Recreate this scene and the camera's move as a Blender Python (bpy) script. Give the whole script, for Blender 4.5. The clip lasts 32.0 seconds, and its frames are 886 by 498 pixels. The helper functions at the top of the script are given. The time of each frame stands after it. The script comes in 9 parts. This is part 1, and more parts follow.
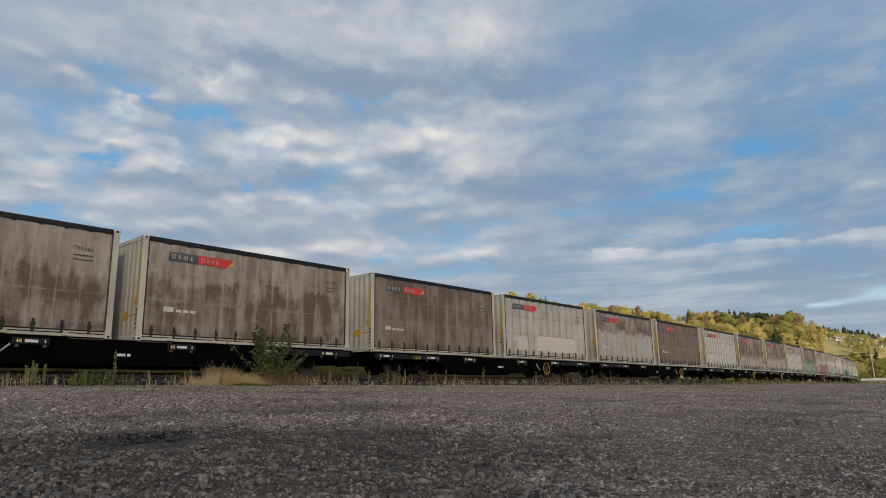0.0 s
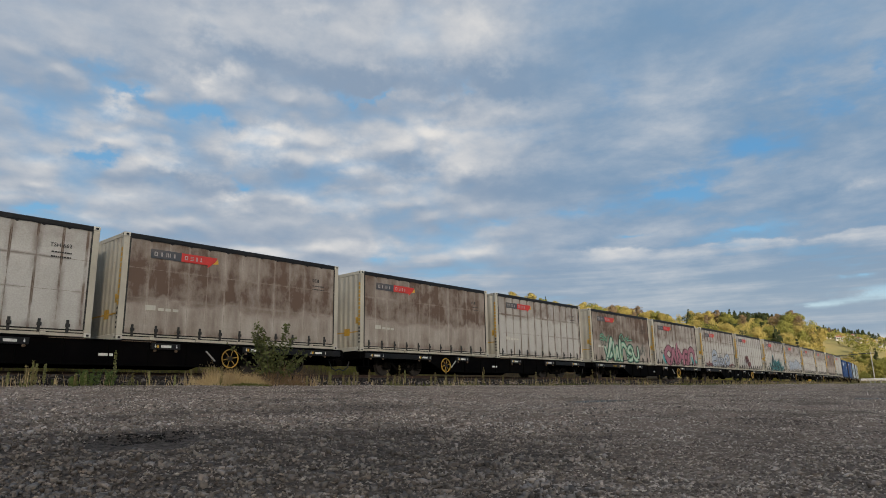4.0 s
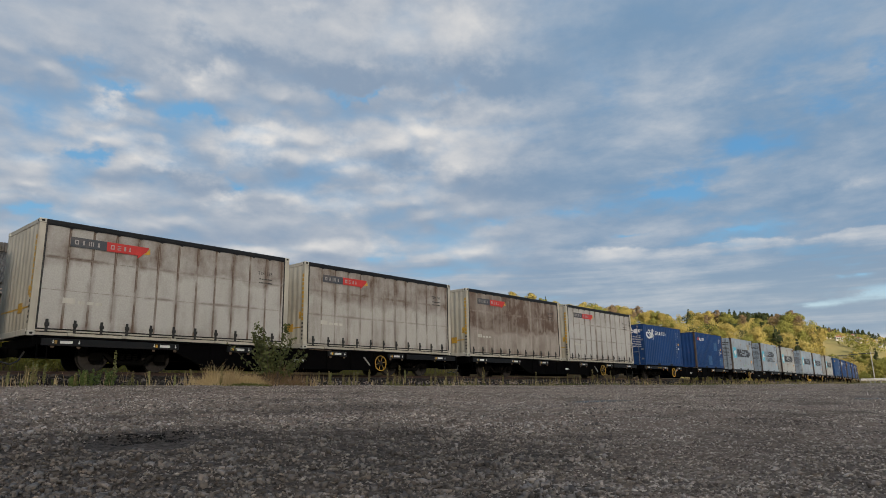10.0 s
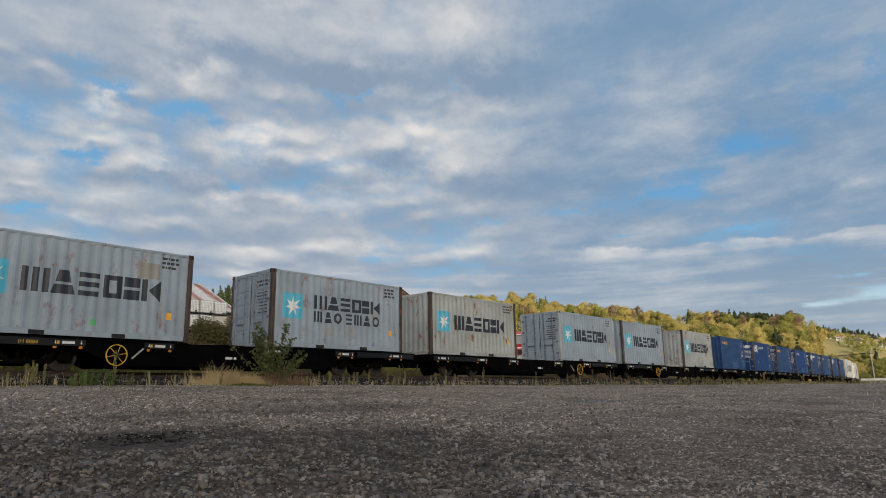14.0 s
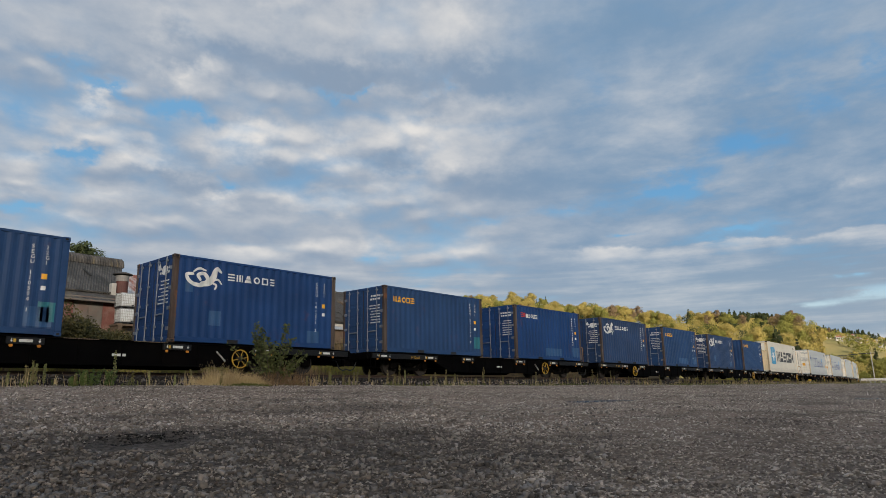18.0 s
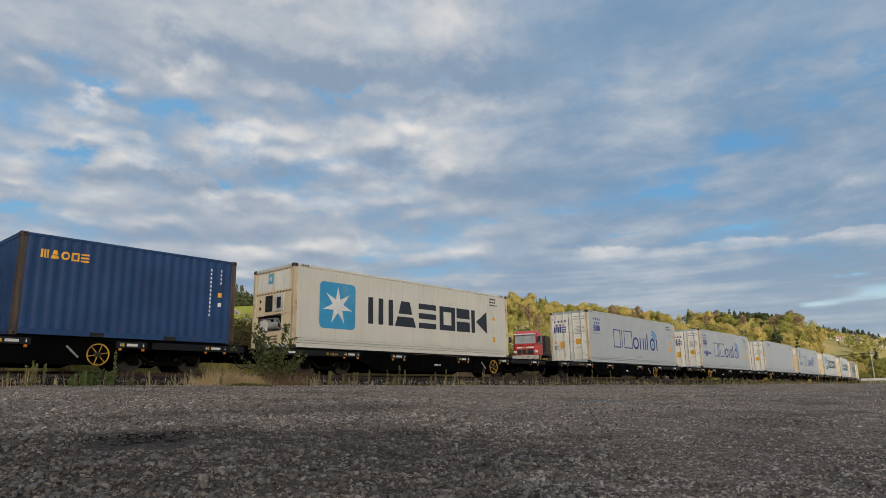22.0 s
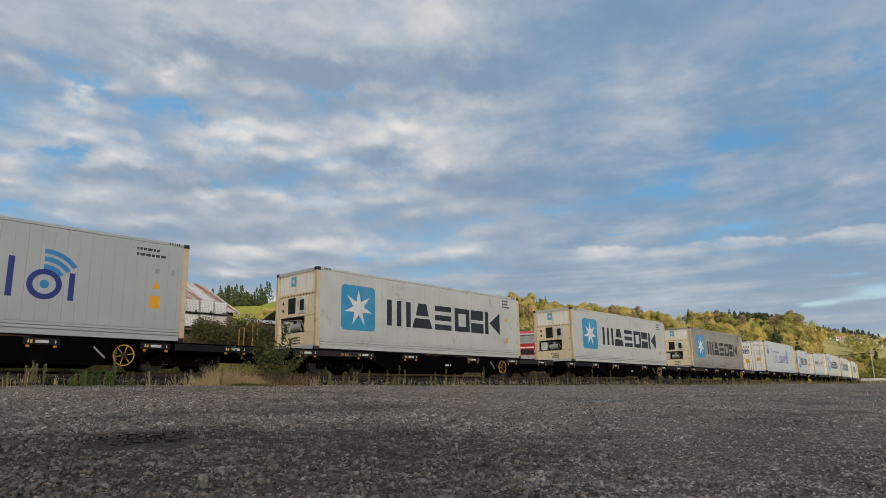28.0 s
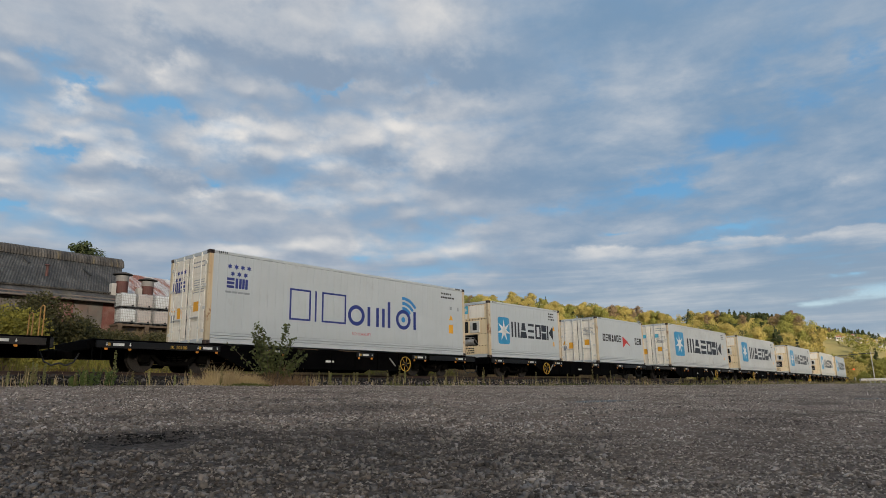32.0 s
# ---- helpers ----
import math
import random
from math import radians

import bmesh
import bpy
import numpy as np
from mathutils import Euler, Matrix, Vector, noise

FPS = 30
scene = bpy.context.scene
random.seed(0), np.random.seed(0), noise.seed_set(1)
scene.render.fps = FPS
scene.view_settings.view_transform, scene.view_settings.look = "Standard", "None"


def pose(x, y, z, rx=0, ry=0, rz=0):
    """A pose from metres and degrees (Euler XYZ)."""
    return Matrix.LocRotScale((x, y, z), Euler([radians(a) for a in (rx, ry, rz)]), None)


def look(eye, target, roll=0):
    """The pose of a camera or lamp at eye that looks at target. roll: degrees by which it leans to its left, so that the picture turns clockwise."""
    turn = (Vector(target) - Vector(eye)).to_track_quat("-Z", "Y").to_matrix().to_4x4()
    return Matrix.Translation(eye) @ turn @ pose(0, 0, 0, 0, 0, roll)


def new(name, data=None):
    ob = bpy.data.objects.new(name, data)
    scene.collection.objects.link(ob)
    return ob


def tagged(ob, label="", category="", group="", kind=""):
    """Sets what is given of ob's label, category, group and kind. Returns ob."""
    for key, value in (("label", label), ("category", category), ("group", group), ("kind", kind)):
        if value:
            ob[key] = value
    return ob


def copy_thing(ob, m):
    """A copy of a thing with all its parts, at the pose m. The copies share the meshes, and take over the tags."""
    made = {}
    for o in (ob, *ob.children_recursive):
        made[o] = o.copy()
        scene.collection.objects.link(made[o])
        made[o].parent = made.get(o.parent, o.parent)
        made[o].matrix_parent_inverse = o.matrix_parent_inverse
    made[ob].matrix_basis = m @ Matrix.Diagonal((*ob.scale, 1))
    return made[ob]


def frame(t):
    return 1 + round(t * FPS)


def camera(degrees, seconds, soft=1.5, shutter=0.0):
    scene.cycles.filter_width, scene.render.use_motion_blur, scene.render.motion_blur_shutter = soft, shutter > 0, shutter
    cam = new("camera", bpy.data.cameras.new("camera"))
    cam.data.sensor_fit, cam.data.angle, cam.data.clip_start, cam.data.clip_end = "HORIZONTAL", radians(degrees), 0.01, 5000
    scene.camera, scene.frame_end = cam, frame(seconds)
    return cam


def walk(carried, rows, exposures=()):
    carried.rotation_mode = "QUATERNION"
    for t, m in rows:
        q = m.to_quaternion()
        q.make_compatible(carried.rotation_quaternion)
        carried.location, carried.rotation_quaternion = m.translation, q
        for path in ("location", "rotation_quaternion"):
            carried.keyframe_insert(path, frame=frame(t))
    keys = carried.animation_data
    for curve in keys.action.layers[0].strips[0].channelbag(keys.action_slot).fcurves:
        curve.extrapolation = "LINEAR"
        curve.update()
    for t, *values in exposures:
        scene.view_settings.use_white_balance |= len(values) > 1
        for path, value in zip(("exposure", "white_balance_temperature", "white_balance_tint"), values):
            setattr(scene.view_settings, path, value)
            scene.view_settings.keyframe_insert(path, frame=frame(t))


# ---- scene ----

# ---------------------------------------------------------------- camera
EYE = Vector((0.0, 0.0, 0.35))
HEADING, PITCH, ROLL, LENS = 48.578, 12.324, -1.020, 67.171


def camera_pose():
    h, p = radians(HEADING), radians(PITCH)
    aim = EYE + Vector((math.sin(h) * math.cos(p), math.cos(h) * math.cos(p), math.sin(p)))
    return look(EYE, aim, ROLL * ROLL_SIGN)


ROLL_SIGN = 1
cam = camera(LENS, 32.0, soft=0.5)
walk(cam, [(0.0, camera_pose()), (32.0, camera_pose())], exposures=[(0.0, 0.5), (32.0, 0.5)])

# ---------------------------------------------------------------- light
SUN_ELEVATION, SUN_HEADING = 13.0, -150.0     # heading from +y towards +x; the sun stands low behind the camera
world = bpy.data.worlds.new("world")
scene.world = world
world.use_nodes = True
wn, wl = world.node_tree.nodes, world.node_tree.links
wn.clear()
sky = wn.new("ShaderNodeTexSky")
sky.sky_type, sky.sun_disc = "NISHITA", False
sky.sun_elevation, sky.sun_rotation = radians(SUN_ELEVATION), radians(SUN_HEADING)
sky.air_density, sky.dust_density = 1.0, 1.5
bg = wn.new("ShaderNodeBackground")
bg.inputs[1].default_value = 0.10
wout = wn.new("ShaderNodeOutputWorld")
wl.new(sky.outputs[0], bg.inputs[0])
wl.new(bg.outputs[0], wout.inputs[0])

sun_data = bpy.data.lights.new("sun", "SUN")
sun_data.energy, sun_data.angle, sun_data.color = 5.0, radians(8), (1.0, 0.90, 0.76)
sun = new("sun", sun_data)
sh, se = radians(SUN_HEADING), radians(SUN_ELEVATION)
sun_from = Vector((math.sin(sh) * math.cos(se), math.cos(sh) * math.cos(se), math.sin(se)))
sun.matrix_world = look(sun_from * 100, (0, 0, 0))


# ---------------------------------------------------------------- materials
class Nodes:
    """Short-hand for building a node tree."""

    def __init__(self, name):
        self.mat = bpy.data.materials.new(name)
        self.mat.use_nodes = True
        self.t = self.mat.node_tree
        self.t.nodes.clear()
        self.out = self.t.nodes.new("ShaderNodeOutputMaterial")

    def n(self, kind, **inputs):
        node = self.t.nodes.new("ShaderNode" + kind)
        for key, value in inputs.items():
            self.put(node.inputs[key.replace("_", " ")], value)
        return node

    def put(self, socket, value):
        if isinstance(value, bpy.types.NodeSocket):
            self.t.links.new(value, socket)
        else:
            if socket.type == "RGBA" and len(value) == 3:
                value = (*value, 1)
            socket.default_value = value

    def math(self, op, a, b=0.0, c=0.0, clamp=False):
        node = self.t.nodes.new("ShaderNodeMath")
        node.operation, node.use_clamp = op, clamp
        for s, v in zip(node.inputs, (a, b, c)):
            self.put(s, v)
        return node.outputs[0]

    def mix(self, f, a, b, blend="MIX"):
        node = self.t.nodes.new("ShaderNodeMix")
        node.data_type, node.blend_type, node.clamp_factor = "RGBA", blend, True
        self.put(node.inputs[0], f), self.put(node.inputs[6], a), self.put(node.inputs[7], b)
        return node.outputs[2]

    def coords(self, scale=(1, 1, 1), kind="Object", loc=(0, 0, 0)):
        c = self.t.nodes.new("ShaderNodeTexCoord")
        m = self.t.nodes.new("ShaderNodeMapping")
        m.inputs["Scale"].default_value, m.inputs["Location"].default_value = scale, loc
        self.t.links.new(c.outputs[kind], m.inputs[0])
        return m.outputs[0]

    def noise(self, vec, scale, detail=4.0, rough=0.55, lo=0.3, hi=0.7, dist=0.0):
        """Noise stretched so that lo..hi becomes 0..1."""
        node = self.n("TexNoise", Vector=vec, Scale=scale, Detail=detail, Roughness=rough, Distortion=dist)
        r = self.n("MapRange", Value=node.outputs[0])
        r.inputs[1].default_value, r.inputs[2].default_value = lo, hi
        return r.outputs[0]

    def ramp(self, v, lo, hi, a=0.0, b=1.0):
        r = self.n("MapRange", Value=v)
        r.interpolation_type = "SMOOTHSTEP"
        for i, x in zip((1, 2, 3, 4), (lo, hi, a, b)):
            r.inputs[i].default_value = x
        return r.outputs[0]

    def dark_corner(self):
        """Darker earth round the hollow."""
        v = self.coords((0.8, 1.0, 1.0), loc=(-1.2, -2.6, 0))
        d = self.n("VectorMath", Vector=v)
        d.operation = "LENGTH"
        n = self.noise(v, 1.5, 5.0, 0.6)
        near = self.ramp(self.math("MULTIPLY_ADD", n, -1.3, d.outputs["Value"]), 1.55, 0.35)
        # a second darker patch out on the hard standing
        v = self.coords((0.6, 1.0, 1.0), loc=(-2.1, -1.0, 0))
        d = self.n("VectorMath", Vector=v)
        d.operation = "LENGTH"
        far = self.ramp(self.math("MULTIPLY_ADD", n, -1.3, d.outputs["Value"]), 0.9, -0.1)
        return self.math("MAXIMUM", near, self.math("MULTIPLY", far, 0.55))

    def finish(self, color, rough=0.6, metal=0.0, bump=None, strength=0.3, distance=0.01, spec=0.5):
        b = self.t.nodes.new("ShaderNodeBsdfPrincipled")
        self.put(b.inputs["Base Color"], color)
        self.put(b.inputs["Roughness"], rough)
        self.put(b.inputs["Metallic"], metal)
        b.inputs["Specular IOR Level"].default_value = spec
        if bump is not None:
            k = self.n("Bump", Height=bump, Strength=strength, Distance=distance)
            self.t.links.new(k.outputs[0], b.inputs["Normal"])
        self.t.links.new(b.outputs[0], self.out.inputs[0])
        return self.mat


def dark(c, k):
    return tuple(x * k for x in c)


def plain(name, color, rough=0.6, metal=0.0, var=0.25, scale=3.0, grain=40.0, dirt=None, amount=0.5, bump=0.2, spec=0.5):
    """A worn, slightly uneven surface: broad blotches, fine grain and optional dirt."""
    k = Nodes(name)
    v = k.coords()
    rnd = k.n("ObjectInfo").outputs["Random"]
    broad = k.noise(v, scale, 5.0)
    fine = k.noise(v, grain, 3.0)
    c = k.mix(broad, dark(color, 1 - var), dark(color, 1 + var * 0.6))
    c = k.mix(k.math("MULTIPLY", fine, 0.35), c, dark(color, 0.75))
    if dirt:
        d = k.noise(v, scale * 0.6, 8.0, 0.65, 0.62 - amount * 0.35, 0.72)
        c = k.mix(k.math("MULTIPLY", d, 0.85), c, dirt)
    c = k.mix(k.math("MULTIPLY", rnd, 0.12), c, dark(color, 0.6))
    r = k.math("ADD", rough - 0.08, k.math("MULTIPLY", fine, 0.16))
    return k.finish(c, r, metal, fine, bump, 0.004, spec)


def leaf_material(name, a, b, c=None):
    k = Nodes(name)
    isl = k.n("NewGeometry").outputs["Random Per Island"]
    rnd = k.n("ObjectInfo").outputs["Random"]
    v = k.coords()
    col = k.mix(isl, a, b)
    col = k.mix(k.noise(v, 0.8, 3.0), col, c or dark(a, 0.7))
    col = k.mix(k.math("MULTIPLY", rnd, 0.45), col, dark(b, 0.8))
    p = k.t.nodes.new("ShaderNodeBsdfPrincipled")
    k.put(p.inputs["Base Color"], col)
    p.inputs["Roughness"].default_value = 0.7
    p.inputs["Specular IOR Level"].default_value = 0.15
    tr = k.n("BsdfTranslucent", Color=col)
    m = k.n("MixShader", Fac=0.25)
    k.t.links.new(p.outputs[0], m.inputs[1])
    k.t.links.new(tr.outputs[0], m.inputs[2])
    k.t.links.new(m.outputs[0], k.out.inputs[0])
    return k.mat


def ground_material():
    k = Nodes("ground")
    v = k.coords()
    geo = k.n("NewGeometry").outputs["Position"]
    sep = k.n("SeparateXYZ", Vector=geo)
    broad = k.noise(v, 0.22, 6.0, 0.6, 0.35, 0.66)
    mid = k.noise(v, 1.7, 6.0, 0.62)
    fine = k.noise(v, 38.0, 5.0, 0.7, 0.35, 0.65)
    peb = k.n("TexVoronoi", Vector=v, Scale=26.0)
    gravel = k.mix(peb.outputs["Color"], (0.030, 0.024, 0.020), (0.52, 0.42, 0.35))
    gravel = k.mix(0.40, gravel, k.mix(fine, (0.055, 0.044, 0.037), (0.46, 0.375, 0.31)))
    gravel = k.mix(k.math("MULTIPLY", broad, 0.60), gravel, (0.085, 0.068, 0.058))
    gravel = k.mix(k.math("MULTIPLY", mid, 0.35), gravel, (0.38, 0.29, 0.23))
    earth = k.noise(k.coords((0.55, 1.1, 1), loc=(4.0, 1.0, 0)), 0.8, 5.0, 0.6, 0.52, 0.66)
    earth = k.math("MAXIMUM", k.math("MULTIPLY", earth, 0.6), k.dark_corner())
    # the loose gravel near the gateway lies on black soil
    soil = k.n("VectorMath", Vector=k.coords(loc=(-2.2, -2.2, 0)))
    soil.operation = "LENGTH"
    bare = k.ramp(k.math("MULTIPLY_ADD", mid, -1.2, soil.outputs["Value"]), 2.7, 0.3)
    earth = k.math("MAXIMUM", earth, k.math("MULTIPLY", bare, 0.25))
    gravel = k.mix(k.math("MULTIPLY", earth, 0.85), gravel, k.mix(fine, (0.017, 0.0155, 0.015), (0.112, 0.097, 0.086)))
    # mossy tint far out along the yard
    far = k.ramp(sep.outputs[0], 14.0, 40.0)
    moss = k.math("MULTIPLY", far, k.noise(v, 0.35, 5.0, 0.6, 0.45, 0.62))
    gravel = k.mix(k.math("MULTIPLY", moss, 0.5), gravel, (0.19, 0.165, 0.085))
    grass = k.mix(k.noise(v, 0.12, 6.0, 0.6), (0.145, 0.17, 0.024), (0.265, 0.285, 0.05))
    grass = k.mix(k.noise(v, 0.03, 4.0, 0.6, 0.42, 0.6), grass, (0.16, 0.155, 0.045))
    rough_grass = k.mix(k.noise(v, 0.9, 7.0, 0.7), (0.040, 0.032, 0.020), (0.095, 0.068, 0.040))
    # grass begins behind the track and out on the hills
    behind = k.ramp(sep.outputs[1], 21.5, 24.0)
    d = k.n("VectorMath", Vector=geo)
    d.operation = "LENGTH"
    hills = k.ramp(d.outputs["Value"], 110.0, 190.0)
    c = k.mix(behind, gravel, rough_grass)
    dry = k.mix(k.noise(v, 0.05, 5.0, 0.6), (0.36, 0.28, 0.12), (0.25, 0.22, 0.085))
    grass = k.mix(k.ramp(sep.outputs[1], 285.0, 250.0), grass, dry)
    c = k.mix(hills, c, grass)
    h = k.math("ADD", k.math("MULTIPLY", peb.outputs["Distance"], -0.6), k.math("MULTIPLY", fine, 0.8))
    return k.finish(c, 0.93, 0, h, 0.9, 0.018, 0.05)


def stone_material(name, a, b, rough=0.85, power=1.6):
    k = Nodes(name)
    isl = k.n("NewGeometry").outputs["Random Per Island"]
    v = k.coords()
    c = k.mix(k.math("POWER", isl, power), a, b)
    # darker, dirty stretches of the yard
    dark_part = k.noise(k.coords((0.55, 1.1, 1), loc=(4.0, 1.0, 0)), 0.8, 5.0, 0.6, 0.48, 0.66)
    dark_part = k.math("MAXIMUM", dark_part, k.math("MULTIPLY", k.dark_corner(), 1.15))
    c = k.mix(k.math("MULTIPLY", dark_part, 0.52), c, dark(a, 0.55))
    clump = k.noise(v, 7.0, 4.0, 0.6, 0.40, 0.62)
    c = k.mix(k.math("MULTIPLY", clump, 0.5), c, dark(a, 0.7))
    f = k.noise(v, 60.0, 4.0)
    c = k.mix(k.math("MULTIPLY", f, 0.4), c, dark(a, 0.8))
    return k.finish(c, rough, 0, f, 0.4, 0.004, 0.08)


def curtain_material(name, clean, grime, soil, above=0.0, below=0.0, line=1.3, seam=0.4, streak=0.3):
    """Vinyl truck curtain: road film above or below a tide line, dirt along the welds, runs."""
    k = Nodes(name)
    rnd = k.n("ObjectInfo").outputs["Random"]
    c = k.t.nodes.new("ShaderNodeTexCoord")
    off = k.n("CombineXYZ", X=k.math("MULTIPLY", rnd, 57.0), Z=k.math("MULTIPLY", rnd, 13.0))
    vec = k.n("VectorMath")
    vec.operation = "ADD"
    k.put(vec.inputs[0], c.outputs["Object"]), k.put(vec.inputs[1], off.outputs[0])

    def scaled(s):
        m = k.n("Mapping", Vector=vec.outputs[0])
        m.inputs["Scale"].default_value = s
        return m.outputs[0]
    sep = k.n("SeparateXYZ", Vector=c.outputs["Object"])
    runs = k.noise(scaled((2.6, 1, 0.5)), 1.0, 7.0, 0.62, 0.38, 0.62)
    broad = k.noise(scaled((0.75, 1, 0.8)), 1.0, 7.0, 0.62, 0.36, 0.64)
    mid = k.noise(scaled((2.4, 1, 1.5)), 1.0, 6.0, 0.65, 0.38, 0.64)
    fine = k.noise(scaled((26, 1, 26)), 1.0, 5.0, 0.65, 0.35, 0.65)
    # the tide line hangs in drips, panel by panel
    edge = k.math("ADD", k.math("MULTIPLY_ADD", rnd, 0.3, line - 0.35), k.math("ADD", k.math("MULTIPLY", runs, 0.22), k.math("MULTIPLY", broad, 0.45)))
    top = k.ramp(k.math("SUBTRACT", sep.outputs[2], edge), -0.05, 0.22)
    patchy = k.math("MULTIPLY_ADD", k.math("MULTIPLY", mid, broad), 0.7, 0.40)
    g = k.math("MULTIPLY_ADD", broad, 0.22, soil - 0.11)
    g = k.math("MULTIPLY_ADD", k.math("MULTIPLY", top, patchy), above, g)
    g = k.math("MULTIPLY_ADD", k.math("MULTIPLY", k.math("SUBTRACT", 1.0, top), patchy), below, g)
    g = k.math("MULTIPLY_ADD", k.math("SUBTRACT", runs, 0.5), streak, g)
    # brown dirt in the vertical and level welds, worn through in places
    cell = k.math("ABSOLUTE", k.math("SUBTRACT", k.math("FRACT", k.math("DIVIDE", k.math("ADD", sep.outputs[0], 63.66), 0.60)), 0.5))
    upright = k.math("MULTIPLY", k.ramp(cell, 0.42, 0.47), k.noise(scaled((1.7, 1, 1.1)), 1.0, 5.0, 0.6, 0.34, 0.56))
    beside = k.math("MULTIPLY", k.ramp(cell, 0.22, 0.5), k.noise(scaled((1.7, 1, 0.7)), 1.0, 4.0, 0.6, 0.42, 0.62))
    level = k.math("MINIMUM", k.math("ABSOLUTE", k.math("SUBTRACT", sep.outputs[2], 2.03)), k.math("ABSOLUTE", k.math("SUBTRACT", sep.outputs[2], 1.19)))
    level = k.math("MULTIPLY", k.ramp(level, 0.075, 0.0), k.noise(scaled((0.9, 1, 2.0)), 1.0, 5.0, 0.6, 0.42, 0.62))
    weld = k.math("MAXIMUM", k.math("MAXIMUM", upright, k.math("MULTIPLY", level, 0.7)), k.math("MULTIPLY", beside, 0.62))
    g = k.math("MULTIPLY_ADD", weld, seam, g)
    # the hems stay dirty where the straps rub
    low = k.math("MULTIPLY", k.ramp(sep.outputs[2], 0.44, 0.24), mid)
    g = k.math("MULTIPLY_ADD", low, 0.35, g, clamp=True)
    col = k.mix(g, clean, grime)
    col = k.mix(k.math("MULTIPLY", fine, 0.20), col, dark(grime, 0.8))
    return k.finish(col, k.math("ADD", 0.5, k.math("MULTIPLY", g, 0.3)), 0, k.noise(scaled((3, 1, 2)), 1.0, 3.0), 0.25, 0.02)


def paint_material(name, color, rust=(0.13, 0.045, 0.018), amount=0.2, rough=0.55, fade=0.25, grime=(0.30, 0.27, 0.22), dirt=0.3):
    """Container paint: faded blotches, vertical run marks, rust that breaks through."""
    k = Nodes(name)
    rnd = k.n("ObjectInfo").outputs["Random"]
    c = k.t.nodes.new("ShaderNodeTexCoord")
    off = k.n("CombineXYZ", X=k.math("MULTIPLY", rnd, 91.0), Y=k.math("MULTIPLY", rnd, 17.0), Z=k.math("MULTIPLY", rnd, 31.0))
    vec = k.n("VectorMath")
    vec.operation = "ADD"
    k.put(vec.inputs[0], c.outputs["Object"]), k.put(vec.inputs[1], off.outputs[0])

    def scaled(s):
        m = k.n("Mapping", Vector=vec.outputs[0])
        m.inputs["Scale"].default_value = s
        return m.outputs[0]
    broad = k.noise(scaled((0.7, 0.7, 0.9)), 1.0, 6.0)
    runs = k.noise(scaled((9, 9, 0.5)), 1.0, 5.0, 0.6, 0.45, 0.75)
    fine = k.noise(scaled((45, 45, 45)), 1.0, 4.0)
    spots = k.noise(scaled((2.2, 2.2, 1.4)), 1.0, 9.0, 0.72, 0.60 - 0.1 * amount, 0.70 - 0.1 * amount)
    spots2 = k.noise(scaled((7, 7, 5)), 1.0, 9.0, 0.75, 0.66 - 0.1 * amount, 0.72 - 0.1 * amount)
    col = k.mix(broad, dark(color, 1 - fade), dark(color, 1 + fade * 0.5))
    col = k.mix(k.math("MULTIPLY", runs, dirt), col, grime)
    col = k.mix(k.math("MULTIPLY", fine, 0.12), col, dark(color, 0.7))
    r = k.math("MAXIMUM", k.math("MULTIPLY", spots, min(1.0, amount * 2.2)), k.math("MULTIPLY", spots2, min(1.0, amount * 3)))
    col = k.mix(r, col, k.mix(fine, rust, dark(rust, 2.0)))
    return k.finish(col, k.math("ADD", rough, k.math("MULTIPLY", r, 0.35)), 0, fine, 0.15, 0.003, 0.2)


def brick_material(name, a, b, joint):
    """Stretcher courses with sooty patches."""
    k = Nodes(name)
    v = k.coords()
    sep = k.n("SeparateXYZ", Vector=v)
    flat = k.n("CombineXYZ", X=k.math("ADD", sep.outputs[0], sep.outputs[1]), Y=sep.outputs[2]).outputs[0]
    t = k.n("TexBrick", Vector=flat, Scale=1.0)
    t.inputs["Brick Width"].default_value, t.inputs["Row Height"].default_value, t.inputs["Mortar Size"].default_value = 0.23, 0.086, 0.011
    for key, c in (("Color1", a), ("Color2", b), ("Mortar", joint)):
        t.inputs[key].default_value = (*c, 1)
    c = k.mix(k.math("MULTIPLY", k.noise(v, 0.7, 6.0, 0.6, 0.38, 0.66), 0.65), t.outputs["Color"], (0.060, 0.036, 0.032))
    return k.finish(c, 0.88, 0, t.outputs["Fac"], 0.3, 0.006, 0.2)


def roof_material(name, a, b, rust, amount):
    """Corrugated sheet roof with lichen, streaks and rust running down the slope."""
    k = Nodes(name)
    v = k.coords((1.3, 0.25, 0.25))
    w = k.coords((6, 1.5, 1.5))
    col = k.mix(k.noise(v, 1.0, 6.0, 0.6, 0.35, 0.65), a, b)
    col = k.mix(k.noise(w, 1.0, 6.0, 0.7, 0.4, 0.7), col, dark(a, 0.6))
    r = k.noise(k.coords((0.8, 0.09, 0.09)), 1.0, 5.0, 0.7, 0.62 - amount * 0.2, 0.66 - amount * 0.1)
    col = k.mix(k.math("MULTIPLY", r, min(1, amount * 1.6)), col, rust)
    return k.finish(col, 0.8, 0, k.noise(w, 3.0, 4.0), 0.4, 0.02, 0.3)

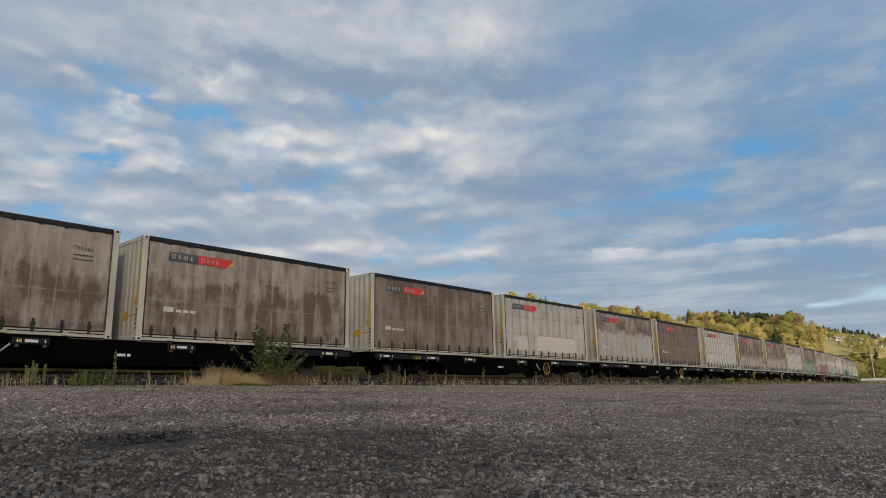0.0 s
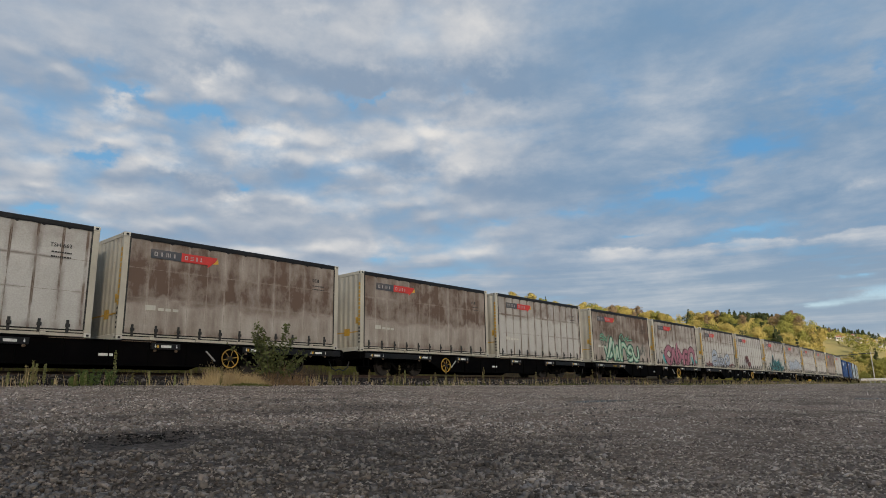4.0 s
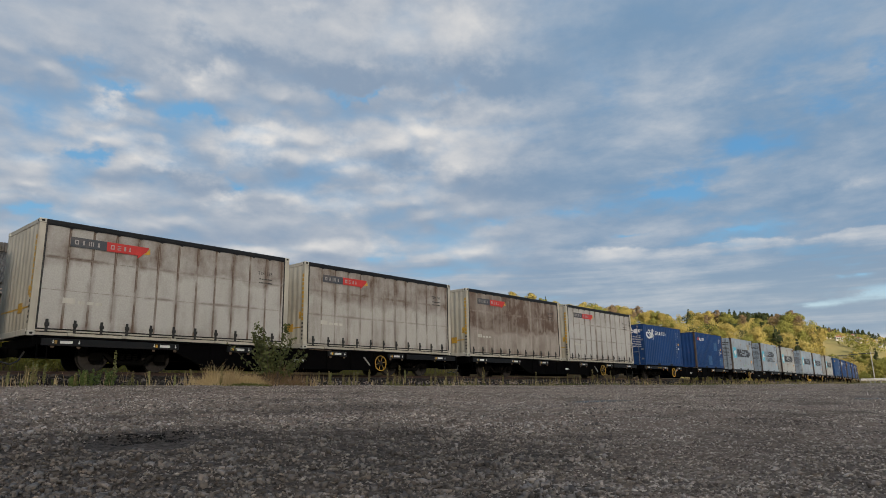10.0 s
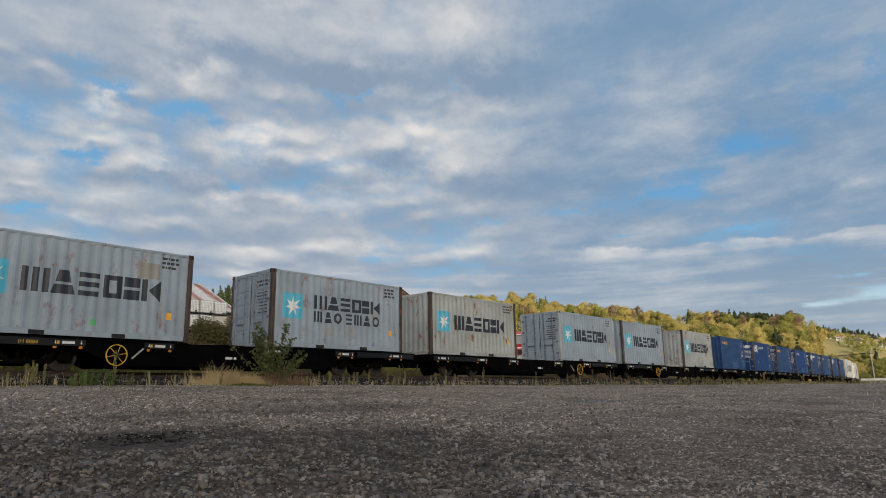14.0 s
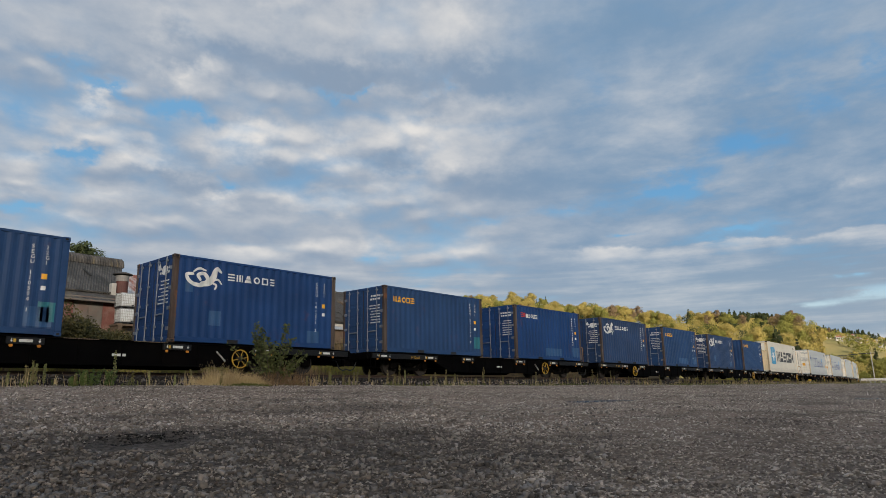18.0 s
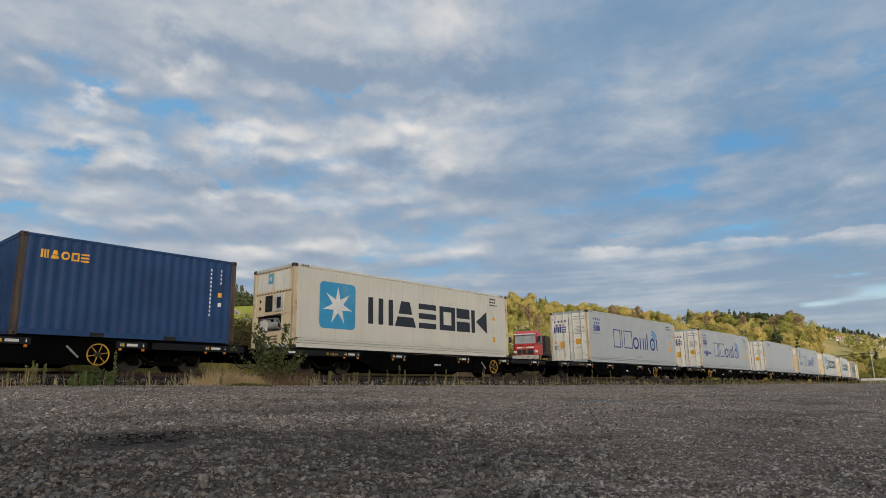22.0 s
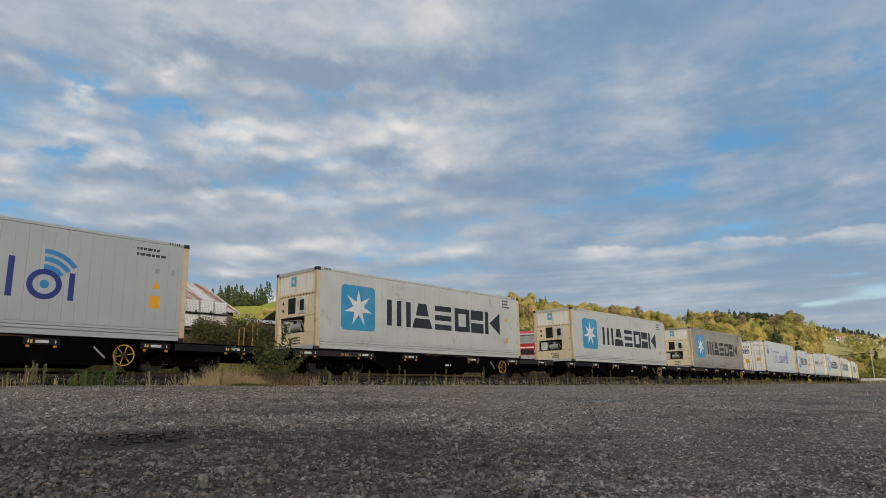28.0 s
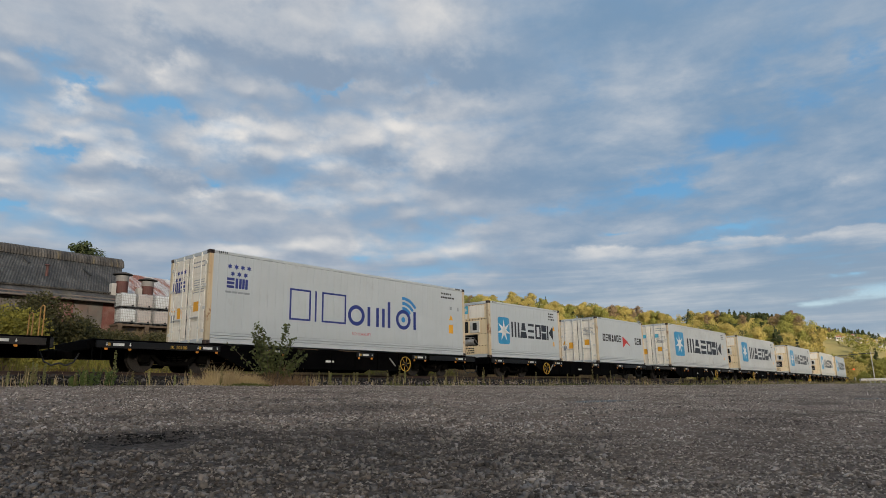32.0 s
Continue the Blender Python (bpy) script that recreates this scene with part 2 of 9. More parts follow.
M = {}
M["ground"] = ground_material()
M["gravel"] = stone_material("gravel_stone", (0.115, 0.095, 0.082), (0.88, 0.75, 0.64), power=1.4)
M["broken_stone"] = stone_material("broken_stone", (0.105, 0.091, 0.081), (0.76, 0.67, 0.60), power=1.3)
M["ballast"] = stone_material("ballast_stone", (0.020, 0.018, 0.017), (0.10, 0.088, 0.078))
M["grit"] = stone_material("grit_stone", (0.19, 0.155, 0.127), (0.95, 0.84, 0.73), power=1.7)
M["pale_stone"] = stone_material("pale_stone", (0.22, 0.17, 0.135), (0.42, 0.35, 0.29))
M["water"] = plain("still_water", (0.012, 0.014, 0.016), 0.22, 0, 0.1, 2.0, 9.0, bump=1.0)
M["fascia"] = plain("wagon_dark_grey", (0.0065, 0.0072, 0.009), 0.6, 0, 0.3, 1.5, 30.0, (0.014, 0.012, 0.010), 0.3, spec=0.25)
M["weld"] = plain("curtain_weld", (0.235, 0.20, 0.17), 0.7, 0, 0.2, 2.0, 20.0)
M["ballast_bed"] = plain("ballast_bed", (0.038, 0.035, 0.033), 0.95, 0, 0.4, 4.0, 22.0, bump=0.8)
M["rail"] = plain("rail_steel", (0.055, 0.034, 0.026), 0.7, 0.2, 0.3, 3.0, 40.0)
M["sleeper"] = plain("sleeper_timber", (0.09, 0.075, 0.062), 0.9, 0, 0.4, 3.0, 25.0)
# black wagon paint, taken near zero: shade under the deck is in the colour
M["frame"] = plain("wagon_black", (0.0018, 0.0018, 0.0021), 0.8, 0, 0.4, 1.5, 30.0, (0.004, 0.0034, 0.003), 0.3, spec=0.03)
M["frame_brown"] = plain("wagon_brown_black", (0.009, 0.008, 0.0075), 0.75, 0, 0.4, 1.5, 30.0, (0.030, 0.020, 0.014), 0.4)
# grimy bogies, their colour also darkened for the shade beneath the wagon
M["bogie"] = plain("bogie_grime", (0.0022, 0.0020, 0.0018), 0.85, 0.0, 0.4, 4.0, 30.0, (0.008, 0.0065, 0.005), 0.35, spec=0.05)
M["wheel"] = plain("wheel_steel", (0.026, 0.021, 0.018), 0.7, 0.2, 0.3, 4.0, 30.0)
M["yellow"] = plain("safety_yellow", (0.62, 0.36, 0.03), 0.5, 0, 0.25, 4.0, 30.0, (0.10, 0.06, 0.03), 0.25)
M["orange"] = plain("reflector_orange", (0.62, 0.25, 0.03), 0.45, 0, 0.2, 6.0, 30.0)
M["plate"] = plain("white_plate", (0.66, 0.66, 0.64), 0.5, 0, 0.15, 6.0, 30.0, (0.25, 0.22, 0.18), 0.2)
M["black"] = plain("black_paint", (0.012, 0.012, 0.013), 0.5, 0, 0.2)
M["dark_void"] = plain("dark_recess", (0.01, 0.01, 0.01), 0.9, 0, 0.2)
M["steel"] = plain("galvanised_steel", (0.40, 0.40, 0.39), 0.5, 0.3, 0.25, 5.0, 30.0, (0.16, 0.11, 0.07), 0.25)
M["bar_steel"] = plain("dull_lock_bar", (0.17, 0.20, 0.25), 0.5, 0.2, 0.3, 5.0, 30.0, (0.10, 0.07, 0.05), 0.25)
M["rubber"] = plain("hose_rubber", (0.02, 0.02, 0.02), 0.7)
# curtain-siders
ROAD_FILM = (0.112, 0.074, 0.054)
M["curtain_brown"] = curtain_material("curtain_brown", (0.37, 0.325, 0.285), (0.100, 0.068, 0.052), 0.34, 0.20, 0.80, 1.45, -0.35, 0.60)
M["curtain_film"] = curtain_material("curtain_film", (0.28, 0.225, 0.185), (0.112, 0.078, 0.060), 0.82, 0.12, 0.0, 1.3, -0.45, 0.10)
M["curtain_soot"] = curtain_material("curtain_soot", (0.33, 0.285, 0.25), (0.098, 0.069, 0.054), 0.62, 0.40, 0.15, 1.0, -0.15, 0.50)
M["curtain_tan"] = curtain_material("curtain_tan", (0.40, 0.365, 0.325), (0.105, 0.068, 0.050), 0.26, 1.05, 0.15, 1.0, -0.30, 0.35)
M["curtain_tide"] = curtain_material("curtain_tide", (0.40, 0.375, 0.345), (0.108, 0.074, 0.057), 0.14, 1.05, 0.0, 1.38, 0.10, 0.25)
M["curtain_grey"] = curtain_material("curtain_grey", (0.43, 0.415, 0.385), ROAD_FILM, 0.04, 0.85, 0.05, 1.45, 0.60, 0.35)
M["curtain_washed"] = curtain_material("curtain_washed", (0.46, 0.45, 0.42), (0.16, 0.125, 0.10), 0.22, 0.30, 0.0, 1.9, 0.45, 0.25)
M["painted_out"] = plain("painted_out_white", (0.50, 0.488, 0.462), 0.6, 0, 0.10, 1.6, 20.0, (0.52, 0.42, 0.35), 0.6)
M["curtain_pale"] = curtain_material("curtain_pale", (0.44, 0.43, 0.405), ROAD_FILM, 0.0, 0.80, 0.0, 1.75, 0.95, 0.20)
M["curtain_clean"] = curtain_material("curtain_clean", (0.44, 0.435, 0.415), (0.122, 0.085, 0.064), 0.0, 0.30, 0.0, 2.0, 0.95, 0.08)
M["hem"] = plain("black_hem", (0.008, 0.008, 0.009), 0.5, 0, 0.3, 2.0, 30.0, (0.020, 0.017, 0.015), 0.3, spec=0.35)
M["cream"] = paint_material("cream_steel", (0.43, 0.405, 0.345), amount=0.12, dirt=0.45)
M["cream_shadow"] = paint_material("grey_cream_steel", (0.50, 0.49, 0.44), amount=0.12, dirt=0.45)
M["seam"] = plain("curtain_seam", (0.16, 0.145, 0.13), 0.7, 0, 0.25, 2.0, 20.0)
M["strap"] = plain("black_strap", (0.015, 0.015, 0.015), 0.7)
M["logo_dark"] = plain("logo_slate", (0.055, 0.062, 0.075), 0.55, 0, 0.2, 3.0, 30.0, (0.12, 0.10, 0.09), 0.2)
M["logo_red"] = plain("logo_red", (0.50, 0.035, 0.03), 0.55, 0, 0.2, 3.0, 30.0, (0.17, 0.09, 0.07), 0.2)
M["logo_white"] = plain("logo_white", (0.68, 0.68, 0.67), 0.55)
M["logo_pale"] = plain("logo_pale", (0.36, 0.34, 0.33), 0.55, 0, 0.3, 4.0, 30.0, (0.12, 0.10, 0.09), 0.4)
M["ink"] = plain("stencil_ink", (0.03, 0.028, 0.027), 0.6)
M["tape_yellow"] = plain("tape_yellow", (0.58, 0.34, 0.04), 0.5, 0, 0.2, 3.0, 30.0, (0.10, 0.07, 0.04), 0.3)
# dry containers
M["blue"] = paint_material("blue_paint", (0.012, 0.046, 0.152), amount=0.08, fade=0.25, grime=(0.026, 0.055, 0.130), dirt=0.22)
M["blue_b"] = paint_material("blue_paint_faded", (0.020, 0.056, 0.148), amount=0.06, fade=0.25, grime=(0.040, 0.064, 0.122), dirt=0.3)
M["blue_c"] = paint_material("navy_paint", (0.022, 0.050, 0.125), amount=0.10, fade=0.3, grime=(0.06, 0.07, 0.10), dirt=0.35)
M["blue_patch"] = plain("fresh_blue_patch", (0.022, 0.078, 0.195), 0.5, 0, 0.25, 2.0, 30.0)
M["teal_patch"] = plain("teal_patch", (0.02, 0.16, 0.20), 0.5, 0, 0.25, 2.0, 30.0)
M["rusty"] = paint_material("rusted_post", (0.060, 0.042, 0.036), rust=(0.11, 0.046, 0.022), amount=0.42, fade=0.4)
M["grey"] = paint_material("container_grey", (0.275, 0.33, 0.385), amount=0.30, fade=0.2, dirt=0.40, grime=(0.22, 0.20, 0.17))
M["grey_rust"] = paint_material("container_grey_rusty", (0.34, 0.36, 0.355), amount=0.45, fade=0.25, dirt=0.5)
M["patch_grey"] = plain("grey_patch", (0.27, 0.29, 0.31), 0.6, 0, 0.2)
M["light_blue"] = plain("star_panel_blue", (0.085, 0.42, 0.58), 0.5, 0, 0.15, 2.0, 30.0)
M["navy_ink"] = plain("navy_lettering", (0.018, 0.022, 0.032), 0.5, 0, 0.2)
# reefers
M["reefer"] = paint_material("reefer_white", (0.375, 0.405, 0.425), amount=0.05, fade=0.07, dirt=0.16, grime=(0.45, 0.42, 0.36))
M["reefer_warm"] = paint_material("reefer_cream", (0.55, 0.535, 0.48), amount=0.07, fade=0.08, dirt=0.25, grime=(0.42, 0.37, 0.29))
M["reefer_cool"] = paint_material("reefer_cool_white", (0.46, 0.495, 0.515), amount=0.05, fade=0.06, dirt=0.14, grime=(0.45, 0.42, 0.36))
M["reefer_worn"] = paint_material("reefer_worn_white", (0.47, 0.49, 0.49), amount=0.16, fade=0.10, dirt=0.28, grime=(0.42, 0.38, 0.31))
M["reefer_dirty"] = paint_material("reefer_grimy", (0.29, 0.28, 0.255), amount=0.14, fade=0.3, dirt=0.6, grime=(0.20, 0.175, 0.145))
# door cream brightened and warmed: evening light on the left ends, in the paint
M["door_cream"] = paint_material("door_cream", (0.82, 0.77, 0.67), amount=0.14, fade=0.1, dirt=0.3, grime=(0.42, 0.35, 0.25))
M["post_ochre"] = paint_material("ochre_stained_post", (0.58, 0.49, 0.35), amount=0.36, fade=0.25, dirt=0.6, grime=(0.46, 0.24, 0.07))
# unit front: cream with rust, plus warm sunlight put into its ochre tone
M["unit_cream"] = paint_material("unit_cream", (0.78, 0.64, 0.42), rust=(0.34, 0.14, 0.03), amount=0.24, fade=0.1, dirt=0.4, grime=(0.60, 0.38, 0.16))
M["unit_white"] = plain("unit_white", (0.66, 0.65, 0.61), 0.5, 0, 0.15, 3.0, 30.0, (0.30, 0.25, 0.18), 0.3)
M["brand_blue"] = plain("brand_blue", (0.018, 0.035, 0.20), 0.5, 0, 0.1)
M["brand_sky"] = plain("brand_sky", (0.035, 0.27, 0.50), 0.5, 0, 0.15, 2.0, 30.0, (0.20, 0.30, 0.36), 0.2)
M["brand_cyan"] = plain("brand_cyan", (0.03, 0.22, 0.52), 0.5, 0, 0.1)
M["sticker_orange"] = plain("sticker_orange", (0.80, 0.38, 0.02), 0.5, 0, 0.1)
M["sticker_green"] = plain("sticker_green", (0.10, 0.42, 0.16), 0.5, 0, 0.1)
M["red_ink"] = plain("red_lettering", (0.50, 0.02, 0.03), 0.5, 0, 0.1)
# spray paint
for _n, _c in dict(spray_green=(0.16, 0.36, 0.24), spray_lime=(0.33, 0.36, 0.10), spray_dark_green=(0.015, 0.06, 0.05), spray_pink=(0.32, 0.125, 0.17),
                   spray_plum=(0.05, 0.012, 0.02), spray_rose=(0.50, 0.30, 0.36), spray_teal=(0.06, 0.36, 0.38), spray_silver=(0.33, 0.38, 0.46), spray_black=(0.012, 0.012, 0.016),
                   spray_mint=(0.42, 0.52, 0.44), spray_maroon=(0.15, 0.05, 0.05)).items():
    M[_n] = plain(_n, _c, 0.6, 0, 0.3, 5.0, 40.0)
# buildings and plants
M["roof_grey"] = roof_material("old_grey_roof", (0.026, 0.024, 0.022), (0.105, 0.097, 0.086), (0.11, 0.065, 0.045), 0.15)
M["roof_rust"] = roof_material("rusting_roof", (0.36, 0.35, 0.34), (0.50, 0.49, 0.48), (0.20, 0.075, 0.05), 0.75)
M["roof_slate"] = roof_material("slate_roof", (0.034, 0.031, 0.029), (0.105, 0.095, 0.085), (0.12, 0.095, 0.05), 0.4)
M["wall_pale"] = plain("weathered_board", (0.125, 0.112, 0.10), 0.85, 0, 0.3, 1.0, 20.0, (0.17, 0.08, 0.06), 0.5)
M["wall_red"] = plain("red_weathered_board", (0.15, 0.055, 0.045), 0.85, 0, 0.3, 1.0, 20.0, (0.25, 0.2, 0.17), 0.4)
M["brick"] = brick_material("old_brick", (0.185, 0.066, 0.052), (0.075, 0.036, 0.032), (0.21, 0.165, 0.145))
M["concrete"] = plain("concrete_grey", (0.40, 0.38, 0.35), 0.85, 0, 0.25, 1.0, 20.0)
M["tank"] = plain("translucent_white_plastic", (0.66, 0.68, 0.70), 0.45, 0, 0.15, 1.0, 30.0, (0.45, 0.40, 0.36), 0.3)
M["tank_dirty"] = plain("stained_plastic", (0.50, 0.45, 0.43), 0.5, 0, 0.2, 1.0, 30.0, (0.33, 0.25, 0.22), 0.5)
M["collar_grey"] = plain("collar_grey", (0.20, 0.19, 0.18), 0.7, 0, 0.25, 2.0, 20.0)
M["vent_rust"] = plain("vent_rust", (0.085, 0.030, 0.024), 0.75, 0, 0.3, 2.0, 20.0)
M["timber"] = plain("dark_timber", (0.11, 0.075, 0.05), 0.85, 0, 0.35, 2.0, 20.0)
M["skylight"] = plain("skylight_glass", (0.055, 0.050, 0.045), 0.55, 0, 0.3, 2.0, 20.0, (0.11, 0.085, 0.065), 0.5, spec=0.25)
M["bark"] = plain("bark", (0.09, 0.07, 0.05), 0.9, 0, 0.3, 3.0, 20.0)
M["house_wall"] = plain("house_white", (0.56, 0.52, 0.46), 0.8, 0, 0.15, 0.3, 10.0)
M["house_roof"] = plain("house_roof_grey", (0.30, 0.28, 0.26), 0.75, 0, 0.2, 0.3, 10.0)
M["house_roof_red"] = plain("house_roof_red", (0.30, 0.11, 0.07), 0.75, 0, 0.2, 0.3, 10.0)
M["window"] = plain("window_glass", (0.05, 0.06, 0.07), 0.12, 0, 0.1)
M["truck_red"] = plain("truck_red", (0.42, 0.03, 0.03), 0.4, 0, 0.15)
# pale base colour stands in for the sky mirrored in the glass
M["windscreen"] = plain("dusty_windscreen", (0.30, 0.32, 0.33), 0.25, 0, 0.3, 2.0, 20.0)
M["crane_orange"] = plain("crane_orange", (0.72, 0.27, 0.03), 0.5, 0, 0.15)
M["rail_ochre"] = plain("worn_ochre_rail", (0.40, 0.21, 0.05), 0.6, 0, 0.3, 4.0, 30.0, (0.12, 0.07, 0.04), 0.3)
M["leaf_bush"] = leaf_material("leaf_bush", (0.070, 0.088, 0.030), (0.165, 0.175, 0.068))
# gold and green leaves are lightened: low sun on the hills is in their colour
M["leaf_gold"] = leaf_material("leaf_gold", (0.41, 0.32, 0.092), (0.49, 0.385, 0.12), (0.31, 0.26, 0.08))
M["leaf_green"] = leaf_material("leaf_green", (0.235, 0.225, 0.053), (0.30, 0.275, 0.07), (0.16, 0.168, 0.043))
M["leaf_pine"] = leaf_material("leaf_pine", (0.042, 0.062, 0.026), (0.095, 0.105, 0.042), (0.030, 0.045, 0.02))
M["leaf_brown"] = leaf_material("leaf_brown", (0.22, 0.15, 0.08), (0.29, 0.205, 0.115), (0.16, 0.11, 0.065))
M["leaf_gorse"] = leaf_material("leaf_gorse", (0.060, 0.058, 0.026), (0.135, 0.115, 0.046), (0.042, 0.045, 0.02))
# yellow-green leaves, with warm low sunlight put into the colour
M["leaf_yellow"] = leaf_material("leaf_yellow", (0.23, 0.205, 0.04), (0.41, 0.345, 0.068), (0.14, 0.137, 0.03))
M["grass_green"] = leaf_material("grass_green", (0.10, 0.12, 0.03), (0.19, 0.18, 0.055), (0.06, 0.085, 0.02))
M["grass_dry"] = leaf_material("grass_dry", (0.50, 0.37, 0.18), (0.74, 0.58, 0.33), (0.30, 0.21, 0.11))
M["weed"] = leaf_material("weed_stalk", (0.19, 0.155, 0.065), (0.30, 0.25, 0.12), (0.12, 0.105, 0.04))
M["stalk_brown"] = leaf_material("stalk_brown", (0.20, 0.125, 0.065), (0.34, 0.22, 0.12), (0.13, 0.09, 0.05))
M["leaf_feather"] = leaf_material("leaf_feather", (0.085, 0.125, 0.035), (0.17, 0.22, 0.07), (0.05, 0.085, 0.025))
M["leaf_spike"] = leaf_material("leaf_spike", (0.22, 0.225, 0.085), (0.36, 0.35, 0.15), (0.14, 0.16, 0.055))
M["grass_bank"] = leaf_material("grass_bank", (0.135, 0.092, 0.048), (0.25, 0.175, 0.092), (0.085, 0.060, 0.031))


# ---------------------------------------------------------------- building helpers
def part(name, bm, material, parent=None, label="", smooth=False):
    """Link a bmesh as one mesh object, under a thing or a part."""
    me = bpy.data.meshes.new(name)
    bm.to_mesh(me)
    bm.free()
    me.materials.append(M[material])
    if smooth:
        me.polygons.foreach_set("use_smooth", [True] * len(me.polygons))
    ob = new(name, me)
    if parent is not None:
        ob.parent = parent
    return tagged(ob, label)


def again(ob, parent, m):
    """Another object on the same mesh, under a thing."""
    o = new(ob.name.split(".")[0], ob.data)
    o.parent, o.matrix_basis = parent, m
    return o


def thing(name, label, category, group="", m=None):
    ob = tagged(new(name), label, category, group)
    ob.empty_display_size = 0.1
    if m is not None:
        ob.matrix_basis = m
    return ob


def box(bm, x0, x1, y0, y1, z0, z1, bevel=0.0):
    g = bmesh.ops.create_cube(bm, size=1.0, matrix=Matrix.LocRotScale(((x0 + x1) / 2, (y0 + y1) / 2, (z0 + z1) / 2), None, (x1 - x0, y1 - y0, z1 - z0)))
    if bevel:
        es = list({e for v in g["verts"] for e in v.link_edges})
        bmesh.ops.bevel(bm, geom=es, offset=bevel, segments=1, affect="EDGES")
    return bm


def boxes(*rows, bevel=0.0):
    bm = bmesh.new()
    for r in rows:
        box(bm, *r, bevel=bevel)
    return bm


def rod(bm, a, b, r0, r1=None, n=8):
    """A tapered rod from a to b."""
    a, b = Vector(a), Vector(b)
    d = b - a
    m = Matrix.Translation((a + b) / 2) @ d.to_track_quat("Z", "Y").to_matrix().to_4x4()
    bmesh.ops.create_cone(bm, cap_ends=True, segments=n, radius1=r0, radius2=r0 if r1 is None else r1, depth=d.length, matrix=m)
    return bm


def tube(bm, pts, r, n=6):
    for a, b in zip(pts, pts[1:]):
        rod(bm, a, b, r, r, n)
    return bm


def ring(bm, centre, axis, r, thick, n=20, depth=None):
    """A torus-like hoop with a square section."""
    q = Vector(axis).to_track_quat("Z", "Y").to_matrix()
    c = Vector(centre)
    h = (depth or thick) / 2
    vs = []
    for i in range(n):
        a = 2 * math.pi * i / n
        d = q @ Vector((math.cos(a), math.sin(a), 0))
        k = q @ Vector((0, 0, 1))
        vs.append([bm.verts.new(c + d * rr + k * hh) for rr, hh in ((r - thick, -h), (r, -h), (r, h), (r - thick, h))])
    for i in range(n):
        p, s = vs[i], vs[(i + 1) % n]
        for j in range(4):
            bm.faces.new((p[j], p[(j + 1) % 4], s[(j + 1) % 4], s[j]))
    return bm


def poly(bm, pts, y=0.0):
    """A flat face in the x-z plane, seen from -y."""
    vs = [bm.verts.new((x, y, z)) for x, z in pts]
    f = bm.faces.new(vs)
    f.normal_update()
    if f.normal.y > 0:
        f.normal_flip()
    return f


def rect(bm, x0, x1, z0, z1, y=0.0):
    return poly(bm, [(x0, z0), (x1, z0), (x1, z1), (x0, z1)], y)


def mesh_object(name, verts, faces, material, smooth=False):
    me = bpy.data.meshes.new(name)
    verts, faces = np.asarray(verts, dtype=np.float32), np.asarray(faces, dtype=np.int32)
    n = faces.shape[1]
    me.vertices.add(len(verts)), me.loops.add(faces.size), me.polygons.add(len(faces))
    me.vertices.foreach_set("co", verts.ravel())
    me.loops.foreach_set("vertex_index", faces.ravel())
    me.polygons.foreach_set("loop_start", np.arange(len(faces), dtype=np.int32) * n)
    if smooth:
        me.polygons.foreach_set("use_smooth", np.ones(len(faces), dtype=bool))
    me.update(calc_edges=True)
    me.materials.append(M[material])
    return new(name, me)


def lettering(text, height, material, spacing=1.0):
    """Flat letters in the x-z plane, seen from -y, from the built-in font; starts at x = 0, cap height as given."""
    cu = bpy.data.curves.new("lettering", "FONT")
    cu.body, cu.size, cu.space_character, cu.resolution_u = text, height / 0.73, spacing, 2
    tmp = bpy.data.objects.new("lettering", cu)
    me = bpy.data.meshes.new_from_object(tmp)
    bpy.data.objects.remove(tmp)
    bm = bmesh.new()
    bm.from_mesh(me)
    bpy.data.meshes.remove(me)
    bmesh.ops.rotate(bm, verts=bm.verts, matrix=Euler((radians(90), 0, 0)).to_matrix())
    return bm


def moved(bm, x=0, y=0, z=0, turn=None):
    if turn is not None:
        bmesh.ops.rotate(bm, verts=bm.verts, matrix=turn)
    bmesh.ops.translate(bm, verts=bm.verts, vec=(x, y, z))
    return bm


def vertical_text(text, height, pitch):
    """Upright letters stacked downwards from z = 0."""
    out = bmesh.new()
    for i, ch in enumerate(text):
        if ch == " ":
            continue
        b = lettering(ch, height, None)
        moved(b, 0, 0, -pitch * i - height)
        me = bpy.data.meshes.new("tmp")
        b.to_mesh(me)
        b.free()
        out.from_mesh(me)
        bpy.data.meshes.remove(me)
    return out


# ---------------------------------------------------------------- the track's line
NEAR_FACE, HALF = 18.5896, 1.219
CURVE = ((28.166, 0.0), (133.9, 0.00112), (205.0, 0.00193), (1e9, 1e-7))
RAIL_TOP, DECK = 1.12, 1.965


def track(s, off=0.0):
    """Place and heading of the near loading line at arc length s, shifted off metres away from the camera."""
    x, y, a, prev = min(s, CURVE[0][0]), NEAR_FACE, 0.0, CURVE[0][0]
    for end, k in CURVE[1:]:
        l = min(s, end) - prev
        if l <= 0:
            break
        x += (math.sin(a + k * l) - math.sin(a)) / k
        y += (math.cos(a) - math.cos(a + k * l)) / k
        a += k * l
        prev = end
    return x - math.sin(a) * off, y + math.cos(a) * off, a


SPEED, GAIN = 13.73477, 0.05185


def travelled(t):
    return SPEED * (t - 18) + GAIN * (t - 18) ** 2 / 2


def smooth(v, a, b):
    t = min(1.0, max(0.0, (v - a) / (b - a)))
    return t * t * (3 - 2 * t)


def track_offset(x, y):
    """Rough distance behind the near loading line."""
    if x < 28:
        return y - NEAR_FACE
    k = 0.00112 if x < 134 else 0.00135
    return y - NEAR_FACE - k * (x - 28) ** 2 / 2


